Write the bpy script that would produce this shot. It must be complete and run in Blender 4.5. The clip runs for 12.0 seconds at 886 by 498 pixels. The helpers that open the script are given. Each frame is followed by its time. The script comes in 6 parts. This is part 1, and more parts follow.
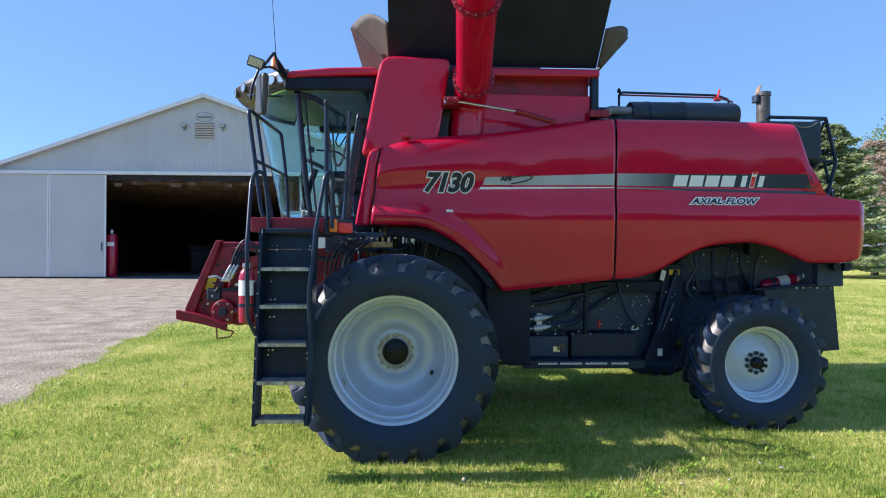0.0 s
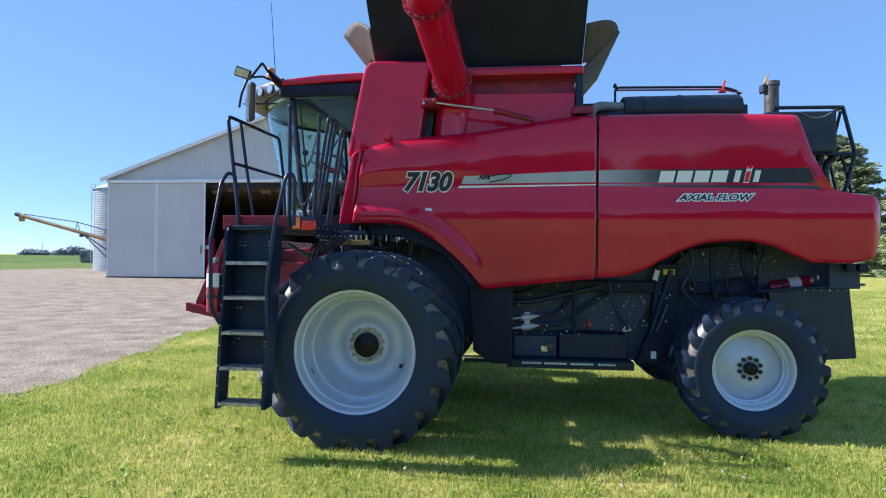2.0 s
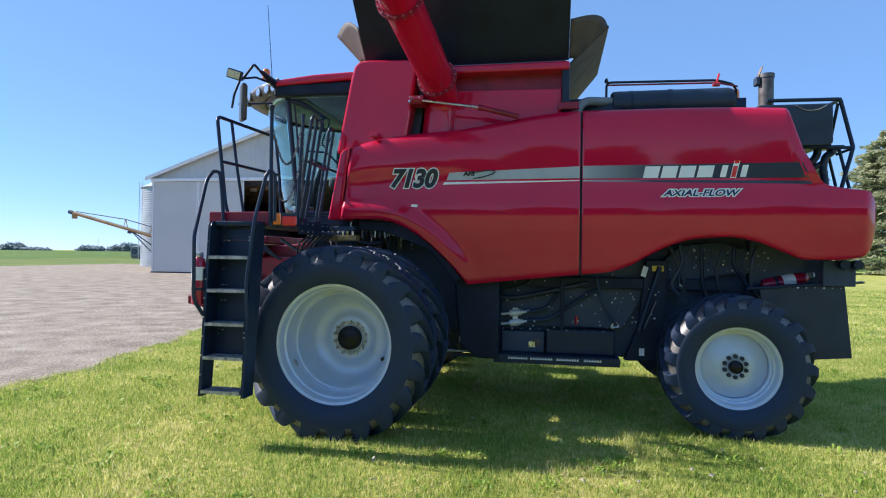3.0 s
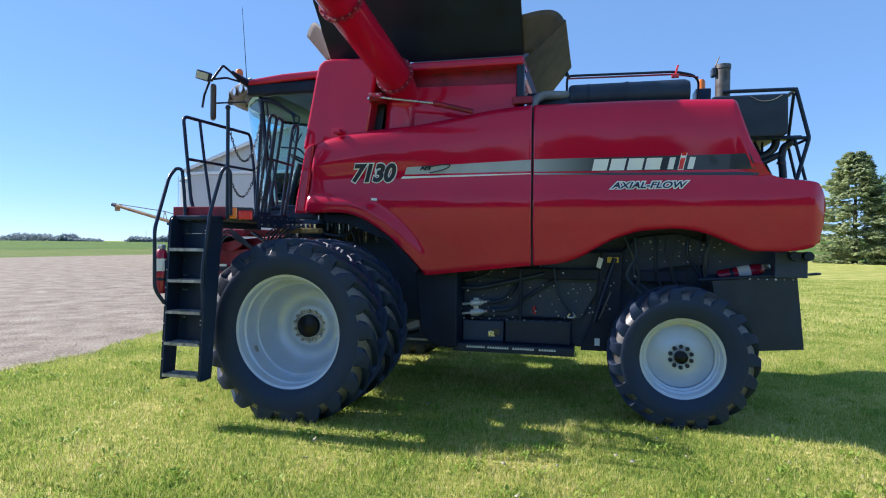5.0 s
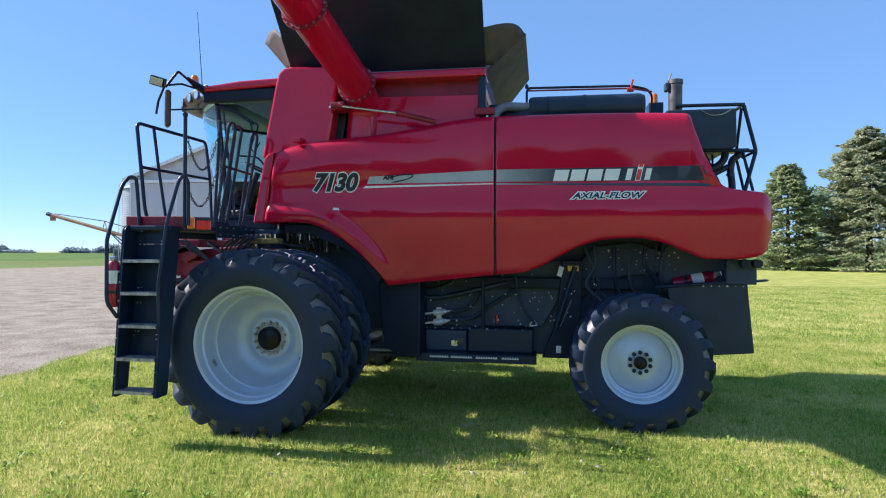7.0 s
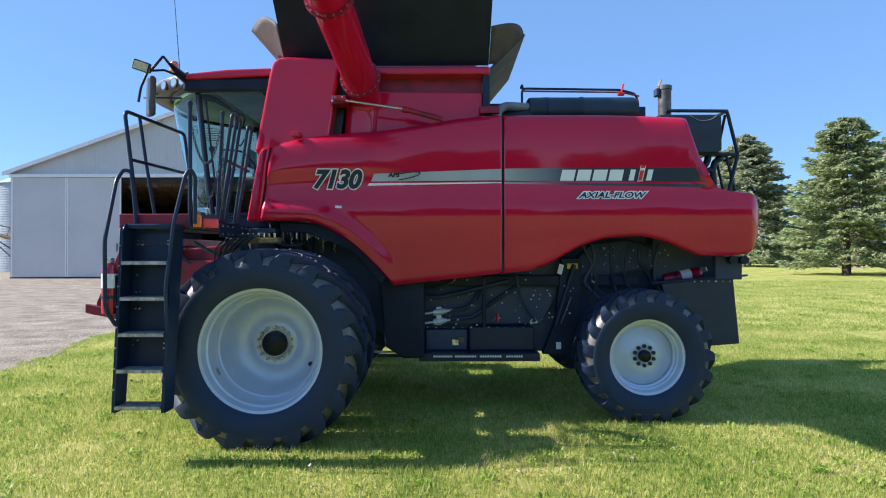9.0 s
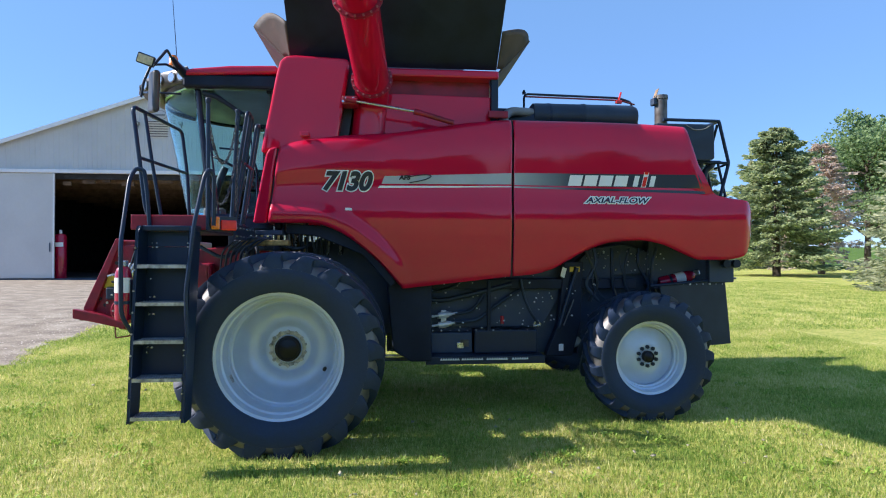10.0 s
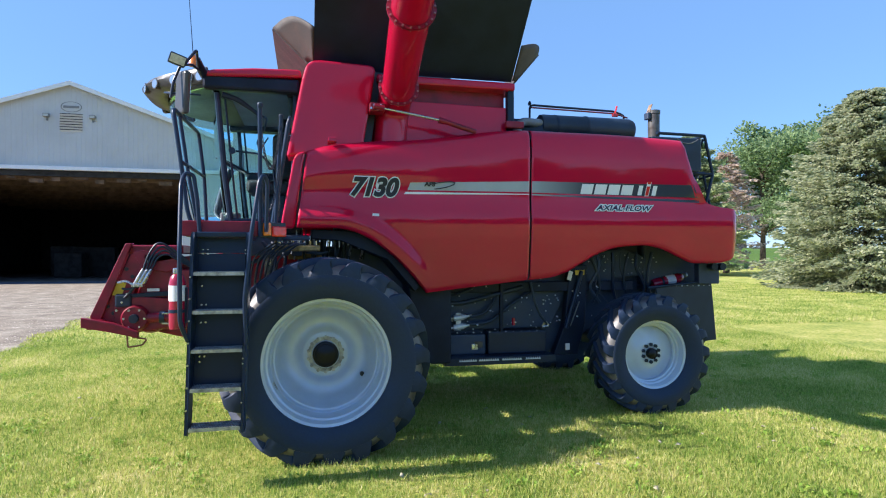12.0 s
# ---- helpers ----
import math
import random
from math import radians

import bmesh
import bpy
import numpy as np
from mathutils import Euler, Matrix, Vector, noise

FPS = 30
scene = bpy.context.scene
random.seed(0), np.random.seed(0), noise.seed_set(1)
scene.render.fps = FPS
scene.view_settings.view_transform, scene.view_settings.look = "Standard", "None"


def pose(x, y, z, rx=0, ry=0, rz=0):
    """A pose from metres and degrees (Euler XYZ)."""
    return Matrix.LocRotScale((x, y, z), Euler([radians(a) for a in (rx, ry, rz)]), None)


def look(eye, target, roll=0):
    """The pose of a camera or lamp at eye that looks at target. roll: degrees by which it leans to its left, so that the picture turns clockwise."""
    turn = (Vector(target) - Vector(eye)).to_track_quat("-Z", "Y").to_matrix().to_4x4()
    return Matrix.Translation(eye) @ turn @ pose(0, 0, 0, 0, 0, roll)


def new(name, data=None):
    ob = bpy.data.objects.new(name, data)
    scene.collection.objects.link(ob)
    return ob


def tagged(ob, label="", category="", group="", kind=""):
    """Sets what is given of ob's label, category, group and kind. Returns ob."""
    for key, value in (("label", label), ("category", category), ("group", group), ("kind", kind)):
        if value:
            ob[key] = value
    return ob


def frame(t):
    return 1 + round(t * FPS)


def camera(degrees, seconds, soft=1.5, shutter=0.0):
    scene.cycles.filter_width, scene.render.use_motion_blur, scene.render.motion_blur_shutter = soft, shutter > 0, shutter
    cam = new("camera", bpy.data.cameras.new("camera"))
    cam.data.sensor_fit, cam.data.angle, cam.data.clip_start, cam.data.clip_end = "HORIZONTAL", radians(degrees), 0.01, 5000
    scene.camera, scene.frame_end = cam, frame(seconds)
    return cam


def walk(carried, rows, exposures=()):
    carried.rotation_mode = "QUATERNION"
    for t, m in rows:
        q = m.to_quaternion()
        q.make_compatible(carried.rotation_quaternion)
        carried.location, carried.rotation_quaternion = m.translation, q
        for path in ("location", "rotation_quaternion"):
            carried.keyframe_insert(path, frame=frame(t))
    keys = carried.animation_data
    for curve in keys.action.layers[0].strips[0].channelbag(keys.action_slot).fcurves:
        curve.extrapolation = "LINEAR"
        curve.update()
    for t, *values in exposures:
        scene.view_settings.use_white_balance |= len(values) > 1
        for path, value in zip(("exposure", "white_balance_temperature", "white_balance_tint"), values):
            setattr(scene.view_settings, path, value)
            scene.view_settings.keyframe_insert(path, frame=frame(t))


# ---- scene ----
cam = camera(73.1, 12.0, soft=1.1)
PATH = [
    (0, (-0.26, -0.716, 1.836), (-0.179, 1.282, 1.85), 0.2),
    (0.5, (0.034, -0.746, 1.815), (0.03, 1.254, 1.832), 0.2),
    (1, (0.339, -0.776, 1.799), (0.257, 1.222, 1.818), 0.3),
    (1.5, (0.656, -0.792, 1.784), (0.496, 1.202, 1.808), 0.4),
    (2, (0.937, -0.807, 1.769), (0.707, 1.179, 1.797), 0.5),
    (2.5, (1.243, -0.808, 1.761), (0.944, 1.169, 1.787), 0.6),
    (3, (1.531, -0.809, 1.758), (1.167, 1.158, 1.775), 0.7),
    (5, (2.427, -0.833, 1.785), (1.94, 1.107, 1.768), 0.6),
    (5.5, (2.343, -0.843, 1.766), (1.885, 1.104, 1.768), 0.8),
    (6, (2.327, -0.845, 1.771), (1.906, 1.11, 1.784), 0.7),
    (6.5, (2.358, -0.847, 1.762), (1.975, 1.116, 1.783), 0.6),
    (7, (2.299, -0.858, 1.786), (1.971, 1.115, 1.802), 0.3),
    (8.8, (1.302, -0.893, 1.799), (1.254, 1.106, 1.805), -0.1),
    (9, (1.191, -0.884, 1.784), (1.182, 1.116, 1.797), -0.1),
    (9.5, (0.836, -0.875, 1.784), (0.923, 1.123, 1.802), 0.0),
    (10, (0.472, -0.855, 1.809), (0.654, 1.136, 1.825), 0.1),
    (10.5, (0.177, -0.843, 1.816), (0.445, 1.139, 1.835), 0.0),
    (11, (-0.039, -0.858, 1.82), (0.284, 1.115, 1.844), -0.1),
    (11.5, (-0.394, -0.849, 1.872), (0.007, 1.11, 1.885), 0.1),
    (12, (-0.669, -0.858, 1.855), (-0.219, 1.09, 1.873), 0.0),
]
walk(cam, [(t, look(eye, target, roll)) for t, eye, target, roll in PATH],
     exposures=((0, 1.60, 5140, 18), (2, 1.56, 5140, 18), (5, 1.50, 5140, 18), (7, 1.54, 5140, 18), (10, 1.62, 5140, 18), (12, 1.70, 5140, 18)))

# ---------------------------------------------------------------- light
SUN_EL = radians(37.0)
world = bpy.data.worlds.new("sky_world")
scene.world = world
world.use_nodes = True
wn = world.node_tree.nodes
sky = wn.new("ShaderNodeTexSky")
sky.sky_type = "NISHITA"
sky.sun_disc = False
sky.sun_elevation = SUN_EL
sky.sun_rotation = radians(271)
sky.air_density, sky.dust_density, sky.ozone_density = 0.75, 0.0, 2.4
wn["Background"].inputs["Strength"].default_value = 0.112
# clear-air scattering evened out by a uniform summer haze
haze = wn.new("ShaderNodeMix")
haze.data_type = "RGBA"
haze.inputs["Factor"].default_value = 0.76
haze.inputs["B"].default_value = (0.74, 1.19, 1.58, 1)
world.node_tree.links.new(sky.outputs["Color"], haze.inputs["A"])
world.node_tree.links.new(haze.outputs["Result"], wn["Background"].inputs["Color"])

sun = new("sun", bpy.data.lights.new("sun", "SUN"))
sun.data.energy, sun.data.angle, sun.data.color = 3.2, radians(0.55), (1.0, 0.82, 0.58)
sun.matrix_basis = look((-100 * math.cos(SUN_EL), 3.4, 100 * math.sin(SUN_EL)), (0, 0, 0))


# ---------------------------------------------------------------- materials
def material(name, color, rough=0.5, metal=0.0, vary=0.12, scale=3.0, fine=60.0, bump=0.0, bump_scale=80.0,
             coat=0.0, tint=None, alpha_rough=0.1, spec=0.5):
    """Principled material with variation at two scales, roughness variation and fine relief."""
    m = bpy.data.materials.new(name)
    m.use_nodes = True
    n, l = m.node_tree.nodes, m.node_tree.links
    p = n["Principled BSDF"]
    p.inputs["Metallic"].default_value = metal
    p.inputs["Coat Weight"].default_value = coat
    p.inputs["Coat Roughness"].default_value = 0.03
    p.inputs["Specular IOR Level"].default_value = spec
    co = n.new("ShaderNodeTexCoord")
    big = n.new("ShaderNodeTexNoise")
    big.inputs["Scale"].default_value, big.inputs["Detail"].default_value = scale, 6
    small = n.new("ShaderNodeTexNoise")
    small.inputs["Scale"].default_value, small.inputs["Detail"].default_value = fine, 4
    for t in (big, small):
        l.new(co.outputs["Object"], t.inputs["Vector"])
    mix = n.new("ShaderNodeMix")
    mix.data_type = "RGBA"
    other = tint or tuple(c * (1 - 2.2 * vary) for c in color)
    mix.inputs["A"].default_value = (*color, 1)
    mix.inputs["B"].default_value = (*other, 1)
    ramp = n.new("ShaderNodeMapRange")
    ramp.inputs["From Min"].default_value, ramp.inputs["From Max"].default_value = 0.38, 0.68
    l.new(big.outputs["Fac"], ramp.inputs["Value"])
    l.new(ramp.outputs["Result"], mix.inputs["Factor"])
    hsv = n.new("ShaderNodeHueSaturation")
    val = n.new("ShaderNodeMapRange")
    val.inputs["To Min"].default_value, val.inputs["To Max"].default_value = 1 - vary, 1 + vary
    l.new(small.outputs["Fac"], val.inputs["Value"])
    l.new(val.outputs["Result"], hsv.inputs["Value"])
    l.new(mix.outputs["Result"], hsv.inputs["Color"])
    l.new(hsv.outputs["Color"], p.inputs["Base Color"])
    rr = n.new("ShaderNodeMapRange")
    rr.inputs["To Min"].default_value = max(0.02, rough - alpha_rough)
    rr.inputs["To Max"].default_value = min(1.0, rough + alpha_rough)
    l.new(big.outputs["Fac"], rr.inputs["Value"])
    l.new(rr.outputs["Result"], p.inputs["Roughness"])
    if bump:
        bt = n.new("ShaderNodeTexNoise")
        bt.inputs["Scale"].default_value, bt.inputs["Detail"].default_value = bump_scale, 5
        l.new(co.outputs["Object"], bt.inputs["Vector"])
        b = n.new("ShaderNodeBump")
        b.inputs["Strength"].default_value, b.inputs["Distance"].default_value = bump, 0.01
        l.new(bt.outputs["Fac"], b.inputs["Height"])
        l.new(b.outputs["Normal"], p.inputs["Normal"])
    return m


def glass_material(name, color, rough=0.0):
    m = bpy.data.materials.new(name)
    m.use_nodes = True
    p = m.node_tree.nodes["Principled BSDF"]
    p.inputs["Base Color"].default_value = (*color, 1)
    p.inputs["Transmission Weight"].default_value = 1.0
    p.inputs["Roughness"].default_value = rough
    p.inputs["IOR"].default_value = 1.14
    return m


RED = material("red_machine_paint", (0.50, 0.004, 0.040), 0.4, vary=0.04, scale=1.2, fine=220, coat=0.9, alpha_rough=0.06, spec=0.05)
RED.node_tree.nodes["Principled BSDF"].inputs["Coat IOR"].default_value = 1.52
RED.node_tree.nodes["Principled BSDF"].inputs["Coat Roughness"].default_value = 0.06
RED_CAST = material("red_cast_paint", (0.27, 0.004, 0.026), 0.40, vary=0.12, scale=6, fine=90, bump=0.15, tint=(0.15, 0.006, 0.016))
# these four blacks carry the blue veil of lens glare in their base colour
BLACK = material("black_satin_paint", (0.014, 0.027, 0.060), 0.32, vary=0.2, scale=5, fine=120, alpha_rough=0.1, tint=(0.016, 0.026, 0.048), spec=0.3)
CHASSIS = material("dusty_black_chassis", (0.026, 0.046, 0.094), 0.5, vary=0.3, scale=7, fine=140, bump=0.2, tint=(0.042, 0.060, 0.095))
PLASTIC = material("black_moulded_plastic", (0.020, 0.034, 0.060), 0.45, vary=0.15, scale=4, bump=0.1, bump_scale=300)
RUBBER = material("tyre_rubber", (0.015, 0.029, 0.066), 0.55, vary=0.2, scale=5, fine=50, bump=0.1, bump_scale=60, tint=(0.019, 0.031, 0.058), spec=0.35)
RIM = material("silver_rim_paint", (0.58, 0.64, 0.735), 0.34, metal=0.2, vary=0.05, scale=5, fine=150, tint=(0.53, 0.58, 0.66))
STEEL = material("bright_steel", (0.62, 0.62, 0.63), 0.28, metal=0.9, vary=0.1, scale=14)
TREAD = material("galvanised_step_metal", (0.5, 0.5, 0.5), 0.4, metal=0.6, vary=0.2, scale=20, tint=(0.2, 0.2, 0.2))
TARP = material("dark_tank_cover_board", (0.008, 0.016, 0.040), 0.5, vary=0.2, scale=3, fine=70, spec=0.3)
GUSSET = material("weathered_rubber_sheet", (0.080, 0.060, 0.050), 0.7, vary=0.15, scale=4, bump=0.2, tint=(0.045, 0.042, 0.04))
WHITE = material("white_decal", (0.84, 0.84, 0.83), 0.4, vary=0.03)
SILVER = material("silver_decal", (0.42, 0.45, 0.47), 0.35, vary=0.06, metal=0.3)
NAVY = material("dark_blue_decal", (0.011, 0.017, 0.058), 0.35, vary=0.1)
INK = material("black_decal", (0.009, 0.011, 0.018), 0.4, vary=0.05)
YELLOW = material("yellow_sticker", (0.75, 0.52, 0.02), 0.5, vary=0.06)
AMBER = material("amber_lens", (0.85, 0.22, 0.01), 0.2, vary=0.08, scale=30, coat=0.5)
LENS_RED = material("red_lens", (0.75, 0.03, 0.015), 0.2, vary=0.08, scale=30, coat=0.5)
LAMP = material("grey_lamp_lens", (0.55, 0.55, 0.48), 0.15, vary=0.15, scale=40, coat=0.6)
CHROME = material("lamp_reflector", (0.75, 0.75, 0.72), 0.18, metal=0.9, vary=0.1)
GREY = material("grey_plastic", (0.22, 0.225, 0.225), 0.45, vary=0.1, scale=8)
EXT_RED = material("red_extinguisher_enamel", (0.36, 0.006, 0.036), 0.25, vary=0.06, coat=0.5)
GLASS = glass_material("tinted_cab_glass", (0.70, 0.905, 0.915))
GLOSS = material("glossy_black_cap", (0.007, 0.008, 0.010), 0.28, vary=0.05, alpha_rough=0.05, spec=0.3)
POD = material("silver_grey_moulding", (0.065, 0.066, 0.068), 0.4, vary=0.1, scale=8)
MUD = material("dried_dust_on_tread", (0.105, 0.098, 0.090), 0.48, vary=0.12, scale=6, fine=60, bump=0.1, bump_scale=45, tint=(0.055, 0.053, 0.052), alpha_rough=0.05, spec=1.0)
UPHOLSTERY = material("grey_seat_cloth", (0.05, 0.05, 0.055), 0.85, vary=0.2, bump=0.2)
YC = 6.85
GZ = 0.03


# ---------------------------------------------------------------- mesh helpers
def link(name, bm, mat, parent=None, label="", smooth=40):
    me = bpy.data.meshes.new(name)
    bmesh.ops.recalc_face_normals(bm, faces=bm.faces)
    bm.to_mesh(me)
    bm.free()
    if mat:
        me.materials.append(mat)
    if smooth:
        me.shade_smooth()
        me.set_sharp_from_angle(angle=radians(smooth))
        if "plane" in me.attributes:
            planes = [d.value for d in me.attributes["plane"].data]
            for poly in me.polygons:
                if planes[poly.index]:
                    poly.use_smooth = False
    ob = new(name, me)
    if parent:
        ob.parent = parent
        if parent.type == "EMPTY":
            m = parent.matrix_basis
            if parent.parent:
                m = parent.parent.matrix_basis @ parent.matrix_parent_inverse @ m
            ob.matrix_parent_inverse = m.inverted()
    if label:
        ob["label"] = label
    return ob


def part(name, bm, mat, parent, label="", smooth=40):
    return link(name, bm, mat, parent, label, smooth)


def empty(name, loc, parent=None):
    ob = new(name)
    ob.matrix_basis = Matrix.Translation(loc)
    ob.empty_display_size = 0.2
    if parent:
        ob.parent = parent
        ob.matrix_parent_inverse = parent.matrix_basis.inverted()
    return ob


def mark_planes(bm, rounded, verts=None):
    """The wide faces between rounded edges stay flat shaded."""
    layer = bm.faces.layers.int.get("plane") or bm.faces.layers.int.new("plane")
    rounded = set(rounded)
    for f in bm.faces:
        if f not in rounded and (verts is None or all(v in verts for v in f.verts)):
            f[layer] = 1


def box(bm, x0, x1, y0, y1, z0, z1, bevel=0.0, m=None, seg=2):
    r = bmesh.ops.create_cube(bm, size=1.0)
    vs = r["verts"]
    bmesh.ops.scale(bm, vec=(x1 - x0, y1 - y0, z1 - z0), verts=vs)
    bmesh.ops.translate(bm, vec=((x0 + x1) / 2, (y0 + y1) / 2, (z0 + z1) / 2), verts=vs)
    if bevel:
        es = list({e for v in vs for e in v.link_edges})
        out = bmesh.ops.bevel(bm, geom=es, offset=bevel, segments=seg, affect="EDGES", profile=0.5)
        vs = list({v for f in out["faces"] for v in f.verts} | {v for v in vs if v.is_valid})
        mark_planes(bm, out["faces"], set(vs))
    if m is not None:
        bmesh.ops.transform(bm, matrix=m, verts=[v for v in vs if v.is_valid])
    return bm


def B(*a, **k):
    return box(bmesh.new(), *a, **k)


def prism(bm, outline, y0, y1, bevel=0.0, seg=3):
    """Outline in (x, z), extruded from y0 to y1."""
    f = bm.faces.new([bm.verts.new((x, y0, z)) for x, z in outline])
    r = bmesh.ops.extrude_face_region(bm, geom=[f])
    bmesh.ops.translate(bm, vec=(0, y1 - y0, 0), verts=[e for e in r["geom"] if isinstance(e, bmesh.types.BMVert)])
    if bevel:
        out = bmesh.ops.bevel(bm, geom=list(bm.edges), offset=bevel, segments=seg, affect="EDGES", profile=0.5)
        mark_planes(bm, out["faces"])
    return bm


def round_path(pts, r, n=5):
    """Polyline with its inner corners rounded by r."""
    pts = [Vector(p) for p in pts]
    out = [pts[0]]
    for a, b, c in zip(pts, pts[1:], pts[2:]):
        u, w = a - b, c - b
        d = min(r, u.length * 0.45, w.length * 0.45)
        p, q = b + u.normalized() * d, b + w.normalized() * d
        for i in range(n + 1):
            s = i / n
            out.append(p * (1 - s) ** 2 + b * 2 * s * (1 - s) + q * s * s)
    out.append(pts[-1])
    return out


def tube(bm, pts, r, n=10, cap=True):
    pts = [Vector(p) for p in pts]
    rings, up = [], None
    for i, p in enumerate(pts):
        d = (pts[min(i + 1, len(pts) - 1)] - pts[max(i - 1, 0)]).normalized()
        if up is None:
            up = d.orthogonal().normalized()
        up = (up - d * up.dot(d)).normalized()
        side = d.cross(up)
        rad = r[i] if isinstance(r, (list, tuple)) else r
        rings.append([bm.verts.new(p + rad * (up * math.cos(2 * math.pi * k / n) + side * math.sin(2 * math.pi * k / n))) for k in range(n)])
    for a, b in zip(rings, rings[1:]):
        for k in range(n):
            bm.faces.new((a[k], a[(k + 1) % n], b[(k + 1) % n], b[k]))
    if cap:
        bm.faces.new(rings[0][::-1])
        bm.faces.new(rings[-1])
    return bm


def T(pts, r, bend=0.0, n=10):
    return tube(bmesh.new(), round_path(pts, bend) if bend else pts, r, n)


def lathe(bm, profile, centre, n=48, axis="y", closed=False, cap=True):
    """Turn (radius, along) pairs round an axis through centre."""
    cx, cy, cz = centre
    rings = []
    for rad, d in profile:
        ring = []
        for k in range(n):
            a = 2 * math.pi * k / n
            c, s = rad * math.cos(a), rad * math.sin(a)
            if axis == "y":
                ring.append(bm.verts.new((cx + c, cy + d, cz + s)))
            elif axis == "x":
                ring.append(bm.verts.new((cx + d, cy + c, cz + s)))
            else:
                ring.append(bm.verts.new((cx + c, cy + s, cz + d)))
        rings.append(ring)
    pairs = list(zip(rings, rings[1:])) + ([(rings[-1], rings[0])] if closed else [])
    for a, b in pairs:
        for k in range(n):
            bm.faces.new((a[k], a[(k + 1) % n], b[(k + 1) % n], b[k]))
    if not closed and cap:
        for ring in (rings[0], rings[-1]):
            if (ring[0].co - ring[n // 2].co).length > 1e-4:
                bm.faces.new(ring)
    return bm


def LA(profile, centre, n=48, axis="y", closed=False, cap=True):
    return lathe(bmesh.new(), profile, centre, n, axis, closed, cap)


def curve_fn(pts):
    """Smooth function through (x, value) pairs (monotone cubic)."""
    xs, ys = [p[0] for p in pts], [p[1] for p in pts]
    h = [b - a for a, b in zip(xs, xs[1:])]
    d = [(b - a) / k for a, b, k in zip(ys, ys[1:], h)]
    m = [d[0]] + [0 if a * b <= 0 else 2 * a * b / (a + b) for a, b in zip(d, d[1:])] + [d[-1]]

    def f(x):
        x = min(max(x, xs[0]), xs[-1])
        i = max(k for k in range(len(h)) if xs[k] <= x)
        t = (x - xs[i]) / h[i]
        return (ys[i] * (1 + 2 * t) * (1 - t) ** 2 + h[i] * m[i] * t * (1 - t) ** 2
                + ys[i + 1] * t * t * (3 - 2 * t) + h[i] * m[i + 1] * t * t * (t - 1))
    return f


def sheet(bm, rows):
    """Grid of points, rows of equal length, as quads."""
    g = [[bm.verts.new(p) for p in row] for row in rows]
    for a, b in zip(g, g[1:]):
        for k in range(len(a) - 1):
            bm.faces.new((a[k], a[k + 1], b[k + 1], b[k]))
    return bm


def mirror_y(bm):
    for v in bm.verts:
        v.co.y = 2 * YC - v.co.y
    return bm


def text_mesh(body, size, mat, name, parent, m, extrude=0.0015, label="", offset=0.0, shear=0.25):
    cu = bpy.data.curves.new(name, "FONT")
    cu.body, cu.size, cu.extrude, cu.shear, cu.offset = body, size, extrude, shear, offset
    tmp = bpy.data.objects.new(name, cu)
    scene.collection.objects.link(tmp)
    dg = bpy.context.evaluated_depsgraph_get()
    me = bpy.data.meshes.new_from_object(tmp.evaluated_get(dg))
    bpy.data.objects.remove(tmp)
    me.transform(m)
    me.materials.clear()
    me.materials.append(mat)
    me.name = name
    ob = new(name, me)
    ob.parent = parent
    if parent.type == "EMPTY":
        ob.matrix_parent_inverse = parent.matrix_basis.inverted()
    if label:
        ob["label"] = label
    return ob


# ---------------------------------------------------------------- combine harvester
combine = tagged(empty("combine_harvester", (1.6, YC, GZ)), "red combine harvester with dual front wheels parked on the lawn", "combine harvester")

PANEL_TOP = curve_fn([(-0.70, 2.90), (-0.47, 2.98), (0.0, 3.05), (0.49, 3.09), (0.97, 3.16), (1.40, 3.225), (1.80, 3.255), (2.6, 3.255), (3.73, 3.224),
                      (3.765, 3.207), (3.79, 3.145), (3.935, 2.73), (4.0, 2.57), (4.1, 2.465), (4.25, 2.43), (4.47, 2.40), (4.53, 2.33), (4.58, 2.17)])
REAR_EDGE = curve_fn([(1.80, 1.565), (2.06, 1.59), (2.28, 1.655), (2.43, 1.74), (2.68, 1.87), (2.92, 1.94), (3.23, 1.96), (3.48, 1.92), (3.73, 1.82),
                      (3.95, 1.745), (4.2, 1.745), (4.46, 1.79), (4.54, 1.93), (4.58, 2.16)])


def front_edge(x):
    if x < -0.35:
        return 2.125
    if x < 0.62:
        return 2.125 - 0.69 * ((x + 0.35) / 0.97) ** 1.8
    return 1.435 + (x - 0.62) * 0.110


ARCH = [Vector((x, front_edge(x))) for x in [-0.66 + 0.04 * k for k in range(33)]]


def arch_distance(x, z):
    p, best = Vector((x, z)), 9.0
    for a, b in zip(ARCH, ARCH[1:]):
        d = b - a
        best = min(best, (a + d * min(1.0, max(0.0, (p - a).dot(d) / d.length_squared)) - p).length)
    return best


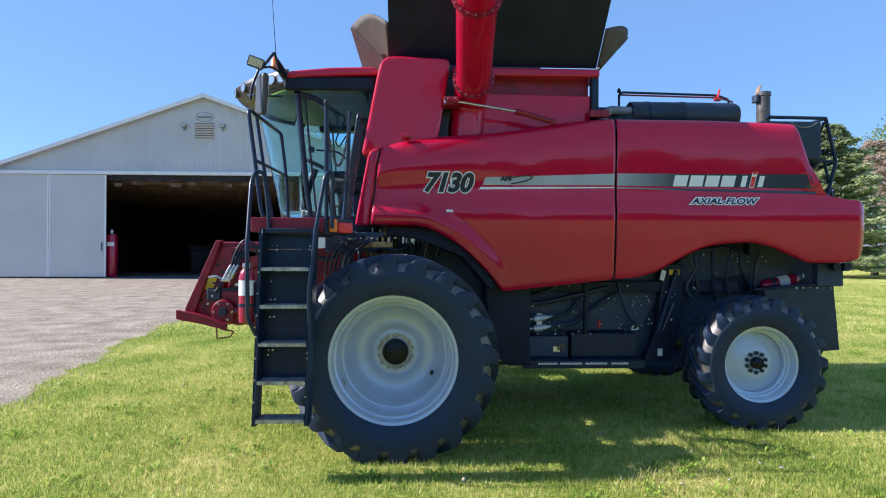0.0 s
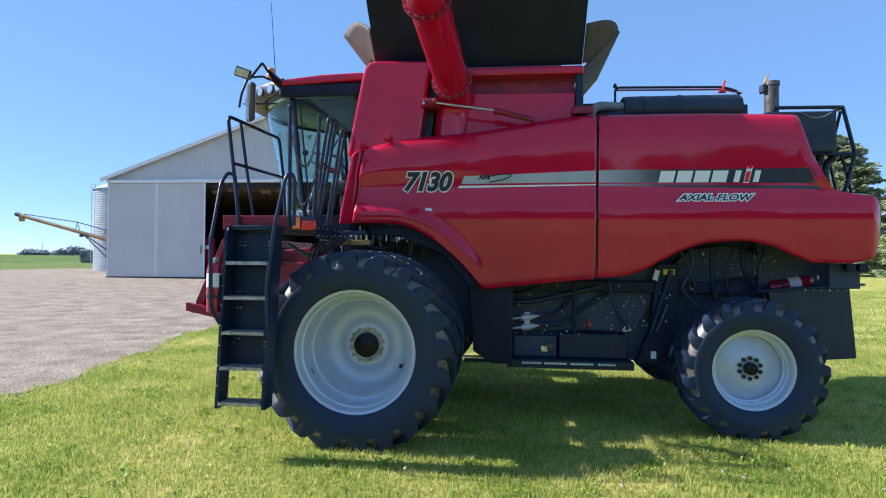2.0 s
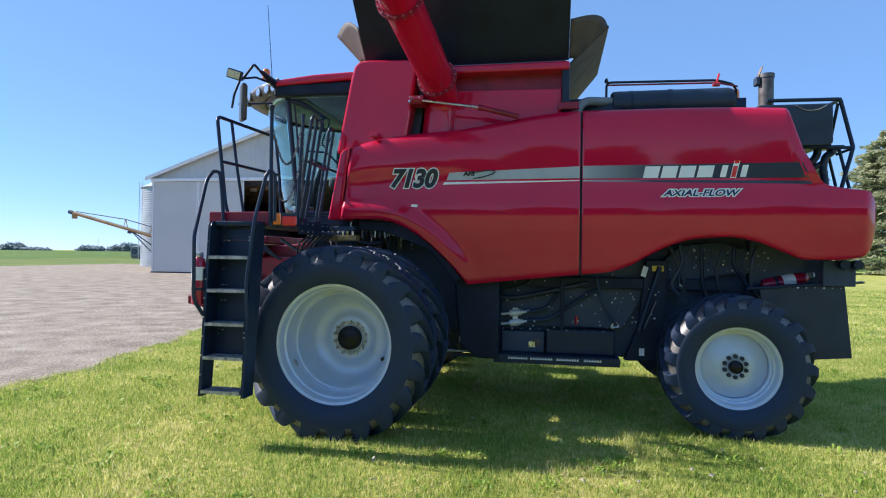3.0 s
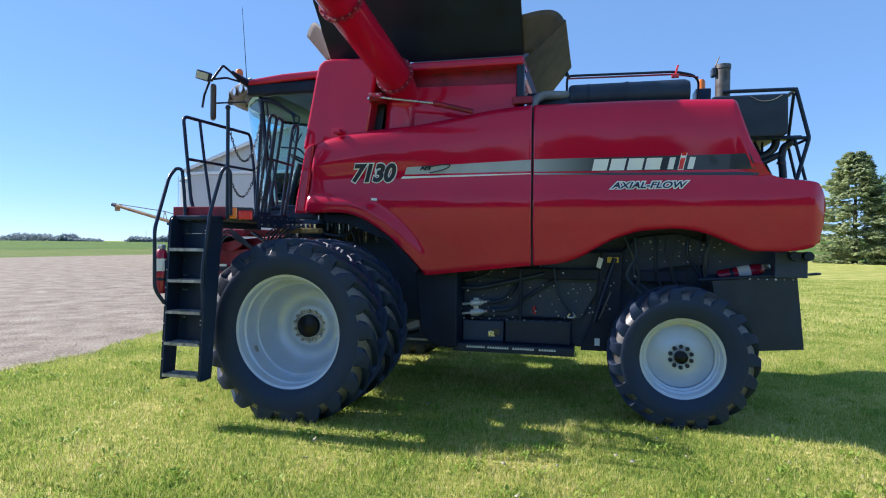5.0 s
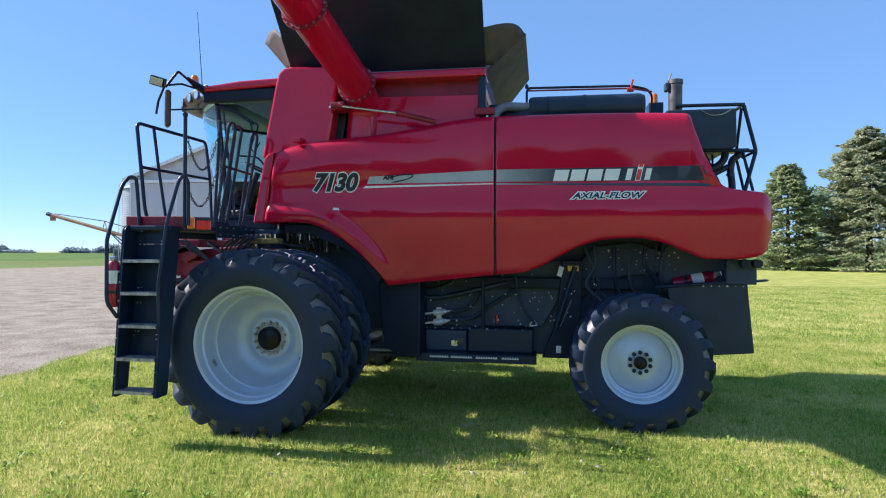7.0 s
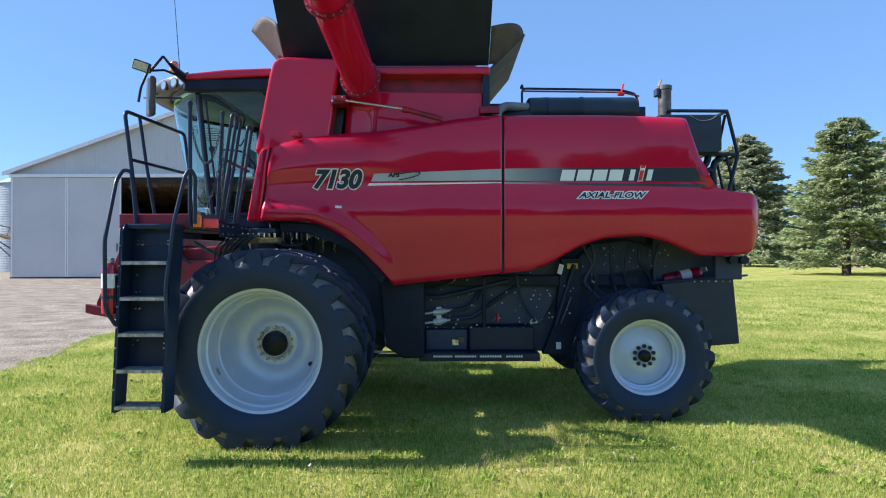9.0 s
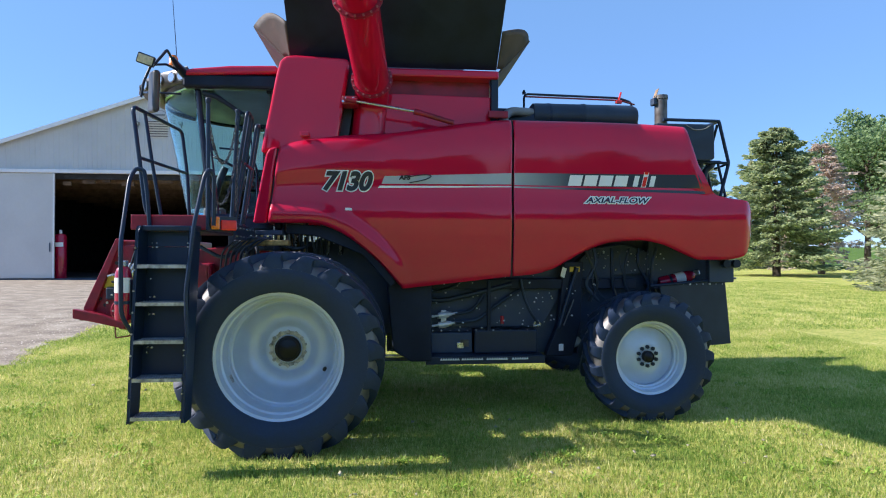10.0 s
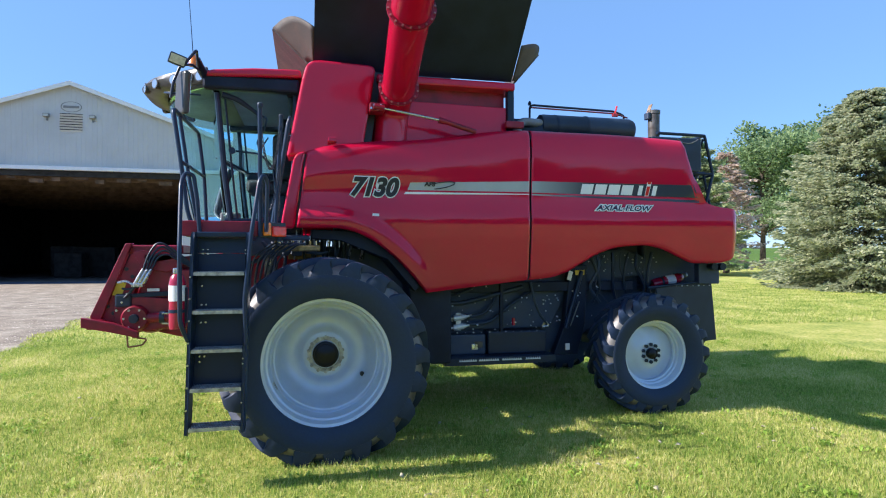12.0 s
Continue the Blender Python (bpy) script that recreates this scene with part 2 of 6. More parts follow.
def skin(x, z, top, low):
    """Depth of the pressed side panel: two creases, rounded shoulder and tail."""
    c3 = top - 0.27
    f = curve_fn([(1.2, 5.545), (1.58, 5.512), (2.17, 5.452), (2.25, 5.449), (2.43, 5.464), (2.5, 5.466), (max(c3, 2.56), 5.444), (max(c3 + 0.05, 2.62), 5.446),
                  (max(top - 0.07, 2.72), 5.466), (max(top, 2.80), 5.51)])
    y = f(z)
    y -= 0.035 * max(0.0, 0.45 - x)
    if x > 4.42:
        y += 0.13 * ((x - 4.42) / 0.16) ** 1.6
    if x < 0.75:
        k = min(1.0, max(0.0, (0.23 - arch_distance(x, z)) / 0.13))
        y -= 0.045 * k * k * (3 - 2 * k) * min(1, (0.75 - x) / 0.35)
    e = max(0.0, 1 - (z - low) / 0.03)
    return y + 0.03 * e * e


def side_panel(x0, x1, low, nx, nz=44):
    bm = bmesh.new()
    rows = []
    for i in range(nx + 1):
        x = x0 + (x1 - x0) * i / nx
        top, zl = PANEL_TOP(x), low(x)
        rake = 0.10 * max(0.0, 1 - (x + 0.652) / 0.45) if x < 0 else 0.0
        col = [(x - rake, skin(x, zl, top, zl) + 0.07, zl + 0.004)]
        for k in range(nz + 1):
            z = zl + (top - zl) * k / nz
            col.append((x - rake * (1 - k / nz), skin(x, z, top, zl), z))
        col.append((x, skin(x, top, top, zl) + 0.05, top + 0.012))
        col.append((x, skin(x, top, top, zl) + 0.16, top + 0.014))
        rows.append(col)
    sheet(bm, rows)
    return bm


for far in (False, True):
    a, b = side_panel(-0.652, 1.79, front_edge, 90), side_panel(1.812, 4.58, REAR_EDGE, 110)
    if far:
        mirror_y(a), mirror_y(b)
    for nm, bm_ in (("front_side_panel", a), ("rear_side_panel", b)):
        p_ = part(nm, bm_, RED, combine, "glossy red pressed side panel", smooth=50)
        p_.modifiers.new("thickness", "SOLIDIFY").thickness = 0.012
    nose = prism(bmesh.new(), [(-0.915, 2.12), (-0.885, 2.3), (-0.785, 2.84), (-0.745, 2.895), (-0.69, 2.91), (-0.672, 2.905), (-0.774, 2.12)], 5.415, 5.95, 0.022)
    part("corner_panel", mirror_y(nose) if far else nose, RED, combine)
    seam = B(1.785, 1.818, 5.53, 5.56, 1.58, 3.25)
    part("panel_gap", mirror_y(seam) if far else seam, INK, combine)
    seam = prism(bmesh.new(), [(-0.80, 2.14), (-0.70, 2.89), (-0.63, 2.89), (-0.73, 2.14)], 5.46, 5.49)
    part("panel_gap", mirror_y(seam) if far else seam, INK, combine)
part("panel_latch", B(-0.44, -0.35, 5.40, 5.48, 3.02, 3.07, 0.008), RED, combine)

# rear hood end and deck between the side panels
part("rear_hood", B(4.47, 4.56, 5.62, 2 * YC - 5.62, 1.82, 2.38, 0.04), RED, combine)
part("hood_deck", B(1.70, 3.62, 5.62, 2 * YC - 5.62, 3.10, 3.20, 0.02), BLACK, combine)
part("rear_deck", B(3.7, 4.46, 5.62, 2 * YC - 5.62, 2.30, 2.39, 0.02), CHASSIS, combine)

# inner machine body behind the panels
part("separator_body", B(-0.3, 3.9, 6.25, 2 * YC - 6.25, 1.0, 3.08, 0.03), CHASSIS, combine)
part("chopper_body", B(3.6, 4.42, 6.1, 2 * YC - 6.1, 1.45, 2.3, 0.04), CHASSIS, combine)
part("cleaning_shoe", prism(bmesh.new(), [(0.7, 1.1), (0.95, 0.62), (2.5, 0.62), (3.3, 1.2), (3.3, 1.6), (0.7, 1.6)], 6.2, 2 * YC - 6.2, 0.02), CHASSIS, combine)

# cab-side tower and grain tank
tower = prism(bmesh.new(), [(-0.86, 2.86), (-0.705, 3.68), (-0.665, 3.83), (-0.60, 3.885), (-0.50, 3.895), (0.03, 3.875), (0.065, 3.83), (-0.07, 2.98)], 5.50, 5.86, 0.035)
p_ = part("grain_tank_cover", tower, RED, combine)
p_.modifiers.new("flat_faces", "WEIGHTED_NORMAL").keep_sharp = True
part("grain_tank_cover", prism(bmesh.new(), [(-0.86, 2.86), (-0.705, 3.68), (-0.60, 3.88), (0.03, 3.875), (-0.07, 2.98)], 2 * YC - 5.86, 2 * YC - 5.50, 0.035), RED, combine)
part("grain_tank_front", B(-0.66, -0.3, 5.862, 2 * YC - 5.862, 2.3, 3.86, 0.02), RED, combine)
part("grain_tank", B(-0.29, 1.62, 6.02, 2 * YC - 6.02, 3.0, 3.82, 0.02), RED, combine)
for s in (0, 1):
    f_ = (lambda bm: mirror_y(bm)) if s else (lambda bm: bm)
    part("tank_rail", f_(B(0.09, 1.68, 5.62, 6.0, 3.735, 3.822, 0.02)), RED, combine)
    part("tank_side", f_(prism(bmesh.new(), [(0.09, 2.95), (1.60, 3.05), (1.60, 3.55), (0.09, 3.57)], 5.70, 5.78, 0.012)), RED, combine)
    part("tank_recess", f_(B(0.09, 1.6, 5.80, 6.0, 3.50, 3.75)), RED_CAST, combine)
# black slab standing in for the shade between tower and auger elbow
part("tower_gap_shade", prism(bmesh.new(), [(-0.075, 3.0), (0.06, 3.86), (0.15, 3.86), (0.025, 3.0)], 5.70, 5.9), INK, combine)
part("rear_tank_post", B(1.60, 1.68, 5.66, 5.75, 3.3, 3.78, 0.01), BLACK, combine)
part("tank_bracket", B(1.56, 1.78, 5.6, 5.66, 3.30, 3.38, 0.012), RED_CAST, combine)


def slab(p, q, r, s, thick=0.02):
    """Four-cornered board with thickness."""
    a = [Vector(v) for v in (p, q, r, s)]
    nrm = (a[1] - a[0]).cross(a[3] - a[0]).normalized() * thick
    bm = bmesh.new()
    lo, hi = [bm.verts.new(v) for v in a], [bm.verts.new(v + nrm) for v in a]
    bm.faces.new(lo[::-1]), bm.faces.new(hi)
    for i in range(4):
        j = (i + 1) % 4
        bm.faces.new((lo[i], lo[j], hi[j], hi[i]))
    return bm


# open tank extensions: four boards flaring outwards with corner sheets
EX0, EX1, EY0, EY1, EZ = -0.58, 1.67, 5.75, 2 * YC - 5.75, 3.875
H = 1.25
for s in (0, 1):
    f_ = (lambda bm: mirror_y(bm)) if s else (lambda bm: bm)
    part("tank_extension", f_(slab((EX0, EY0, EZ), (EX1, EY0, EZ), (EX1 + 0.02, EY0 - 0.9 * H, EZ + H), (EX0 - 0.0, EY0 - 0.98 * H, EZ + H))), TARP, combine)
part("tank_extension", slab((EX0, EY1, EZ), (EX0, EY0, EZ), (EX0 - 0.43, EY0 + 0.16, EZ + 0.46), (EX0 - 0.43, EY1 - 0.16, EZ + 0.46)), GUSSET, combine)
part("tank_extension", slab((EX1, EY0, EZ - 0.05), (EX1, EY1, EZ - 0.05), (EX1 + 0.42, EY1 - 0.2, EZ + 0.42), (EX1 + 0.42, EY0 + 0.2, EZ + 0.42)), GUSSET, combine)


def gusset(corner, tip, edge_dir, reach):
    """Curved corner sheet between a side board and an end board."""
    bm = bmesh.new()
    c, t, e = Vector(corner), Vector(tip), Vector(corner) + Vector(edge_dir) * reach
    rows = []
    for i in range(13):
        u = i / 12
        bulge = math.sin(math.pi * u)
        p = t.lerp(e, u) + (t - e).cross(t - c).normalized() * 0.05 * bulge + ((t + e) / 2 - c) * 0.24 * bulge
        rows.append([c.lerp(p, k / 8) for k in range(1, 9)])
    sheet(bm, rows)
    return bm


for s in (0, 1):
    f_ = (lambda bm: mirror_y(bm)) if s else (lambda bm: bm)
    for nm, g in (("corner_sheet", gusset((EX0, EY0, EZ), (EX0 - 0.43, EY0 + 0.16, EZ + 0.46), (0.0, -0.98, 1.0), 0.33)),
                  ("corner_sheet", gusset((EX1, EY0, EZ - 0.05), (EX1 + 0.42, EY0 + 0.25, EZ + 0.40), (0.02, -0.9, 1.0), 0.36))):
        p_ = part(nm, f_(g), GUSSET, combine, "weathered grey-brown rubber corner sheet")
        p_.modifiers.new("thickness", "SOLIDIFY").thickness = 0.012

# unloading auger, swung out over the camera
FLBOLT = material("painted_bolt_heads", (0.42, 0.20, 0.20), 0.3, metal=0.4, vary=0.15)
A1 = Vector((0.296, 5.395, 3.625))
AD = Vector((-0.085, -1.255, 0.325)).normalized()
auger_tube = part("unloading_auger", T([A1, A1 + AD * 1.28, A1 + AD * 5.2], 0.178, n=40), RED, combine)
elbow = T([(0.235, 5.76, 2.9), (0.285, 5.76, 3.50), A1 + AD * 0.01], 0.185, 0.26, 32)
part("auger_elbow", elbow, RED, combine)
for d in (0.0, 1.30):
    q = A1 + AD * d
    part("flange", T([q - AD * 0.012, q + AD * 0.012], 0.215, n=40), RED_CAST, auger_tube)
    up = AD.orthogonal().normalized()
    for k in range(18):
        a = 2 * math.pi * k / 18
        o_ = q + (up * math.cos(a) + AD.cross(up) * math.sin(a)) * 0.203
        part("flange_bolt", T([o_ - AD * 0.026, o_ + AD * 0.026], 0.010, n=6), FLBOLT, auger_tube)
ram = part("hydraulic_ram", T([(0.76, 5.42, 3.302), (1.16, 5.47, 3.205)], 0.027, n=14), RED_CAST, combine)
part("ram_rod", T([(0.06, 5.385, 3.40), (0.77, 5.42, 3.30)], 0.014), STEEL, ram, "chrome cylinder rod")
part("ram_gland", T([(0.735, 5.418, 3.305), (0.79, 5.424, 3.293)], 0.033, n=14), RED_CAST, ram)
part("ram_clevis", T([(0.03, 5.384, 3.405), (0.14, 5.388, 3.39)], 0.028, n=10), RED_CAST, ram)
part("ram_bracket", B(-0.01, 0.15, 5.40, 5.60, 3.36, 3.45, 0.012), RED_CAST, combine)
for k in range(4):
    part("bracket_bolt", T([(0.0 + 0.035 * k, 5.375, 3.385 + 0.035 * (k % 2)), (0.0 + 0.035 * k, 5.41, 3.385 + 0.035 * (k % 2))], 0.013, n=8), STEEL, combine)


# ---------------------------------------------------------------- wheels
def tyre_mesh(c, R, rim_r, w, lug_h=0.062):
    """Tyre carcass with flattened contact patch."""
    bm = bmesh.new()
    Rt = R - lug_h
    hw = w / 2
    prof = [(rim_r, -hw * 0.82), (rim_r + 0.035, -hw * 0.93), (rim_r + (Rt - rim_r) * 0.40, -hw * 1.03), (rim_r + (Rt - rim_r) * 0.60, -hw * 1.025), (rim_r + (Rt - rim_r) * 0.68, -hw * 1.005),
            (rim_r + (Rt - rim_r) * 0.79, -hw * 0.925), (rim_r + (Rt - rim_r) * 0.89, -hw * 0.80), (Rt - 0.012, -hw * 0.62), (Rt, -hw * 0.40)]
    prof += [(r, -y) for r, y in prof[::-1]]
    prof += [(rim_r - 0.005, hw * 0.4), (rim_r - 0.005, -hw * 0.4)]
    lathe(bm, prof, (0, 0, 0), 72, closed=True)
    for face in bm.faces:
        mid = face.calc_center_median()
        if math.hypot(mid.x, mid.z) > rim_r + (Rt - rim_r) * 0.71:
            face.material_index = 1
    for v in bm.verts:
        v.co += Vector(c)
        if v.co.z < GZ:
            squash = GZ - v.co.z
            v.co.z = GZ
            v.co.y += (v.co.y - c[1]) * squash * 0.9
    return bm


def lug_mesh(R, w, side, lugs, lug_h):
    """One curved tread bar, from the middle of the tread over the shoulder to a rounded pad on the side wall."""
    bm = bmesh.new()
    hw, prev = w / 2, None
    # along the bar: across the tread, over the shoulder, rounded end
    path = [(-0.05, 0.0, 0.00, 0.30, 0.0, 0.070), (0.22, 0.0, 0.09, 0.32, 0.0, 0.070), (0.50, 0.004, 0.20, 0.35, 0.0, 0.070), (0.72, 0.006, 0.29, 0.38, 0.0, 0.085), (0.88, 0.014, 0.335, 0.42, 0.15, 0.110),
            (0.955, 0.036, 0.36, 0.48, 0.5, 0.100), (0.990, 0.075, 0.375, 0.60, 0.9, 0.060), (1.002, 0.110, 0.38, 0.74, 1.0, 0.034), (1.006, 0.138, 0.383, 0.88, 1.0, 0.020), (1.000, 0.165, 0.385, 0.99, 1.0, 0.012)]
    for u, drop, ang, wide, turn, deep in path:
        half = math.pi / lugs * wide
        deep *= lug_h / 0.062
        ring = []
        for depth, da in ((deep, -1.0), (0.006, -0.88), (0.0, -0.78), (0.0, 0.78), (0.006, 0.88), (deep, 1.0)):
            rr = R - drop - depth * (1 - turn)
            y = side * (hw * u - depth * turn)
            ring.append(bm.verts.new((rr * math.cos(ang + half * da), y, rr * math.sin(ang + half * da))))
        if prev:
            for q in range(5):
                bm.faces.new((prev[q], prev[q + 1], ring[q + 1], ring[q]))
        else:
            bm.faces.new(ring)
        prev = ring
    bm.faces.new(prev[::-1])
    return bm


def tread(parent, c, R, w, lugs, lug_h):
    """Tread bars all round, two shared meshes, one for each half of the tread."""
    for side in (-1, 1):
        first = None
        for k in range(lugs):
            if first is None:
                ob = first = part("tread_lug", lug_mesh(R, w, side, lugs, lug_h), RUBBER, parent, smooth=35)
            else:
                ob = first.copy()
                scene.collection.objects.link(ob)
            a = 2 * math.pi * (k + (0.5 if side > 0 else 0)) / lugs
            ob.matrix_basis = Matrix.Translation(c) @ Matrix.Rotation(-a, 4, "Y")


def ring_of_bolts(parent, c, y, rad, n, r, mat, depth=0.03, name="wheel_bolt"):
    for k in range(n):
        a = 2 * math.pi * (k + 0.5) / n
        x, z = c[0] + rad * math.cos(a), c[2] + rad * math.sin(a)
        part(name, T([(x, y, z), (x, y + depth, z)], r, n=6), mat, parent)


def wheel(name, c, R, rim_r, w, lugs, dish, out, hub, label, lug_h=0.052):
    """c: centre of the tyre; out: -1 faces the lawn side, +1 the far side; dish: depth of the disc behind the rim's edge."""
    g = empty(name, c, combine)
    g["label"] = label
    tyre = part("tyre", tyre_mesh(c, R, rim_r, w, lug_h), RUBBER, g, "black lugged rubber tyre", smooth=30)
    tyre.data.materials.append(MUD)
    tread(g, c, R, w, lugs, lug_h)
    e = w * 0.40

    def ax(d):
        return out * (e - d)
    prof = [(rim_r - 0.002, 0.016), (rim_r + 0.012, 0.002), (rim_r + 0.020, 0.006), (rim_r + 0.018, 0.016), (rim_r + 0.002, 0.022), (rim_r - 0.020, 0.028), (rim_r - 0.026, 0.05), (rim_r - 0.032, 0.105)]
    if dish > 0.3:
        prof += [(rim_r - 0.048, 0.118), (rim_r - 0.052, 0.15), (rim_r - 0.060, 0.258), (rim_r - 0.066, 0.266), (rim_r - 0.086, 0.266), (rim_r - 0.094, 0.260), (rim_r - 0.101, 0.266), (rim_r - 0.104, 0.29), (rim_r - 0.128, dish - 0.12), (rim_r - 0.16, dish - 0.05), (rim_r - 0.205, dish - 0.012),
                 (rim_r - 0.26, dish), (hub * 2.3, dish - 0.004), (hub * 2.0, dish - 0.02), (hub * 1.8, dish - 0.048), (hub * 1.66, dish - 0.055), (0.02, dish - 0.05)]
    else:
        prof += [(rim_r - 0.050, 0.112), (rim_r - 0.054, 0.14), (rim_r - 0.070, 0.148), (rim_r - 0.072, dish + 0.02), (rim_r - 0.084, dish + 0.02), (rim_r - 0.087, dish - 0.004), (rim_r - 0.11, dish - 0.008), (hub * 3.2, dish - 0.045), (hub * 2.4, dish - 0.07), (0.02, dish - 0.07)]
    rim = part("rim", LA([(r, ax(d)) for r, d in prof], c, 72, cap=False), RIM, g, "silver painted steel rim")
    rim.modifiers.new("thickness", "SOLIDIFY").thickness = 0.008
    face = dish - (0.05 if dish > 0.3 else 0.07)
    part("hub_cap", LA([(hub, ax(face)), (hub, ax(face - 0.055)), (hub * 0.95, ax(face - 0.064)), (hub * 0.84, ax(face - 0.066)), (hub * 0.78, ax(face - 0.060)), (hub * 0.72, ax(face - 0.062)), (hub * 0.4, ax(face - 0.074)), (0.005, ax(face - 0.078))], c, 40), GLOSS, g, "black round hub cap")
    if dish > 0.3:
        part("bolt_ring", LA([(hub * 1.55, ax(face)), (hub * 1.55, ax(face - 0.012)), (hub * 1.12, ax(face - 0.012)), (hub * 1.12, ax(face))], c, 40), TREAD, g)
        ring_of_bolts(g, c, c[1] + ax(face - 0.012), hub * 1.36, 14, 0.017, TREAD, 0.03 * out)
        part("valve_hole", LA([(0.021, ax(0.30)), (0.021, ax(0.27)), (0.004, ax(0.268))], (c[0] + 0.345, c[1] + out * (-dish + 0.355), c[2] - 0.20), 16), INK, g)
        a0, a1 = radians(202), radians(210)
        tag = [(c[0] + r * math.cos(a), c[1] + ax(d), c[2] + r * math.sin(a)) for a, d, r in ((a0, 0.175, 0.502), (a1, 0.175, 0.502), (a1, 0.225, 0.499), (a0, 0.225, 0.499))]
        part("rim_tag", slab(*tag, 0.004), TREAD, g)
    else:
        ring_of_bolts(g, c, c[1] + ax(face + 0.012), hub * 1.65, 10, 0.022, BLACK, 0.04 * out)
    return g


FX, FZ = -0.475, 0.905
for out, y0 in ((-1, 4.66), (1, 2 * YC - 4.66)):
    wheel("front_outer_wheel", (FX, y0, FZ), 0.925, 0.565, 0.50, 20, 0.56, out, 0.120, "large outer drive wheel with silver deep-dish rim")
    yi = y0 - out * 0.66
    wheel("front_inner_wheel", (FX, yi, FZ), 0.925, 0.565, 0.50, 20, 0.18, out, 0.09, "large inner drive wheel of the dual pair")
RX, RZ = 3.275, 0.70
for out, y0 in ((-1, 5.50), (1, 2 * YC - 5.50)):
    wheel("rear_wheel", (RX, y0, RZ), 0.70, 0.395, 0.50, 19, 0.20, out, 0.062, "smaller steering wheel with silver rim", lug_h=0.040)
part("front_axle", T([(FX, 5.2, FZ), (FX, 2 * YC - 5.2, FZ)], 0.15, n=20), CHASSIS, combine)
part("rear_axle", T([(RX, 5.75, RZ), (RX, 2 * YC - 5.75, RZ)], 0.11, n=16), CHASSIS, combine)
for y_ in (5.62, 2 * YC - 6.2):
    part("final_drive", B(FX - 0.3, FX + 0.3, y_, y_ + 0.58, 0.6, 1.35, 0.05), CHASSIS, combine)
part("front_frame", B(-0.75, 0.75, 6.15, 2 * YC - 6.15, 0.85, 1.95, 0.03), CHASSIS, combine)
part("wheel_housing", prism(bmesh.new(), [(0.12, 2.05), (0.45, 1.55), (0.52, 0.75), (0.72, 0.62), (0.95, 0.62), (0.95, 1.5), (0.6, 2.05)], 5.72, 6.3, 0.02), TARP, combine)
part("wheel_housing", prism(bmesh.new(), [(-0.6, 2.02), (-0.3, 2.0), (0.2, 1.80), (0.5, 1.45), (0.55, 1.5), (0.25, 1.98), (-0.1, 2.1), (-0.6, 2.12)], 5.56, 6.2, 0.01), TARP, combine)

# ---------------------------------------------------------------- ladder, platform, rails
def stringer(x):
    bm = bmesh.new()
    pts = [(x, 4.035, 0.47), (x, 4.20, 0.47), (x + 0.03, 4.33, 2.03), (x + 0.03, 4.115, 2.03)]
    a_ = [bm.verts.new(p) for p in pts]
    b_ = [bm.verts.new((p[0] + 0.026, p[1], p[2])) for p in pts]
    bm.faces.new(a_), bm.faces.new(b_[::-1])
    for i in range(4):
        bm.faces.new((a_[i], a_[(i + 1) % 4], b_[(i + 1) % 4], b_[i]))
    crown = [ed for ed in bm.edges if all(v.co.z > 2 and v.co.y < 4.2 for v in ed.verts)]
    bmesh.ops.bevel(bm, geom=crown, offset=0.06, segments=5, affect="EDGES", profile=0.5)
    bmesh.ops.bevel(bm, geom=[ed for ed in bm.edges if ed.calc_face_angle(0) > 1], offset=0.005, segments=2, affect="EDGES", profile=0.5)
    return bm


lad = part("ladder", stringer(-1.565), BLACK, combine, "black steel access ladder with ridged steps")
part("stringer", stringer(-1.155), BLACK, lad)
for k in range(5):
    z = 0.52 + 0.298 * k
    x = -1.537 + 0.006 * k
    yk = 4.06 + 0.014 * k
    part("step", B(x, x + 0.385, yk - 0.03, yk + 0.16, z - 0.018, z, 0.004), BLACK, lad)
    nose = [(x + 0.005, z - 0.022)] + [(x + 0.005 + 0.0098 * i, z + (0.010 if i % 2 else 0.002)) for i in range(39)] + [(x + 0.38, z - 0.022)]
    part("step_tread", prism(bmesh.new(), nose, yk - 0.044, yk - 0.030), TREAD, lad, "galvanised toothed tread edge")
    for i in range(4):
        nose = [(x + 0.012, z + 0.001)] + [(x + 0.012 + 0.0098 * j, z + (0.009 if (j + i) % 2 else 0.003)) for j in range(37)] + [(x + 0.37, z + 0.001)]
        part("step_ridge", prism(bmesh.new(), nose, yk + 0.005 + 0.036 * i, yk + 0.013 + 0.036 * i), TREAD, lad)
part("ladder_back", slab((-1.535, 4.235, 0.80), (-1.14, 4.235, 0.80), (-1.115, 4.307, 1.86), (-1.515, 4.307, 1.86), 0.012), BLACK, lad)
part("ladder_top", B(-1.512, -1.09, 4.17, 4.36, 1.99, 2.035, 0.01), BLACK, lad)
part("head_panel", slab((-1.51, 4.29, 1.865), (-1.115, 4.29, 1.865), (-1.11, 4.30, 1.985), (-1.51, 4.30, 1.985), 0.012), BLACK, lad)
lrng = random.Random(14)
for z in (0.70, 1.0, 1.04, 1.31, 1.45, 1.60, 1.86, 1.89):
    for x in (-1.49, -1.455)[:lrng.choice((1, 2))]:
        y = 4.222 + 0.068 * (z - 0.8)
        part("panel_bolt", T([(x + 0.02 * (z - 0.8), y - 0.016, z), (x + 0.02 * (z - 0.8), y + 0.01, z)], 0.0075, n=6), STEEL, lad)
    part("ladder_bolt", T([(-1.152 + 0.018 * (z - 0.5), 4.025 + 0.05 * (z - 0.5), z), (-1.152 + 0.018 * (z - 0.5), 4.045 + 0.05 * (z - 0.5), z)], 0.006, n=6), STEEL, lad)
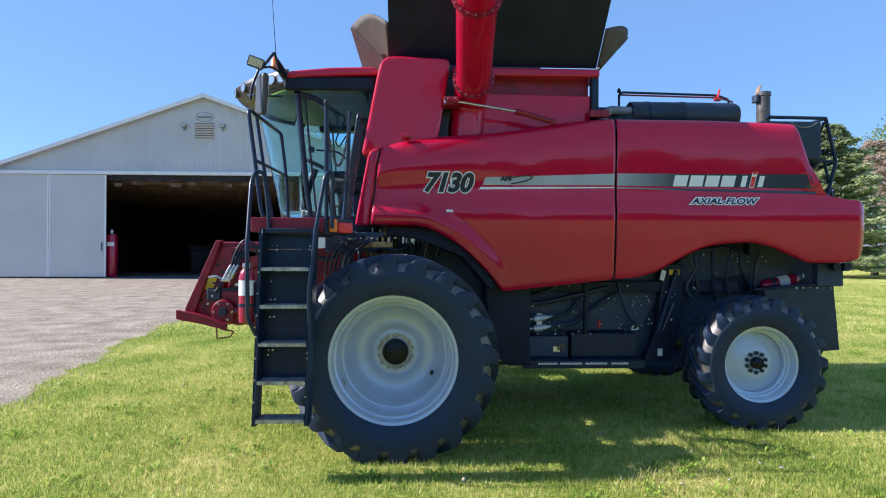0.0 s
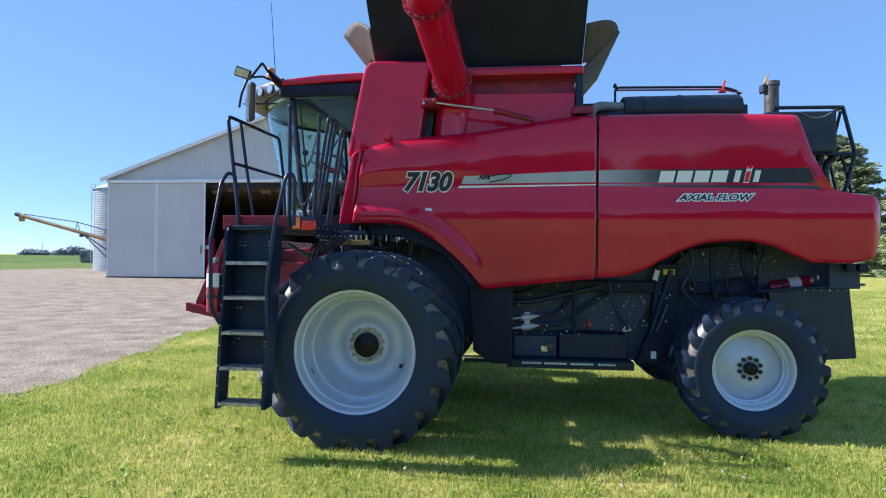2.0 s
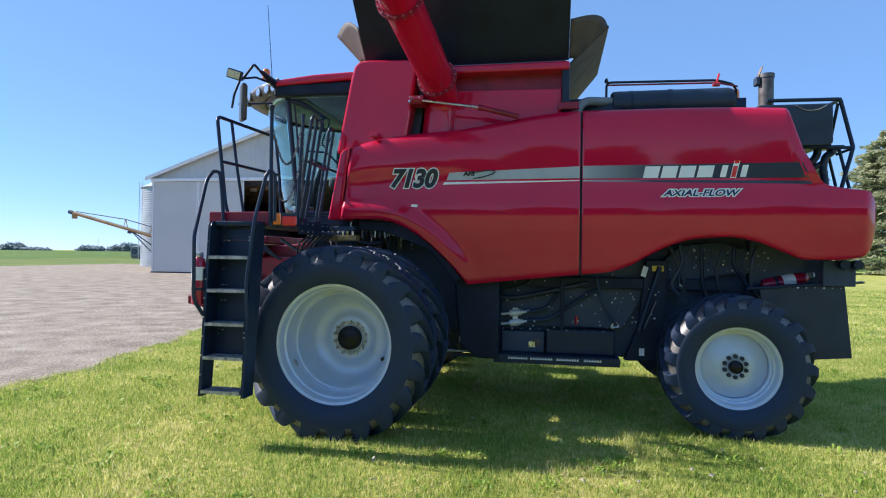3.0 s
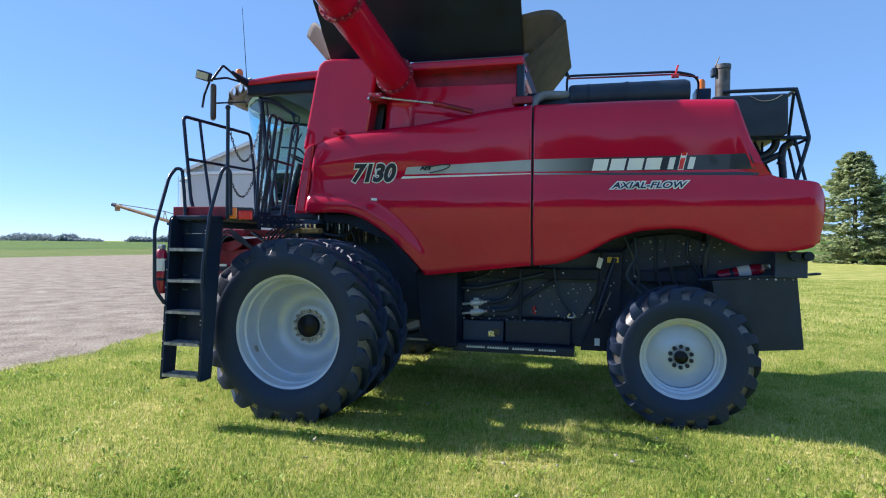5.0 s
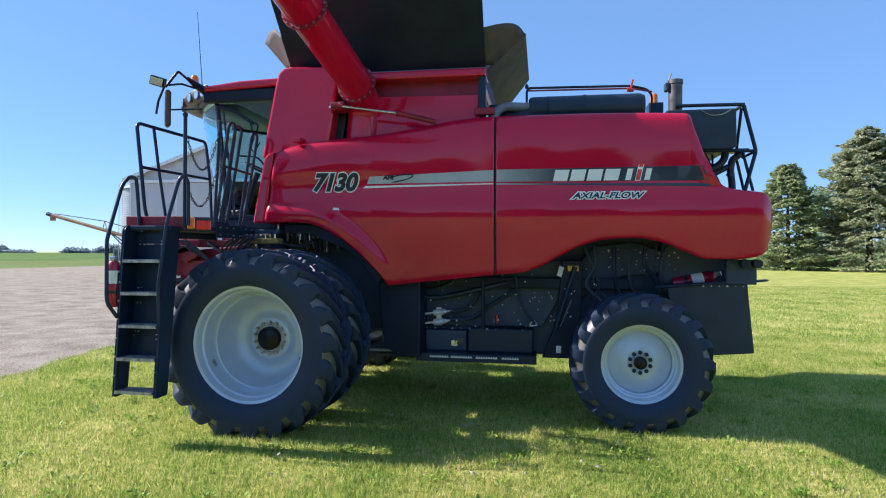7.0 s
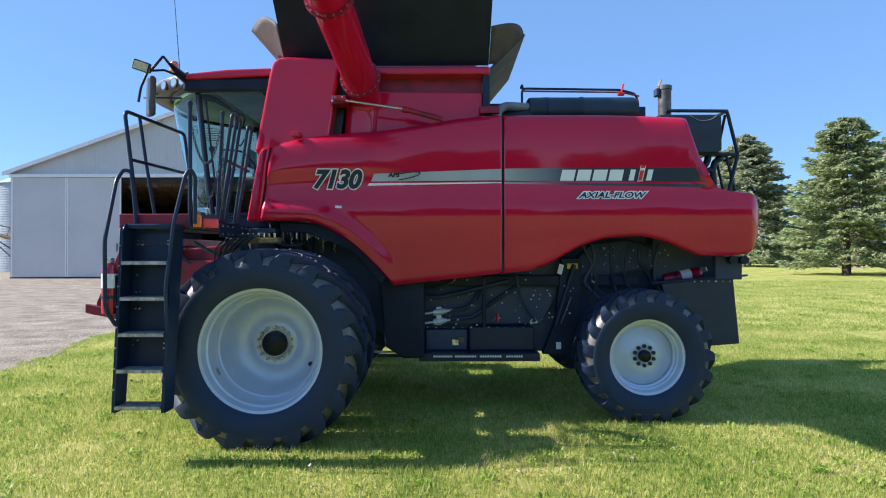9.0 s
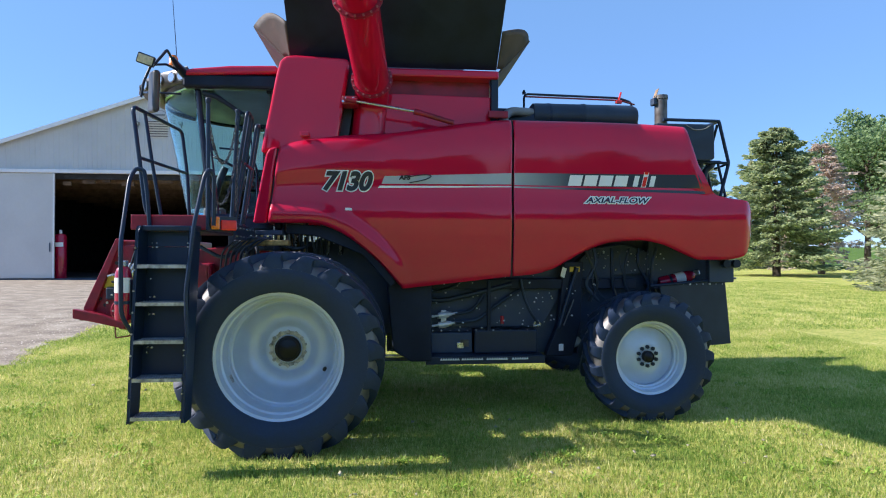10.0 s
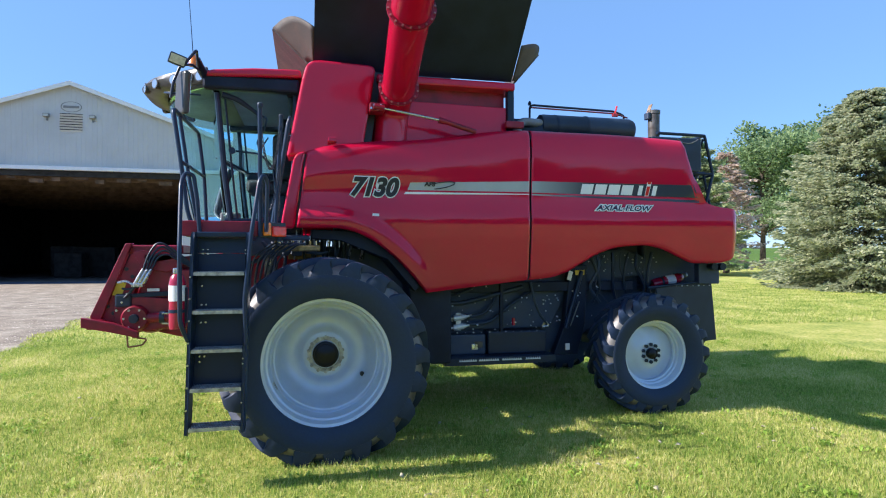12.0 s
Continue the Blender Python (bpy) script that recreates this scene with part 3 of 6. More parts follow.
for k in range(8):
    z = 0.66 + 0.17 * k
    part("ladder_bolt", T([(-1.555 + 0.018 * (z - 0.5), 4.025 + 0.05 * (z - 0.5), z), (-1.555 + 0.018 * (z - 0.5), 4.045 + 0.05 * (z - 0.5), z)], 0.008, n=6), STEEL, lad)
part("grab_rail", T([(-1.545, 4.06, 1.19), (-1.585, 3.975, 1.33), (-1.592, 3.98, 1.90), (-1.628, 4.22, 2.42), (-1.612, 4.30, 2.512), (-1.55, 4.31, 2.50), (-1.52, 4.3, 2.3), (-1.50, 4.3, 2.03)], 0.017, 0.06), BLACK, lad)
part("grab_rail", T([(-1.12, 4.06, 1.15), (-1.13, 4.06, 1.5), (-1.08, 4.1, 2.05), (-1.03, 4.2, 2.45), (-1.0, 4.23, 2.51), (-0.97, 4.26, 2.45), (-0.98, 4.28, 2.04)], 0.017, 0.05), BLACK, lad)

platform = part("platform", B(-1.62, -1.17, 4.34, 5.75, 2.0, 2.05, 0.01), CHASSIS, combine, "operator platform with red edge plate")
part("gate_beam", B(-1.015, -0.915, 4.42, 5.75, 2.0, 2.045, 0.008), BLACK, platform)
part("beam_stay", B(-1.168, -1.016, 4.36, 4.41, 2.0, 2.03, 0.005), BLACK, platform)
part("inner_tread", B(-0.90, -0.62, 5.45, 5.75, 2.0, 2.05, 0.01), CHASSIS, platform)
part("edge_plate", B(-1.66, -1.05, 4.32, 4.345, 2.005, 2.13, 0.006), RED_CAST, platform)
part("support", B(-1.55, -1.50, 4.4, 5.7, 1.93, 2.0, 0.01), CHASSIS, platform)
part("support", B(-0.8, -0.70, 5.4, 6.2, 1.84, 2.0, 0.01), CHASSIS, platform)
lm = pose(-0.934, 4.385, 2.062, 0, 0, 33)
lamp_b = part("marker_lamp", B(-0.115, 0.115, -0.02, 0.05, -0.062, 0.062, 0.01, m=lm), PLASTIC, combine, "orange and red marker lamp")
part("amber_lens", B(-0.108, -0.035, -0.045, -0.018, -0.052, 0.055, 0.012, m=lm), AMBER, lamp_b)
part("red_lens", B(-0.027, 0.108, -0.045, -0.018, -0.058, 0.030, 0.012, m=lm), LENS_RED, lamp_b)
part("lamp_stay", B(-0.03, 0.03, 0.03, 0.12, -0.06, -0.03, 0.005, m=lm), BLACK, lamp_b)

rail = part("platform_rail", T([(-1.58, 4.56, 2.06), (-1.64, 4.57, 2.2), (-1.70, 4.58, 2.66), (-1.765, 4.60, 3.10), (-1.765, 5.86, 3.135), (-1.71, 5.87, 2.67), (-1.68, 5.87, 2.1)], 0.018, 0.07), BLACK, combine, "black tubular platform guard rail")
part("mid_rail", T([(-1.695, 4.58, 2.645), (-1.715, 5.87, 2.68)], 0.016), BLACK, rail)
part("baluster", T([(-1.765, 4.87, 3.105), (-1.70, 4.87, 2.65), (-1.60, 4.87, 2.06)], 0.016), BLACK, rail)
post = part("gate_post", T([(-1.03, 4.30, 2.0), (-1.036, 4.308, 3.08)], 0.018), BLACK, combine, "black gate post with ball top")
part("ball", LA([(0.004, -0.026), (0.02, -0.02), (0.027, 0), (0.02, 0.02), (0.004, 0.026)], (-1.034, 4.303, 3.09), 16, "z"), BLACK, post)
post2 = part("gate_post", T([(-0.93, 4.64, 2.0), (-0.88, 4.652, 3.07)], 0.016), BLACK, combine)
part("ball", LA([(0.004, -0.022), (0.018, -0.016), (0.023, 0), (0.018, 0.016), (0.004, 0.022)], (-0.88, 4.652, 3.085), 16, "z"), BLACK, post2)


def chain(a, b, sag, links):
    bm = bmesh.new()
    a, b = Vector(a), Vector(b)
    p = [a.lerp(b, i / links) - Vector((0, 0, sag * (1 - (2 * i / links - 1) ** 2))) for i in range(links + 1)]
    for i, (u, w) in enumerate(zip(p, p[1:])):
        d = (w - u).normalized()
        s = d.orthogonal().normalized()
        if i % 2:
            s = d.cross(s)
        m, L, W = (u + w) / 2, (w - u).length * 0.72, 0.010
        loop = [m + d * (L * math.cos(t)) + s * (W * math.sin(t)) for t in [2 * math.pi * k / 8 for k in range(9)]]
        tube(bm, loop, 0.0042, 5, cap=False)
    return bm


DARKSTEEL = material("dull_chain_steel", (0.10, 0.10, 0.11), 0.4, metal=0.8, vary=0.2, scale=20)
part("chain", chain((-1.034, 4.303, 2.96), (-0.88, 4.652, 3.04), 0.41, 34), DARKSTEEL, combine, "steel safety chain")
part("chain", chain((-1.034, 4.303, 2.50), (-0.89, 4.652, 2.70), 0.36, 28), DARKSTEEL, combine, "steel safety chain")
part("chain", chain((-0.88, 4.66, 3.03), (-0.90, 4.70, 2.2), 0.0, 30), DARKSTEEL, combine)
gate = part("gate", B(-1.01, -0.92, 4.62, 5.42, 2.02, 2.06, 0.008), BLACK, combine, "black tubular ladder gate of upright loops")
for k, (y, top) in enumerate(((4.70, 3.10), (4.86, 3.10), (5.24, 3.10))):
    lx = -0.806 - 0.016 * k
    part("loop", T([(lx - 0.155, y + 0.02, 2.06), (lx - 0.075, y + 0.01, 2.6), (lx, y, top), (lx, y + 0.13, top), (lx - 0.075, y + 0.12, 2.6), (lx - 0.155, y + 0.09, 2.06)], 0.016, 0.065), BLACK, gate)
    part("loop_foot", B(lx - 0.19, lx - 0.13, y - 0.01, y + 0.12, 2.06, 2.10, 0.006), BLACK, gate)
part("gate_plate", B(-0.913, -0.899, 4.64, 5.42, 1.935, 2.07, 0.004), BLACK, gate)
for k in range(6):
    for z in (1.965, 2.04):
        part("plate_bolt", T([(-0.900, 4.70 + 0.13 * k, z), (-0.888, 4.70 + 0.13 * k, z)], 0.009, n=6), STEEL, gate)
part("cross_bar", T([(-0.875, 4.70, 2.66), (-0.91, 5.38, 2.66)], 0.014), BLACK, gate)
ext1 = tagged(empty("fire_extinguisher", (-1.632, 4.125, 1.275)), "red fire extinguisher with white label strapped beside the ladder", "fire extinguisher")
part("cylinder", LA([(0.01, 0), (0.058, 0.004), (0.062, 0.03), (0.062, 0.36), (0.05, 0.41), (0.02, 0.44), (0.01, 0.44)], (-1.632, 4.125, 1.275), 28, "z"), EXT_RED, ext1)
part("label_band", LA([(0.0632, 0.22), (0.0632, 0.34)], (-1.632, 4.125, 1.275), 28, "z"), WHITE, ext1)
part("strap", LA([(0.065, 0.13), (0.065, 0.155)], (-1.632, 4.125, 1.275), 28, "z"), BLACK, ext1)
part("valve", B(-1.662, -1.602, 4.095, 4.155, 1.70, 1.75, 0.01), STEEL, ext1)
part("bracket", B(-1.60, -1.565, 4.10, 4.18, 1.32, 1.6, 0.008), BLACK, combine)


# ---------------------------------------------------------------- cab
cab = part("cab", B(-1.78, -0.70, 5.86, 2 * YC - 5.86, 2.07, 2.20, 0.02), BLACK, combine, "glazed operator cab with red roof")


def cab_y(z):
    return 5.86 - 0.05 * (z - 2.2)


def shield(u, v, out=0.0):
    z = 2.18 + 1.49 * v
    half = YC - cab_y(z) + out
    x = -1.44 - 0.125 * v - (0.50 + 0.19 * v) * (1 - abs(u) ** 2.3) - out
    return (x, YC + u * half, z)


ws = sheet(bmesh.new(), [[shield(-1 + 2 * i / 28, k / 10) for k in range(11)] for i in range(29)])
ws = part("windscreen", ws, GLASS, cab, "pale green curved windscreen")
ws.modifiers.new("thickness", "SOLIDIFY").thickness = 0.006
ws.visible_shadow = False
for s in (0, 1):
    f_ = (lambda bm: mirror_y(bm)) if s else (lambda bm: bm)
    door = part("cab_door", f_(T([(-1.44, cab_y(2.2), 2.2), (-1.50, cab_y(2.7), 2.7), (-1.575, cab_y(3.56), 3.56)], 0.030, n=8)), BLACK, cab, "black-framed glass cab door")
    part("door_frame", f_(T([(-0.80, cab_y(2.2), 2.2), (-0.77, cab_y(3.6), 3.6)], 0.032, n=8)), BLACK, door)
    part("door_frame", f_(T([(-1.50, cab_y(2.2) - 0.005, 2.22), (-0.80, cab_y(2.2) - 0.005, 2.22)], 0.022, n=8)), BLACK, door)
    g = part("pane", f_(slab((-1.45, cab_y(2.2) + 0.01, 2.2), (-0.80, cab_y(2.2) + 0.01, 2.2), (-0.77, cab_y(3.58) + 0.01, 3.58), (-1.575, cab_y(3.58) + 0.01, 3.58), 0.006)), GLASS, door)
    g.visible_shadow = False
    part("door_handle", f_(LA([(0.035, 0), (0.035, 0.02), (0.01, 0.024)], (-1.42, cab_y(2.95) - 0.05, 2.95), 16)), BLACK, door)
    part("door_seal", f_(T([(-1.37, cab_y(2.2), 2.2), (-1.43, cab_y(2.8) - 0.004, 2.8), (-1.50, cab_y(3.56), 3.56)], 0.012, n=6)), BLACK, door)
part("rear_wall", B(-0.74, -0.70, 5.9, 2 * YC - 5.9, 2.2, 2.7, 0.01), PLASTIC, cab)
g = part("rear_window", B(-0.73, -0.724, 5.85, 2 * YC - 5.85, 2.7, 3.55), GLASS, cab)
g.visible_shadow = False
LINER = material("blue_grey_headliner", (0.09, 0.115, 0.20), 0.85, vary=0.1)
part("headliner", B(-1.66, -0.76, 5.80, 2 * YC - 5.80, 3.655, 3.68, 0.005), LINER, cab)
for y_ in (5.66, 2 * YC - 5.78):
    part("visor", B(-1.70, -0.73, y_, y_ + 0.12, 3.57, 3.715, 0.025), TARP, cab)
part("visor", B(-0.86, -0.73, 5.79, 2 * YC - 5.79, 3.55, 3.65, 0.02), TARP, cab)
roof_o = [(-1.70, 3.685), (-1.72, 3.725), (-1.60, 3.76), (-1.2, 3.80), (-0.72, 3.815), (-0.70, 3.73)]
part("roof", prism(bmesh.new(), roof_o, 5.63, 2 * YC - 5.63, 0.025), RED, cab, "red moulded roof")


def brow(u, d, z):
    half = YC - 5.70
    return (-1.66 - (0.85 - d) * (1 - abs(u) ** 2.6), YC + u * half, z)


bm = bmesh.new()
rows = []
for i in range(33):
    u = -1 + i / 16
    rows.append([brow(u, 0.34, 3.63), brow(u, 0.18, 3.64), brow(u, 0.05, 3.675), brow(u, 0.0, 3.735), brow(u, 0.05, 3.782), brow(u, 0.18, 3.80), brow(u, 0.5, 3.80)])
sheet(bm, rows)
p_ = part("lamp_fairing", bm, POD, cab, "silver-grey front lamp fairing")
p_.modifiers.new("thickness", "SOLIDIFY").thickness = 0.02
soffit = sheet(bmesh.new(), [[brow(-0.97 + 1.94 * i / 24, 0.33, 3.635), (-1.50, YC + (-0.97 + 1.94 * i / 24) * (YC - 5.72), 3.66)] for i in range(25)])
p2_ = part("roof_soffit", soffit, PLASTIC, cab)
p2_.modifiers.new("thickness", "SOLIDIFY").thickness = 0.012
for u in (-0.965, -0.90, -0.80, -0.62, -0.42, 0.42, 0.62, 0.80, 0.90, 0.965):
    x, y, z = brow(u, 0.02, 3.706)
    q = Vector((x, y, z))
    n_ = (Vector(brow(u + 0.01, 0, 3.69)) - Vector(brow(u - 0.01, 0, 3.69))).cross(Vector((0, 0, 1))).normalized()
    if n_.x > 0:
        n_ = -n_
    lamp_ = part("work_lamp", T([q - n_ * 0.04, q + n_ * 0.010], 0.058, n=24), POD, p_, "round reflector lamp")
    part("lamp_glass", T([q + n_ * 0.0105, q + n_ * 0.013], 0.047, n=24), CHROME, lamp_)
part("beacon", LA([(0.048, 0), (0.048, 0.03), (0.045, 0.035), (0.045, 0.085), (0.03, 0.11), (0.005, 0.115)], (-1.78, 5.64, 3.775), 20, "z"), AMBER, cab, "amber beacon")
part("mirror_bracket", T([(-1.79, 5.10, 3.60), (-1.672, 5.15, 3.785), (-1.70, 5.40, 3.755)], 0.014, 0.03), BLACK, cab)
part("mirror_bracket", T([(-1.79, 5.10, 3.62), (-1.74, 5.32, 3.695), (-1.70, 5.52, 3.70)], 0.012, 0.02), BLACK, cab)
part("bracket_beam", T([(-1.69, 5.36, 3.765), (-1.70, 5.58, 3.735), (-1.66, 5.86, 3.69)], [0.022, 0.045, 0.06], n=12), BLACK, cab)
part("mirror_bracket", T([(-1.80, 5.10, 3.62), (-1.86, 5.08, 3.45), (-1.88, 5.07, 3.30)], 0.013, 0.03), BLACK, cab)
part("mirror_bracket", T([(-1.72, 5.7, 3.5), (-2.0, 5.6, 3.48), (-2.02, 5.45, 3.44), (-1.9, 5.3, 3.40)], 0.011, 0.05), BLACK, cab)
mm = Matrix.Translation((-1.79, 5.14, 3.37)) @ pose(0, 0, 0, 0, 6, -54)
mir = part("mirror", B(-0.10, 0.10, -0.03, 0.03, -0.20, 0.20, 0.028, m=mm, seg=3), POD, cab, "grey rear-view mirror housing")
part("mirror_glass", B(-0.085, 0.085, 0.031, 0.034, -0.18, 0.18, m=mm), CHROME, mir)
fm = Matrix.Translation((-1.80, 5.0, 3.632)) @ pose(0, 0, 0, 14, 16, 18)
fl = part("flood_lamp", B(-0.085, 0.065, -0.045, 0.045, -0.05, 0.05, 0.012, m=fm), BLACK, cab, "square flood lamp")
part("flood_lens", B(-0.074, 0.054, -0.052, -0.047, -0.038, 0.038, m=fm), LAMP, fl)
part("aerial", T([(-1.80, 5.84, 3.72), (-1.817, 5.85, 3.9), (-1.87, 5.83, 4.72)], [0.009, 0.005, 0.003], n=6), BLACK, cab, "thin whip aerial")

# inside the cab
seat = part("operator_seat", B(-1.05, -0.82, 6.5, 7.05, 2.75, 3.30, 0.07, seg=4), UPHOLSTERY, cab, "dark upholstered operator seat")
part("seat_cushion", B(-1.35, -0.85, 6.5, 7.05, 2.58, 2.74, 0.06, seg=4), UPHOLSTERY, seat)
part("headrest", B(-0.98, -0.86, 6.62, 6.92, 3.32, 3.5, 0.04, seg=3), UPHOLSTERY, seat)
part("seat_base", B(-1.25, -0.9, 6.6, 6.95, 2.2, 2.58, 0.02), PLASTIC, seat)
part("armrest", B(-1.40, -0.95, 7.08, 7.22, 2.80, 2.90, 0.03), PLASTIC, seat)
sw = part("steering_column", T([(-1.75, 6.78, 2.2), (-1.62, 6.78, 2.7), (-1.55, 6.78, 2.88)], 0.045, n=12), PLASTIC, cab)
bm = bmesh.new()
c_, ax_ = Vector((-1.53, 6.78, 2.93)), Vector((0.45, 0, 0.9)).normalized()
u_, v_ = Vector((0, 1, 0)), Vector((0, 1, 0)).cross(ax_)
tube(bm, [c_ + (u_ * math.cos(t) + v_ * math.sin(t)) * 0.2 for t in [2 * math.pi * k / 24 for k in range(25)]], 0.015, 8, cap=False)
part("steering_wheel", bm, PLASTIC, sw)
part("cab_console", B(-1.2, -0.8, 7.25, 7.75, 2.2, 2.85, 0.04), PLASTIC, cab)
part("monitor", B(-1.50, -1.46, 7.2, 7.5, 2.95, 3.2, 0.01), PLASTIC, cab)
part("instrument_box", B(-1.56, -1.36, 5.93, 6.12, 2.21, 2.31, 0.02), GREY, cab)
part("inner_grab_rail", T([(-1.40, 5.98, 2.98), (-1.15, 5.98, 2.96), (-1.0, 5.98, 2.8), (-0.98, 5.98, 2.25)], 0.012, 0.06), BLACK, cab)
part("wiper_arm", T([(-1.52, 5.74, 3.53), (-1.38, 5.78, 3.50), (-1.22, 5.82, 3.40), (-1.12, 5.84, 3.33)], [0.030] * 7 + [0.024] * 7, 0.05), BLACK, cab)
part("wiper_link", T([(-1.14, 5.84, 3.36), (-1.07, 5.84, 3.32), (-1.10, 5.85, 3.20), (-1.17, 5.85, 3.18), (-1.15, 5.85, 3.28), (-1.18, 5.84, 3.36)], 0.011, 0.03, 8), BLACK, cab)
part("hanging_cord", T([(-1.13, 5.86, 3.18), (-1.18, 5.87, 3.05), (-1.14, 5.88, 2.99), (-1.06, 5.87, 3.12)], 0.008, 0.03, 7), BLACK, cab)

rng_mat = (STEEL, PLASTIC, GREY)

# ---------------------------------------------------------------- feeder house
feeder = part("feeder_house", prism(bmesh.new(), [(-0.75, 1.95), (-2.30, 1.80), (-2.60, 1.10), (-1.9, 0.92), (-0.75, 0.80)], 6.22, 2 * YC - 6.22, 0.02), RED_CAST, combine, "red feeder house with header coupling")
for y in (5.98, 2 * YC - 6.06):
    part("face_plate", prism(bmesh.new(), [(-2.44, 1.97), (-2.50, 1.97), (-2.83, 1.22), (-2.83, 1.12), (-2.75, 1.12)], y, y + 0.08, 0.008), RED_CAST, feeder)
    part("side_web", prism(bmesh.new(), [(-2.30, 1.86), (-2.46, 1.86), (-2.74, 1.20), (-2.66, 1.12), (-2.52, 1.14)], y + 0.05, y + 0.20, 0.006), RED_CAST, feeder)
part("top_beam", B(-2.50, -1.95, 6.06, 2 * YC - 6.06, 1.86, 1.955, 0.015), RED_CAST, feeder)
part("bottom_beam", B(-2.85, -2.70, 5.92, 2 * YC - 5.92, 1.08, 1.18, 0.015), RED_CAST, feeder)
part("latch_arm", prism(bmesh.new(), [(-2.87, 1.215), (-2.87, 1.115), (-2.60, 1.06), (-2.34, 0.995), (-2.34, 1.055), (-2.58, 1.155)], 5.83, 5.90, 0.008), RED_CAST, feeder)
RUST = material("rusty_bent_rod", (0.30, 0.13, 0.06), 0.7, vary=0.2, scale=30)
part("latch_handle", T([(-2.45, 5.86, 1.06), (-2.44, 5.86, 0.90), (-2.30, 5.86, 0.92), (-2.26, 5.86, 0.98), (-2.40, 5.86, 1.005)], 0.009, 0.02), RUST, feeder)
part("drive_housing", LA([(0.02, -0.05), (0.17, -0.05), (0.19, 0.0), (0.19, 0.12), (0.02, 0.14)], (-2.28, 6.12, 1.20), 28), RED_CAST, feeder)
part("drive_hub", LA([(0.02, -0.09), (0.07, -0.09), (0.07, 0.0), (0.02, 0.0)], (-2.28, 6.12, 1.20), 20), PLASTIC, feeder)
part("side_panel_box", B(-2.35, -1.5, 6.06, 6.22, 1.05, 1.70, 0.03), RED_CAST, feeder)
coupler = part("hose_coupler", B(-2.405, -2.31, 5.90, 5.99, 1.515, 1.555, 0.008), STEEL, feeder, "bright steel hose coupler")
for k in range(3):
    part("coupler_nut", T([(-2.395 + 0.034 * k, 5.93, 1.545), (-2.375 + 0.036 * k, 5.93, 1.575), (-2.345 + 0.038 * k, 5.93, 1.64), (-2.315 + 0.040 * k, 5.93, 1.70)], [0.019, 0.024, 0.021, 0.014], n=10), STEEL, coupler)
part("side_drum", LA([(0.02, -0.07), (0.12, -0.07), (0.135, -0.05), (0.14, 0.0), (0.155, 0.02), (0.16, 0.10)], (-2.40, 6.0, 1.185), 28), RED_CAST, feeder)
part("drum_hub", LA([(0.02, -0.11), (0.045, -0.11), (0.05, -0.06), (0.05, 0.0)], (-2.40, 6.0, 1.185), 16), PLASTIC, feeder)
for k in range(6):
    part("drum_bolt", LA([(0.012, -0.012), (0.012, 0.0)], (-2.40 + 0.1 * math.cos(k * 1.047), 5.93, 1.185 + 0.1 * math.sin(k * 1.047)), 6), STEEL, feeder)
part("coupler_arm", T([(-2.56, 5.94, 1.56), (-2.48, 5.93, 1.58), (-2.42, 5.93, 1.545), (-2.37, 5.93, 1.535)], 0.014, 0.04, 7), STEEL, feeder)
part("coupler_arm", T([(-2.52, 5.94, 1.50), (-2.46, 5.94, 1.49), (-2.36, 5.93, 1.52)], 0.012, 0.04, 7), PLASTIC, feeder)
part("upper_bracket", prism(bmesh.new(), [(-2.34, 1.86), (-2.0, 1.86), (-1.95, 1.74), (-2.1, 1.66), (-2.3, 1.70)], 6.0, 6.06, 0.01), RED_CAST, feeder)
part("lower_bracket", prism(bmesh.new(), [(-2.62, 1.32), (-2.45, 1.42), (-2.0, 1.38), (-1.9, 1.12), (-2.3, 1.04), (-2.6, 1.12)], 6.0, 6.05, 0.01), RED_CAST, feeder)
part("gap_plate", B(-2.36, -1.55, 6.05, 6.06, 1.40, 1.68), RED_CAST, feeder)
part("plate_tag", B(-2.29, -2.17, 5.985, 5.995, 1.465, 1.495), WHITE, feeder)
part("gear_shaft", T([(-2.28, 5.98, 1.19), (-2.02, 5.98, 1.19)], 0.05, n=16), RED_CAST, feeder)
part("shaft_collar", T([(-2.16, 5.98, 1.19), (-2.11, 5.98, 1.19)], 0.066, n=16), PLASTIC, feeder)
part("hook_bracket", T([(-2.13, 5.92, 1.235), (-2.04, 5.92, 1.235), (-2.04, 5.92, 1.13), (-2.13, 5.92, 1.13)], 0.009, 0.015, 6), STEEL, feeder)
part("hydraulic_motor", B(-2.60, -2.44, 5.97, 6.08, 1.30, 1.44, 0.02), PLASTIC, feeder)
part("motor_port", T([(-2.50, 5.96, 1.40), (-2.44, 5.94, 1.46), (-2.40, 5.93, 1.52)], 0.014, 0.03, 7), PLASTIC, feeder)
part("cross_strut", prism(bmesh.new(), [(-2.46, 1.44), (-1.98, 1.47), (-1.98, 1.42), (-2.46, 1.40)], 5.99, 6.01, 0.004), BLACK, feeder)
part("upper_web", prism(bmesh.new(), [(-2.44, 1.88), (-2.36, 1.90), (-2.05, 1.86), (-2.05, 1.80), (-2.36, 1.74)], 6.0, 6.04, 0.006), RED_CAST, feeder)
for x_, z_ in ((-2.68, 1.31), (-2.62, 1.24), (-2.50, 1.70), (-2.44, 1.62)):
    part("slot_hole", T([(x_, 6.012, z_), (x_, 6.03, z_)], 0.02, n=12), INK, feeder)
for k_ in range(7):
    part("plate_bolt", T([(-2.58 + 0.05 * k_, 5.965, 1.27 + 0.085 * k_), (-2.58 + 0.05 * k_, 5.985, 1.27 + 0.085 * k_)], 0.013, n=6), STEEL, feeder)
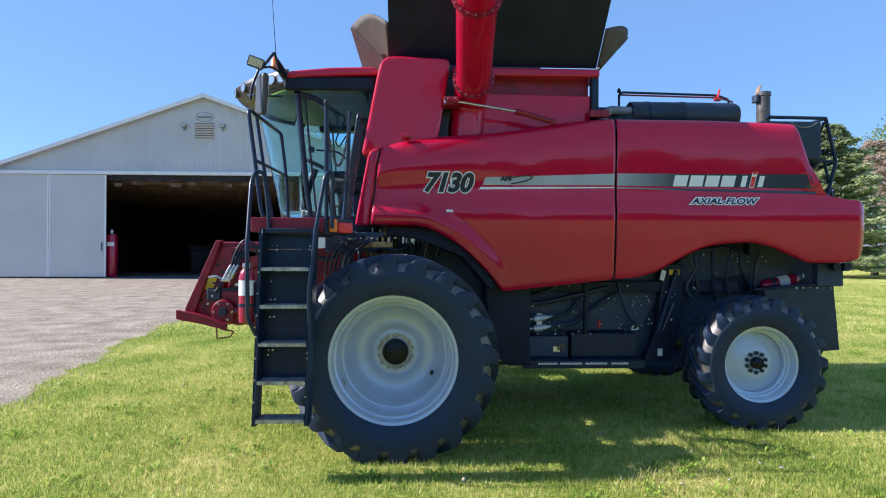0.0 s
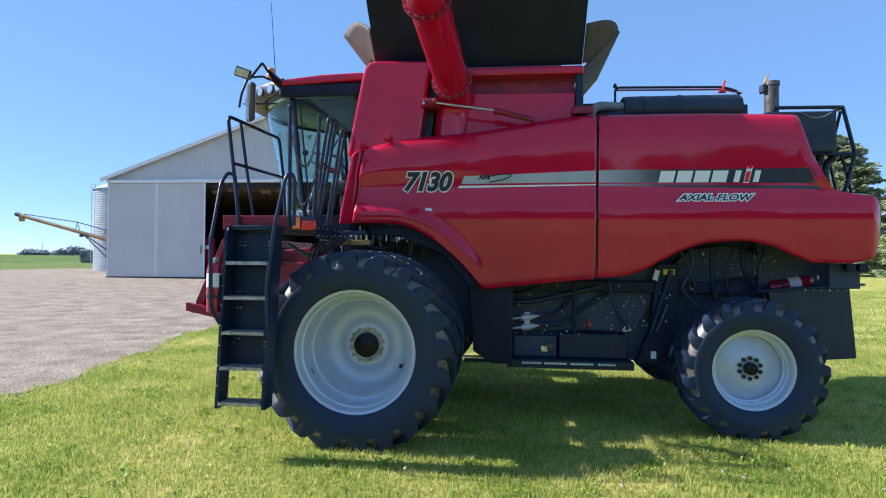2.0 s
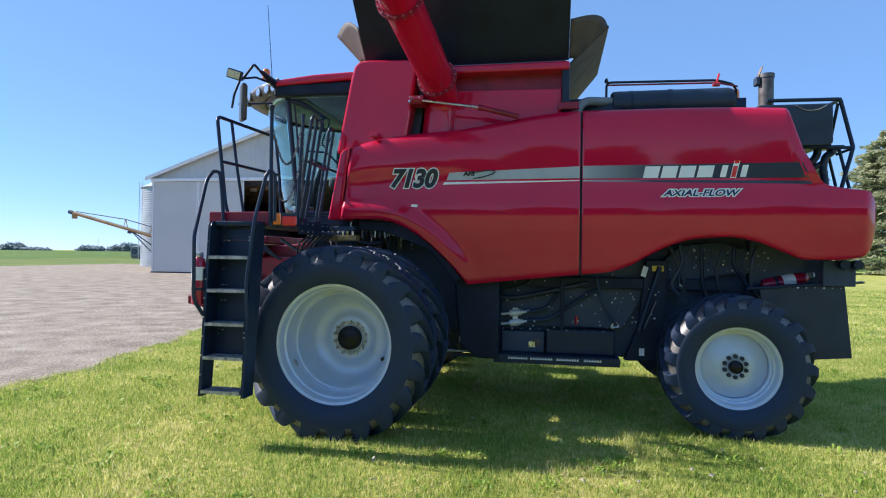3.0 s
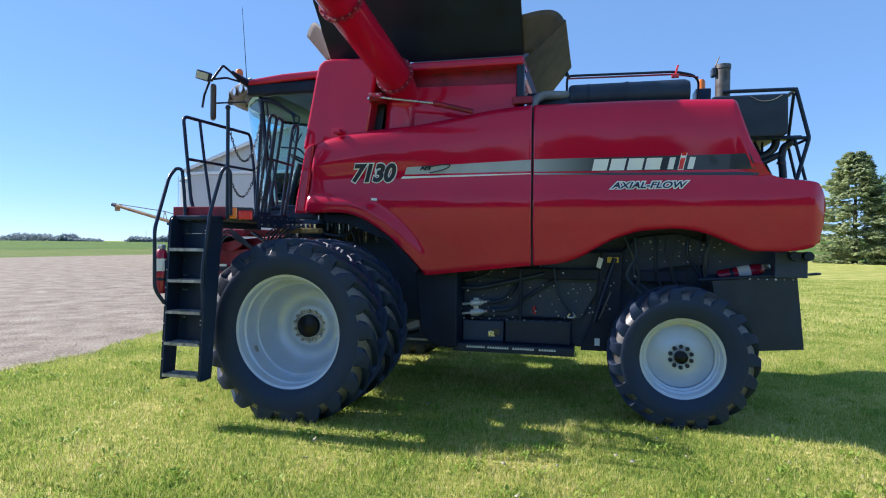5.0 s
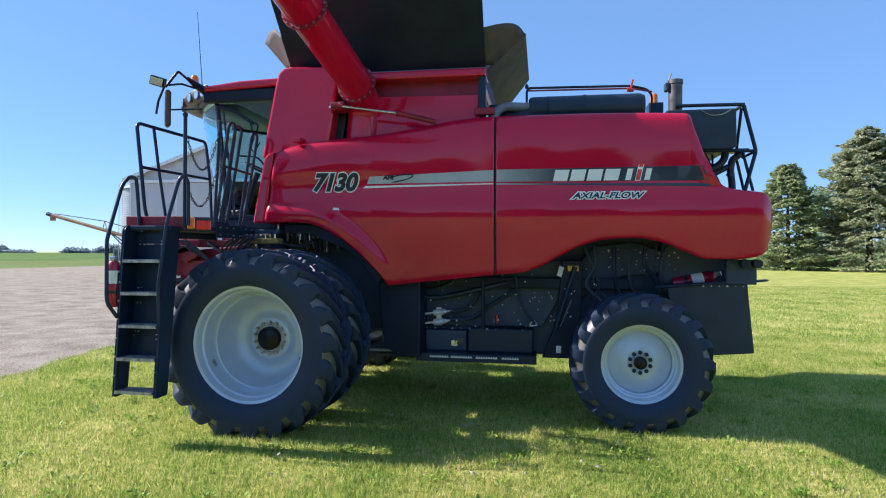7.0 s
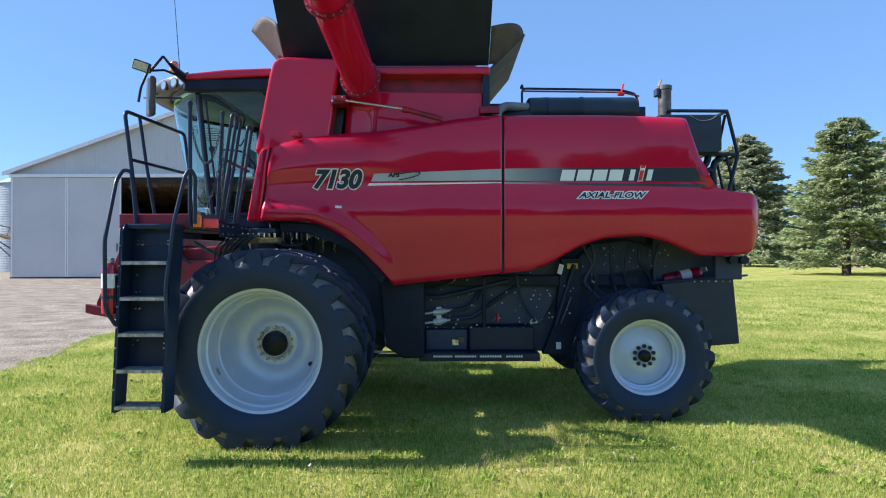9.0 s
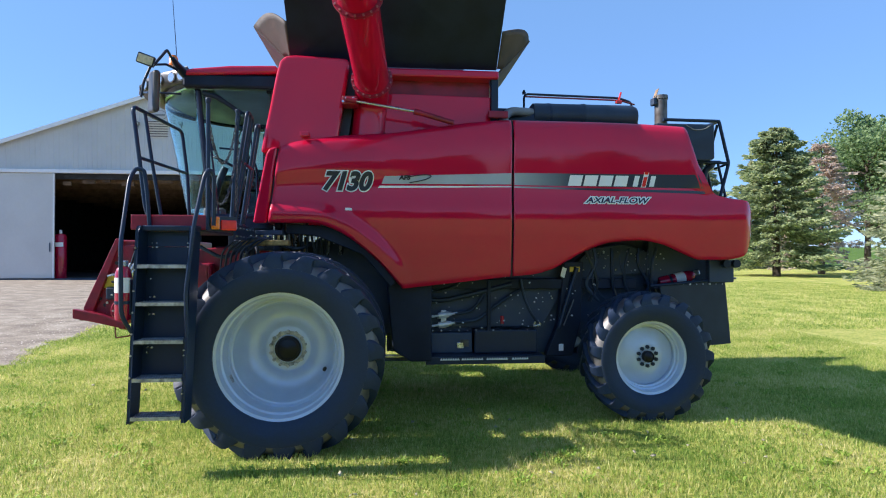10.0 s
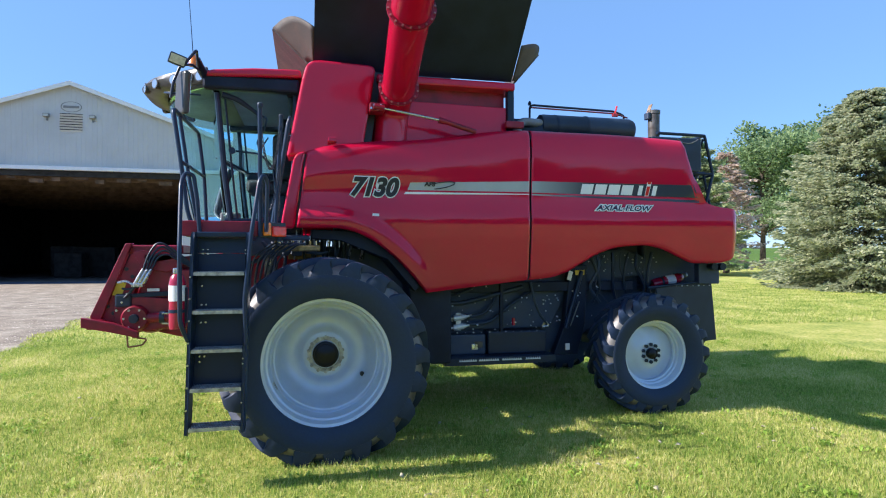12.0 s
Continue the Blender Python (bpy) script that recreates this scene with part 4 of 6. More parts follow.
part("lever", T([(-2.0, 5.95, 1.20), (-1.75, 5.95, 1.22)], 0.012), BLACK, feeder)
for k in range(4):
    part("hose", T([(-2.315 + 0.026 * k, 5.93, 1.69), (-2.265 + 0.030 * k, 5.93, 1.86 - 0.01 * k), (-2.17 + 0.028 * k, 5.94, 2.00 - 0.045 * k), (-2.02 + 0.01 * k, 5.97, 1.90 - 0.035 * k), (-1.75, 6.02, 1.66)], 0.011, 0.12, 7), PLASTIC, feeder)
part("warning_sticker", slab((-2.64, 6.024, 1.43), (-2.55, 6.024, 1.41), (-2.50, 6.024, 1.55), (-2.59, 6.024, 1.57), -0.003), YELLOW, feeder, "yellow warning sticker")
part("lift_cylinder", T([(-0.6, 6.0, 0.85), (-1.9, 6.08, 0.98)], 0.045, n=14), BLACK, combine)
part("cab_underframe", B(-1.3, -0.7, 5.95, 2 * YC - 5.95, 1.84, 2.06, 0.02), CHASSIS, combine)
for k in range(5):
    part("valve_spool", T([(-0.80 + 0.08 * k, 5.90, 1.86), (-0.80 + 0.08 * k, 5.90, 2.02)], 0.022, n=10), rng_mat[k % 3], combine)
part("front_harness", T([(-1.1, 5.6, 1.98), (-0.95, 5.45, 1.80), (-1.0, 5.5, 1.55), (-1.2, 5.8, 1.35)], 0.022, 0.1, 8), PLASTIC, combine)
part("front_harness", T([(-1.0, 5.6, 1.98), (-0.85, 5.42, 1.85), (-0.9, 5.5, 1.6), (-1.1, 5.8, 1.4)], 0.018, 0.1, 8), PLASTIC, combine)
part("wiring", T([(-1.5, 5.5, 1.9), (-1.2, 5.4, 1.75), (-0.9, 5.6, 1.95), (-0.5, 5.8, 1.85), (-0.2, 5.85, 2.0)], 0.02, 0.1, 7), PLASTIC, combine)
rng = random.Random(4)
for k in range(16):
    x = -0.75 + 0.05 * k + rng.uniform(-0.01, 0.01)
    part("hydraulic_line", T([(x, 5.72 + rng.uniform(0, 0.2), 2.12), (x + rng.uniform(-0.02, 0.02), 5.74, 2.0), (x + rng.uniform(-0.04, 0.04), 5.85, 1.80)], rng.choice((0.008, 0.012, 0.016)), 0.04, 7),
         rng.choice((STEEL, PLASTIC, PLASTIC, CHASSIS)), combine)
part("valve_block", B(-0.85, -0.45, 5.95, 6.15, 1.80, 2.0, 0.015), material("brass_fittings", (0.32, 0.22, 0.07), 0.45, metal=0.4, vary=0.3, scale=20), combine)

# hoses and fittings above the drive wheels, under the cab
BRASS = material("yellow_passivated_steel", (0.42, 0.31, 0.12), 0.4, metal=0.5, vary=0.25, scale=20)
PALE = material("pale_grey_housing", (0.14, 0.145, 0.15), 0.5, vary=0.12, scale=9)
part("spool_bank", B(-0.98, -0.52, 5.22, 5.36, 1.885, 1.945, 0.012), BRASS, combine, "yellow-plated hydraulic valve bank")
for k in range(8):
    part("port_fitting", T([(-0.95 + 0.055 * k, 5.24, 1.94), (-0.95 + 0.055 * k, 5.235, 1.99)], 0.013, n=6), STEEL if k % 3 else BRASS, combine)
part("pump_housing", B(-1.08, -0.96, 5.62, 5.80, 1.62, 1.90, 0.03), PALE, combine)
part("pump_flange", T([(-1.02, 5.58, 1.78), (-1.02, 5.62, 1.78)], 0.05, n=16), STEEL, combine)
for k in range(6):
    x0, x1 = -0.92 + 0.05 * k, -1.16 + 0.045 * k
    part("cab_hose", T([(x0, 5.20, 1.96), (x0 - 0.06, 5.12, 1.95 + 0.02 * rng.random()), (x1 + 0.02, 5.14, 1.84 - 0.03 * rng.random()), (x1 - 0.03, 5.25, 1.62), (x1 - 0.04, 5.45, 1.40)], rng.choice((0.009, 0.012, 0.014)), 0.07, 7), PLASTIC, combine)
for k in range(12):
    x = -0.58 + 0.052 * k
    part("pipe_stub", T([(x, 5.60, 2.11), (x + rng.uniform(-0.01, 0.01), 5.60, 1.98 - 0.10 * rng.random())], rng.choice((0.007, 0.010, 0.013)), n=7), rng.choice((STEEL, PALE, PLASTIC, PLASTIC)), combine)

# ---------------------------------------------------------------- engine deck
can = part("air_cleaner", LA([(0.02, 0.0), (0.12, 0.0), (0.145, 0.02), (0.15, 0.06), (0.15, 0.60), (0.157, 0.61), (0.157, 0.64), (0.15, 0.65), (0.15, 1.22), (0.13, 1.27), (0.02, 1.28)], (2.14, 6.08, 3.44), 36, "x"), PLASTIC, combine, "large black cylindrical air cleaner")
part("strap", LA([(0.154, 0.2), (0.154, 0.23)], (2.14, 6.08, 3.44), 36, "x"), BLACK, can)
part("intake_pipe", T([(1.76, 5.78, 3.15), (1.77, 5.80, 3.36), (1.86, 5.86, 3.44), (2.15, 6.0, 3.46)], 0.05, 0.1, 14), GREY, combine, "grey bent intake pipe")
part("deck_cover", B(1.68, 2.3, 5.95, 6.6, 3.2, 3.5, 0.03), BLACK, combine)
rr = part("deck_rail", T([(2.11, 6.28, 3.3), (2.11, 6.28, 3.755), (3.30, 6.30, 3.74), (3.50, 6.40, 3.72), (3.58, 6.54, 3.68), (3.58, 6.7, 3.3)], 0.014, 0.06), BLACK, combine)
part("rail_cap", LA([(0.02, 0), (0.024, 0.02), (0.012, 0.05), (0.003, 0.055)], (2.11, 6.28, 3.75), 12, "z"), BLACK, rr)
part("rail_clip", B(3.25, 3.33, 6.24, 6.28, 3.66, 3.70, 0.008), LENS_RED, rr)
part("rail_clip", T([(3.29, 6.26, 3.69), (3.32, 6.26, 3.80)], 0.012, n=6), LENS_RED, rr)
part("red_hose", T([(2.12, 6.25, 3.715), (3.30, 6.26, 3.70), (3.55, 6.40, 3.69)], 0.010, n=6), RED_CAST, rr)
PIPE = material("heat_stained_steel", (0.14, 0.14, 0.14), 0.5, metal=0.5, vary=0.2, scale=9, tint=(0.07, 0.06, 0.055))
FLAP = material("rusty_flap", (0.36, 0.25, 0.15), 0.7, vary=0.2, scale=12)
ex = part("exhaust", LA([(0.055, -0.2), (0.074, 0.0), (0.074, 0.40), (0.082, 0.405), (0.082, 0.45), (0.068, 0.45), (0.066, 0.05)], (3.745, 6.08, 3.27), 24, "z"), PIPE, combine, "grey heat-stained exhaust stack with open rain flap")
part("rain_flap", slab((3.655, 6.04, 3.68), (3.655, 6.12, 3.68), (3.70, 6.12, 3.80), (3.70, 6.04, 3.80), 0.006), FLAP, ex)
part("flap_hinge", B(3.63, 3.675, 6.03, 6.13, 3.60, 3.69, 0.012), CHASSIS, ex)
part("rear_beacon", LA([(0.05, 0), (0.05, 0.03), (0.046, 0.04), (0.046, 0.11), (0.03, 0.14), (0.005, 0.145)], (3.665, 6.9, 3.65), 20, "z"), AMBER, combine, "amber beacon")
part("beacon_mount", B(3.58, 3.75, 6.75, 7.0, 3.2, 3.65, 0.01), BLACK, combine)
part("cooling_box", prism(bmesh.new(), [(3.62, 3.36), (4.34, 3.36), (4.345, 2.95), (4.28, 2.92), (3.80, 2.92)], 5.93, 2 * YC - 5.93, 0.02), PLASTIC, combine, "dark ribless rear cooling box")
part("box_wire", T([(3.98, 5.92, 3.34), (4.08, 5.92, 3.28), (4.2, 5.92, 3.29), (4.28, 5.92, 3.34)], 0.005, 0.05, 6), GREY, combine)
cage = part("rear_guard_rail", T([(3.72, 5.97, 3.41), (4.42, 5.975, 3.405), (4.55, 5.99, 2.905), (4.42, 6.0, 2.39)], 0.020, 0.03), BLACK, combine, "black tubular rear guard rail")
part("brace", T([(4.55, 5.99, 2.905), (4.0, 5.99, 2.92)], 0.018), BLACK, cage)
part("brace", T([(4.40, 5.98, 3.36), (4.44, 6.3, 2.9), (4.55, 6.3, 2.4)], 0.016), BLACK, cage)
part("brace", T([(4.42, 6.0, 2.9), (4.55, 6.02, 2.40)], 0.016), BLACK, cage)
part("brace", T([(4.55, 5.99, 2.90), (4.46, 6.15, 2.86)], 0.014), BLACK, cage)
part("brace", T([(4.42, 5.975, 3.405), (4.42, 2 * YC - 5.975, 3.405), (4.55, 2 * YC - 5.99, 2.905)], 0.02, 0.03), BLACK, cage)
for pts, rad in (([(4.30, 6.2, 2.95), (4.295, 6.2, 2.86), (4.24, 6.2, 2.79), (4.14, 6.2, 2.74), (4.0, 6.2, 2.70)], 0.040),
                 ([(4.47, 6.2, 2.93), (4.43, 6.2, 2.885), (4.375, 6.2, 2.85), (4.352, 6.2, 2.74), (4.37, 6.2, 2.60), (4.38, 6.2, 2.38)], 0.038),
                 ([(4.0, 6.2, 2.62), (4.17, 6.2, 2.685), (4.33, 6.2, 2.77)], 0.032)):
    part("bellows_hose", T(pts, rad, 0.06, 14), PLASTIC, combine)
for q_ in ((4.35, 6.2, 2.76), (4.355, 6.2, 2.68), (4.44, 6.2, 2.895)):
    part("hose_clamp", T([(q_[0], q_[1], q_[2] - 0.012), (q_[0], q_[1], q_[2] + 0.012)], 0.046, n=16), DARKSTEEL, combine)
part("stay", T([(4.10, 6.3, 2.96), (4.35, 6.3, 2.42)], 0.014), BLACK, combine)
part("stay", T([(4.197, 6.32, 2.95), (4.205, 6.32, 2.40)], 0.012), BLACK, combine)
part("box_lug", B(4.30, 4.52, 6.1, 6.3, 2.925, 2.955, 0.008), BLACK, combine)

ZINC = material("bright_zinc_plating", (0.72, 0.74, 0.77), 0.35, metal=0.25, vary=0.08, scale=20)

# ---------------------------------------------------------------- underside, as seen between the wheels
step = part("service_step", B(0.89, 2.24, 5.78, 6.22, 0.575, 0.662, 0.006), BLACK, combine, "black service step with punched edge")
for x0_, n_t in ((1.05, 16), (1.29, 18), (1.57, 18), (1.86, 14)):
    teeth = [(x0_, 0.622)] + [(x0_ + 0.0135 * i, 0.650 if i % 2 else 0.626) for i in range(n_t)] + [(x0_ + 0.0135 * n_t, 0.622)]
    part("step_teeth", prism(bmesh.new(), teeth, 5.770, 5.779), ZINC, step)
part("battery_box", B(1.46, 2.20, 5.96, 6.2, 0.664, 0.93, 0.015), BLACK, combine)
part("tool_box", B(0.96, 1.44, 6.0, 6.2, 0.664, 0.90, 0.012), CHASSIS, combine)
part("box_latch", B(1.26, 1.34, 5.985, 6.0, 0.72, 0.79, 0.006), STEEL, combine)
part("far_tool_box", B(0.45, 2.3, 2 * YC - 6.2, 2 * YC - 5.98, 0.45, 0.95, 0.015), CHASSIS, combine)
part("sill_bar", B(0.4, 1.0, 5.98, 6.05, 0.585, 0.62, 0.006), CHASSIS, combine)
part("side_shield", prism(bmesh.new(), [(0.86, 0.95), (2.3, 0.95), (2.62, 1.5), (2.6, 1.72), (0.86, 1.62)], 6.12, 6.18, 0.01), CHASSIS, combine)
part("rear_strut", prism(bmesh.new(), [(2.30, 0.62), (2.62, 0.62), (2.72, 1.0), (2.75, 1.72), (2.52, 1.72), (2.45, 1.0)], 5.98, 6.1, 0.012), TARP, combine)
part("diagonal_arm", T([(2.45, 5.95, 0.95), (2.66, 5.95, 1.65)], 0.028), BLACK, combine)
part("side_beam", B(0.9, 3.4, 6.0, 6.1, 1.40, 1.52, 0.01), TARP, combine)
part("rear_fender_liner", prism(bmesh.new(), [(2.6, 1.6), (2.9, 1.88), (3.3, 1.93), (3.7, 1.8), (3.95, 1.7), (3.95, 1.62), (3.2, 1.55), (2.75, 1.3)], 6.12, 6.3, 0.01), CHASSIS, combine)
for y_, z_ in ((6.02, 1.105), (6.02, 0.995)):
    q_ = part("hydraulic_coupler", T([(0.93, y_, z_ - 0.025), (1.27, y_, z_ + 0.020)], 0.014, n=8), ZINC, combine, "bright hydraulic coupler")
    part("coupler_body", T([(1.05, y_, z_ - 0.010), (1.17, y_, z_ + 0.007)], 0.036, n=10), ZINC, q_)
    part("coupler_collar", T([(1.175, y_, z_ + 0.008), (1.20, y_, z_ + 0.011)], 0.026, n=10), ZINC, q_)
part("coupler_plate", B(1.08, 1.14, 6.02, 6.04, 0.95, 1.16, 0.004), ZINC, combine)
part("coupler_hose", T([(1.24, 6.02, 1.11), (1.45, 6.04, 1.14), (1.6, 6.06, 1.35), (1.58, 6.06, 1.6)], 0.022, 0.1, 8), PLASTIC, combine)
part("coupler_hose", T([(1.24, 6.02, 1.02), (1.5, 6.04, 1.03), (1.72, 6.06, 1.2), (2.1, 6.06, 1.45)], 0.022, 0.1, 8), PLASTIC, combine)
part("hanger_bracket", B(1.61, 1.65, 5.96, 6.02, 0.92, 1.5, 0.006), TARP, combine)
part("tag", B(2.455, 2.51, 5.972, 5.978, 0.68, 0.76), WHITE, combine, "small white tag")
part("tag", slab((2.46, 5.94, 1.55), (2.51, 5.94, 1.53), (2.54, 5.94, 1.64), (2.49, 5.94, 1.66), 0.003), WHITE, combine)
part("tag", B(2.58, 2.70, 5.955, 5.96, 1.60, 1.66), YELLOW, combine, "small yellow tag")
part("tag", B(0.40, 0.46, 5.70, 5.715, 1.72, 1.76), YELLOW, combine)
part("relief_valve", T([(1.79, 6.0, 1.0), (1.79, 6.0, 1.09)], 0.022, n=10), EXT_RED, combine, "small red valve cap")
part("latch_plate", B(1.30, 1.40, 5.985, 5.999, 0.74, 0.82, 0.004), DARKSTEEL, combine)
part("thin_rod", T([(2.50, 5.93, 0.98), (2.62, 5.93, 1.28)], 0.008, n=6), PALE, combine)
part("front_sill_bar", T([(0.05, 5.95, 0.655), (0.86, 5.95, 0.655)], 0.014, n=8), ZINC, combine)
part("cross_hose", T([(0.72, 6.0, 1.30), (1.1, 5.99, 1.27), (1.5, 5.99, 1.36), (1.9, 6.0, 1.46)], 0.028, 0.1, 10), PLASTIC, combine)
part("cross_hose", T([(0.75, 6.0, 1.42), (1.0, 5.98, 1.36), (1.25, 5.98, 1.44), (1.35, 6.0, 1.55)], 0.018, 0.1, 8), PLASTIC, combine)
part("drop_hose", T([(2.0, 5.98, 1.52), (2.04, 5.96, 1.30), (2.12, 5.97, 1.12), (2.22, 6.0, 1.0)], 0.016, 0.1, 8), PLASTIC, combine)
part("shackle", T([(2.16, 6.0, 0.98), (2.20, 6.0, 1.04), (2.25, 6.0, 0.98), (2.16, 6.0, 0.97)], 0.012, 0.02, 7), STEEL, combine)
bolt_proto = None
spots = [(rng.uniform(0.95, 2.6), 6.105, rng.uniform(0.95, 1.6)) for k in range(46)] + [(rng.uniform(2.7, 3.8), 6.10, rng.uniform(1.58, 1.86)) for k in range(34)] + [(rng.uniform(0.6, 2.9), 5.98, rng.uniform(0.95, 1.5)) for k in range(40)] + [(0.98 + 0.1 * k, 5.972, 0.93) for k in range(12)] + [(3.9 + 0.08 * k, 5.84, 1.46) for k in range(7)]
for k, p in enumerate(spots):
    if bolt_proto is None:
        bolt_proto = part("chassis_bolt", LA([(0.008, 0.0), (0.008, -0.010), (0.003, -0.013)], (0, 0, 0), 8), ZINC, combine)
        b_ = bolt_proto
    else:
        b_ = bolt_proto.copy()
        scene.collection.objects.link(b_)
    b_.location = p
    b_.scale = (rng.uniform(0.5, 1.35),) * 3
for k in range(9):
    x = 2.75 + 0.11 * k
    part("harness", T([(x, 5.95, 1.88), (x + rng.uniform(-0.1, 0.1), 5.93, 1.7), (x + rng.uniform(-0.2, 0.2), 5.98, 1.45), (x + 0.1, 6.05, 1.25)], rng.choice((0.008, 0.014, 0.02)), 0.08, 6), rng.choice((PLASTIC, PLASTIC, BLACK, CHASSIS)), combine)
ext2 = tagged(empty("fire_extinguisher", (3.87, 6.1, 1.50)), "red fire extinguisher with white label lying in a rear bracket", "fire extinguisher")


def lean(bm):
    """Tips the lying extinguisher up towards the tail."""
    bmesh.ops.rotate(bm, cent=(3.94, 6.1, 1.51), matrix=Matrix.Rotation(radians(-12), 3, "Y"), verts=bm.verts)
    return bm


part("cylinder", lean(LA([(0.01, -0.23), (0.058, -0.22), (0.068, -0.19), (0.068, 0.17), (0.05, 0.22), (0.018, 0.25), (0.01, 0.27)], (3.94, 6.1, 1.51), 24, "x")), EXT_RED, ext2)
part("label_band", lean(LA([(0.0695, -0.02), (0.0695, 0.10)], (3.94, 6.1, 1.51), 24, "x")), WHITE, ext2)
part("strap", lean(LA([(0.072, -0.10), (0.072, -0.07)], (3.94, 6.1, 1.51), 24, "x")), BLACK, ext2)
part("valve", lean(B(4.16, 4.24, 6.07, 6.13, 1.50, 1.56, 0.01)), STEEL, ext2)
part("cradle", B(3.80, 3.84, 6.05, 6.15, 1.438, 1.46, 0.004), BLACK, combine)
part("cradle", B(4.02, 4.06, 6.05, 6.15, 1.438, 1.475, 0.004), BLACK, combine)
part("extinguisher_shelf", B(3.6, 4.35, 5.95, 6.3, 1.40, 1.44, 0.006), CHASSIS, combine)
part("mud_flap", prism(bmesh.new(), [(3.62, 1.45), (4.42, 1.50), (4.49, 0.76), (3.75, 0.70)], 5.85, 5.87, 0.004), PLASTIC, combine, "black rubber mud flap")
part("flap_bar", T([(3.5, 5.84, 1.44), (4.44, 5.84, 1.52)], 0.018), BLACK, combine)
part("tow_handle", T([(4.40, 5.9, 1.50), (4.66, 6.05, 1.52), (4.72, 6.12, 1.515), (4.66, 6.18, 1.505), (4.4, 6.2, 1.49)], 0.012, 0.03), BLACK, combine)
for x in (4.36, 4.48):
    part("tail_lamp", LA([(0.045, -0.05), (0.05, 0.0), (0.04, 0.05), (0.01, 0.06)], (x, 5.75, 1.70), 18), BLACK, combine)
part("tail_bracket", B(4.2, 4.5, 5.8, 5.9, 1.48, 1.74, 0.01), CHASSIS, combine)


# ---------------------------------------------------------------- decals
def on_skin(ob, lift, low=front_edge):
    for v in ob.data.vertices:
        v.co.y = skin(v.co.x, v.co.z, PANEL_TOP(v.co.x), low(v.co.x) if v.co.x < 1.8 else REAR_EDGE(v.co.x)) - lift - (0.0015 if v.co.y < 0 else 0)
    return ob


def letters(body, x, z, size, mat, name, lift, offset=0.0, shear=0.3, squeeze=1.0):
    m = Matrix.Translation((x, 0, z)) @ Matrix.Rotation(math.pi / 2, 4, "X") @ Matrix.Diagonal((squeeze, 1, 1, 1))
    return on_skin(text_mesh(body, size, mat, name, combine, m, offset=offset, shear=shear), lift)


def decal(name, corners, mat, lift, label="", nx=12, nz=2):
    """Patch on the panel; corners in (x, z): lower left, lower right, upper right, upper left."""
    a, b, c, d = [Vector((x, 0, z)) for x, z in corners]
    rows = []
    for i in range(nx + 1):
        u = i / nx
        lo, hi = a.lerp(b, u), d.lerp(c, u)
        rows.append([lo.lerp(hi, k / nz) for k in range(nz + 1)])
    bm = sheet(bmesh.new(), rows)
    for v in bm.verts:
        x, z = v.co.x, v.co.z
        v.co.y = skin(x, z, PANEL_TOP(x), front_edge(x) if x < 1.8 else REAR_EDGE(x)) - lift
    return part(name, bm, mat, combine, label)


FADE = bpy.data.materials.new("silver_to_navy_decal")
FADE.use_nodes = True
fn, fl_ = FADE.node_tree.nodes, FADE.node_tree.links
co = fn.new("ShaderNodeTexCoord")
sp = fn.new("ShaderNodeSeparateXYZ")
mr = fn.new("ShaderNodeMapRange")
mr.inputs["From Min"].default_value, mr.inputs["From Max"].default_value = 1.7, 2.5
cr = fn.new("ShaderNodeMix")
cr.data_type = "RGBA"
cr.inputs["A"].default_value, cr.inputs["B"].default_value = (0.42, 0.46, 0.48, 1), (0.010, 0.017, 0.038, 1)
fl_.new(co.outputs["Object"], sp.inputs["Vector"])
fl_.new(sp.outputs["X"], mr.inputs["Value"])
fl_.new(mr.outputs["Result"], cr.inputs["Factor"])
fl_.new(cr.outputs["Result"], fn["Principled BSDF"].inputs["Base Color"])
fn["Principled BSDF"].inputs["Roughness"].default_value = 0.35
fn["Principled BSDF"].inputs["Coat Weight"].default_value = 0.5

decal("stripe", [(0.40, 2.545), (1.785, 2.555), (1.785, 2.675), (0.43, 2.625)], SILVER, 0.003, "silver stripe decal")
decal("stripe", [(0.36, 2.50), (1.785, 2.525), (1.785, 2.535), (0.38, 2.525)], WHITE, 0.003, "thin white stripe decal")
decal("stripe", [(1.818, 2.550), (3.938, 2.535), (3.875, 2.685), (1.818, 2.678)], FADE, 0.003, "stripe decal fading from silver to dark blue")
decal("stripe", [(1.818, 2.520), (3.965, 2.475), (3.952, 2.507), (1.818, 2.535)], FADE, 0.003)
letters("7130", -0.215, 2.478, 0.260, WHITE, "model_number", 0.006, 0.024, 0.3, 0.94)
letters("7130", -0.215, 2.478, 0.260, INK, "model_number", 0.0125, 0.012, 0.3, 0.94)
decal("small_sticker", [(0.02, 2.262), (0.095, 2.258), (0.09, 2.285), (0.025, 2.288)], WHITE, 0.004, "small worn white sticker", nx=2)
letters("AFS", 0.585, 2.592, 0.062, INK, "small_lettering", 0.010, 0.0035, 0.1, 1.15)
bm = bmesh.new()
tube(bm, [(0.70 + 0.17 * math.cos(t) + 0.05, 5.444, 2.60 + 0.032 * math.sin(t) + 0.03 * math.cos(t)) for t in [radians(a) for a in range(-110, 130, 12)]], 0.0055, 5)
part("swoosh", bm, INK, combine)
letters("AXIAL-FLOW", 2.605, 2.365, 0.088, WHITE, "lettering", 0.005, 0.013, 0.3, 1.32)
letters("AXIAL-FLOW", 2.605, 2.365, 0.088, NAVY, "lettering", 0.0095, 0.002, 0.3, 1.32)


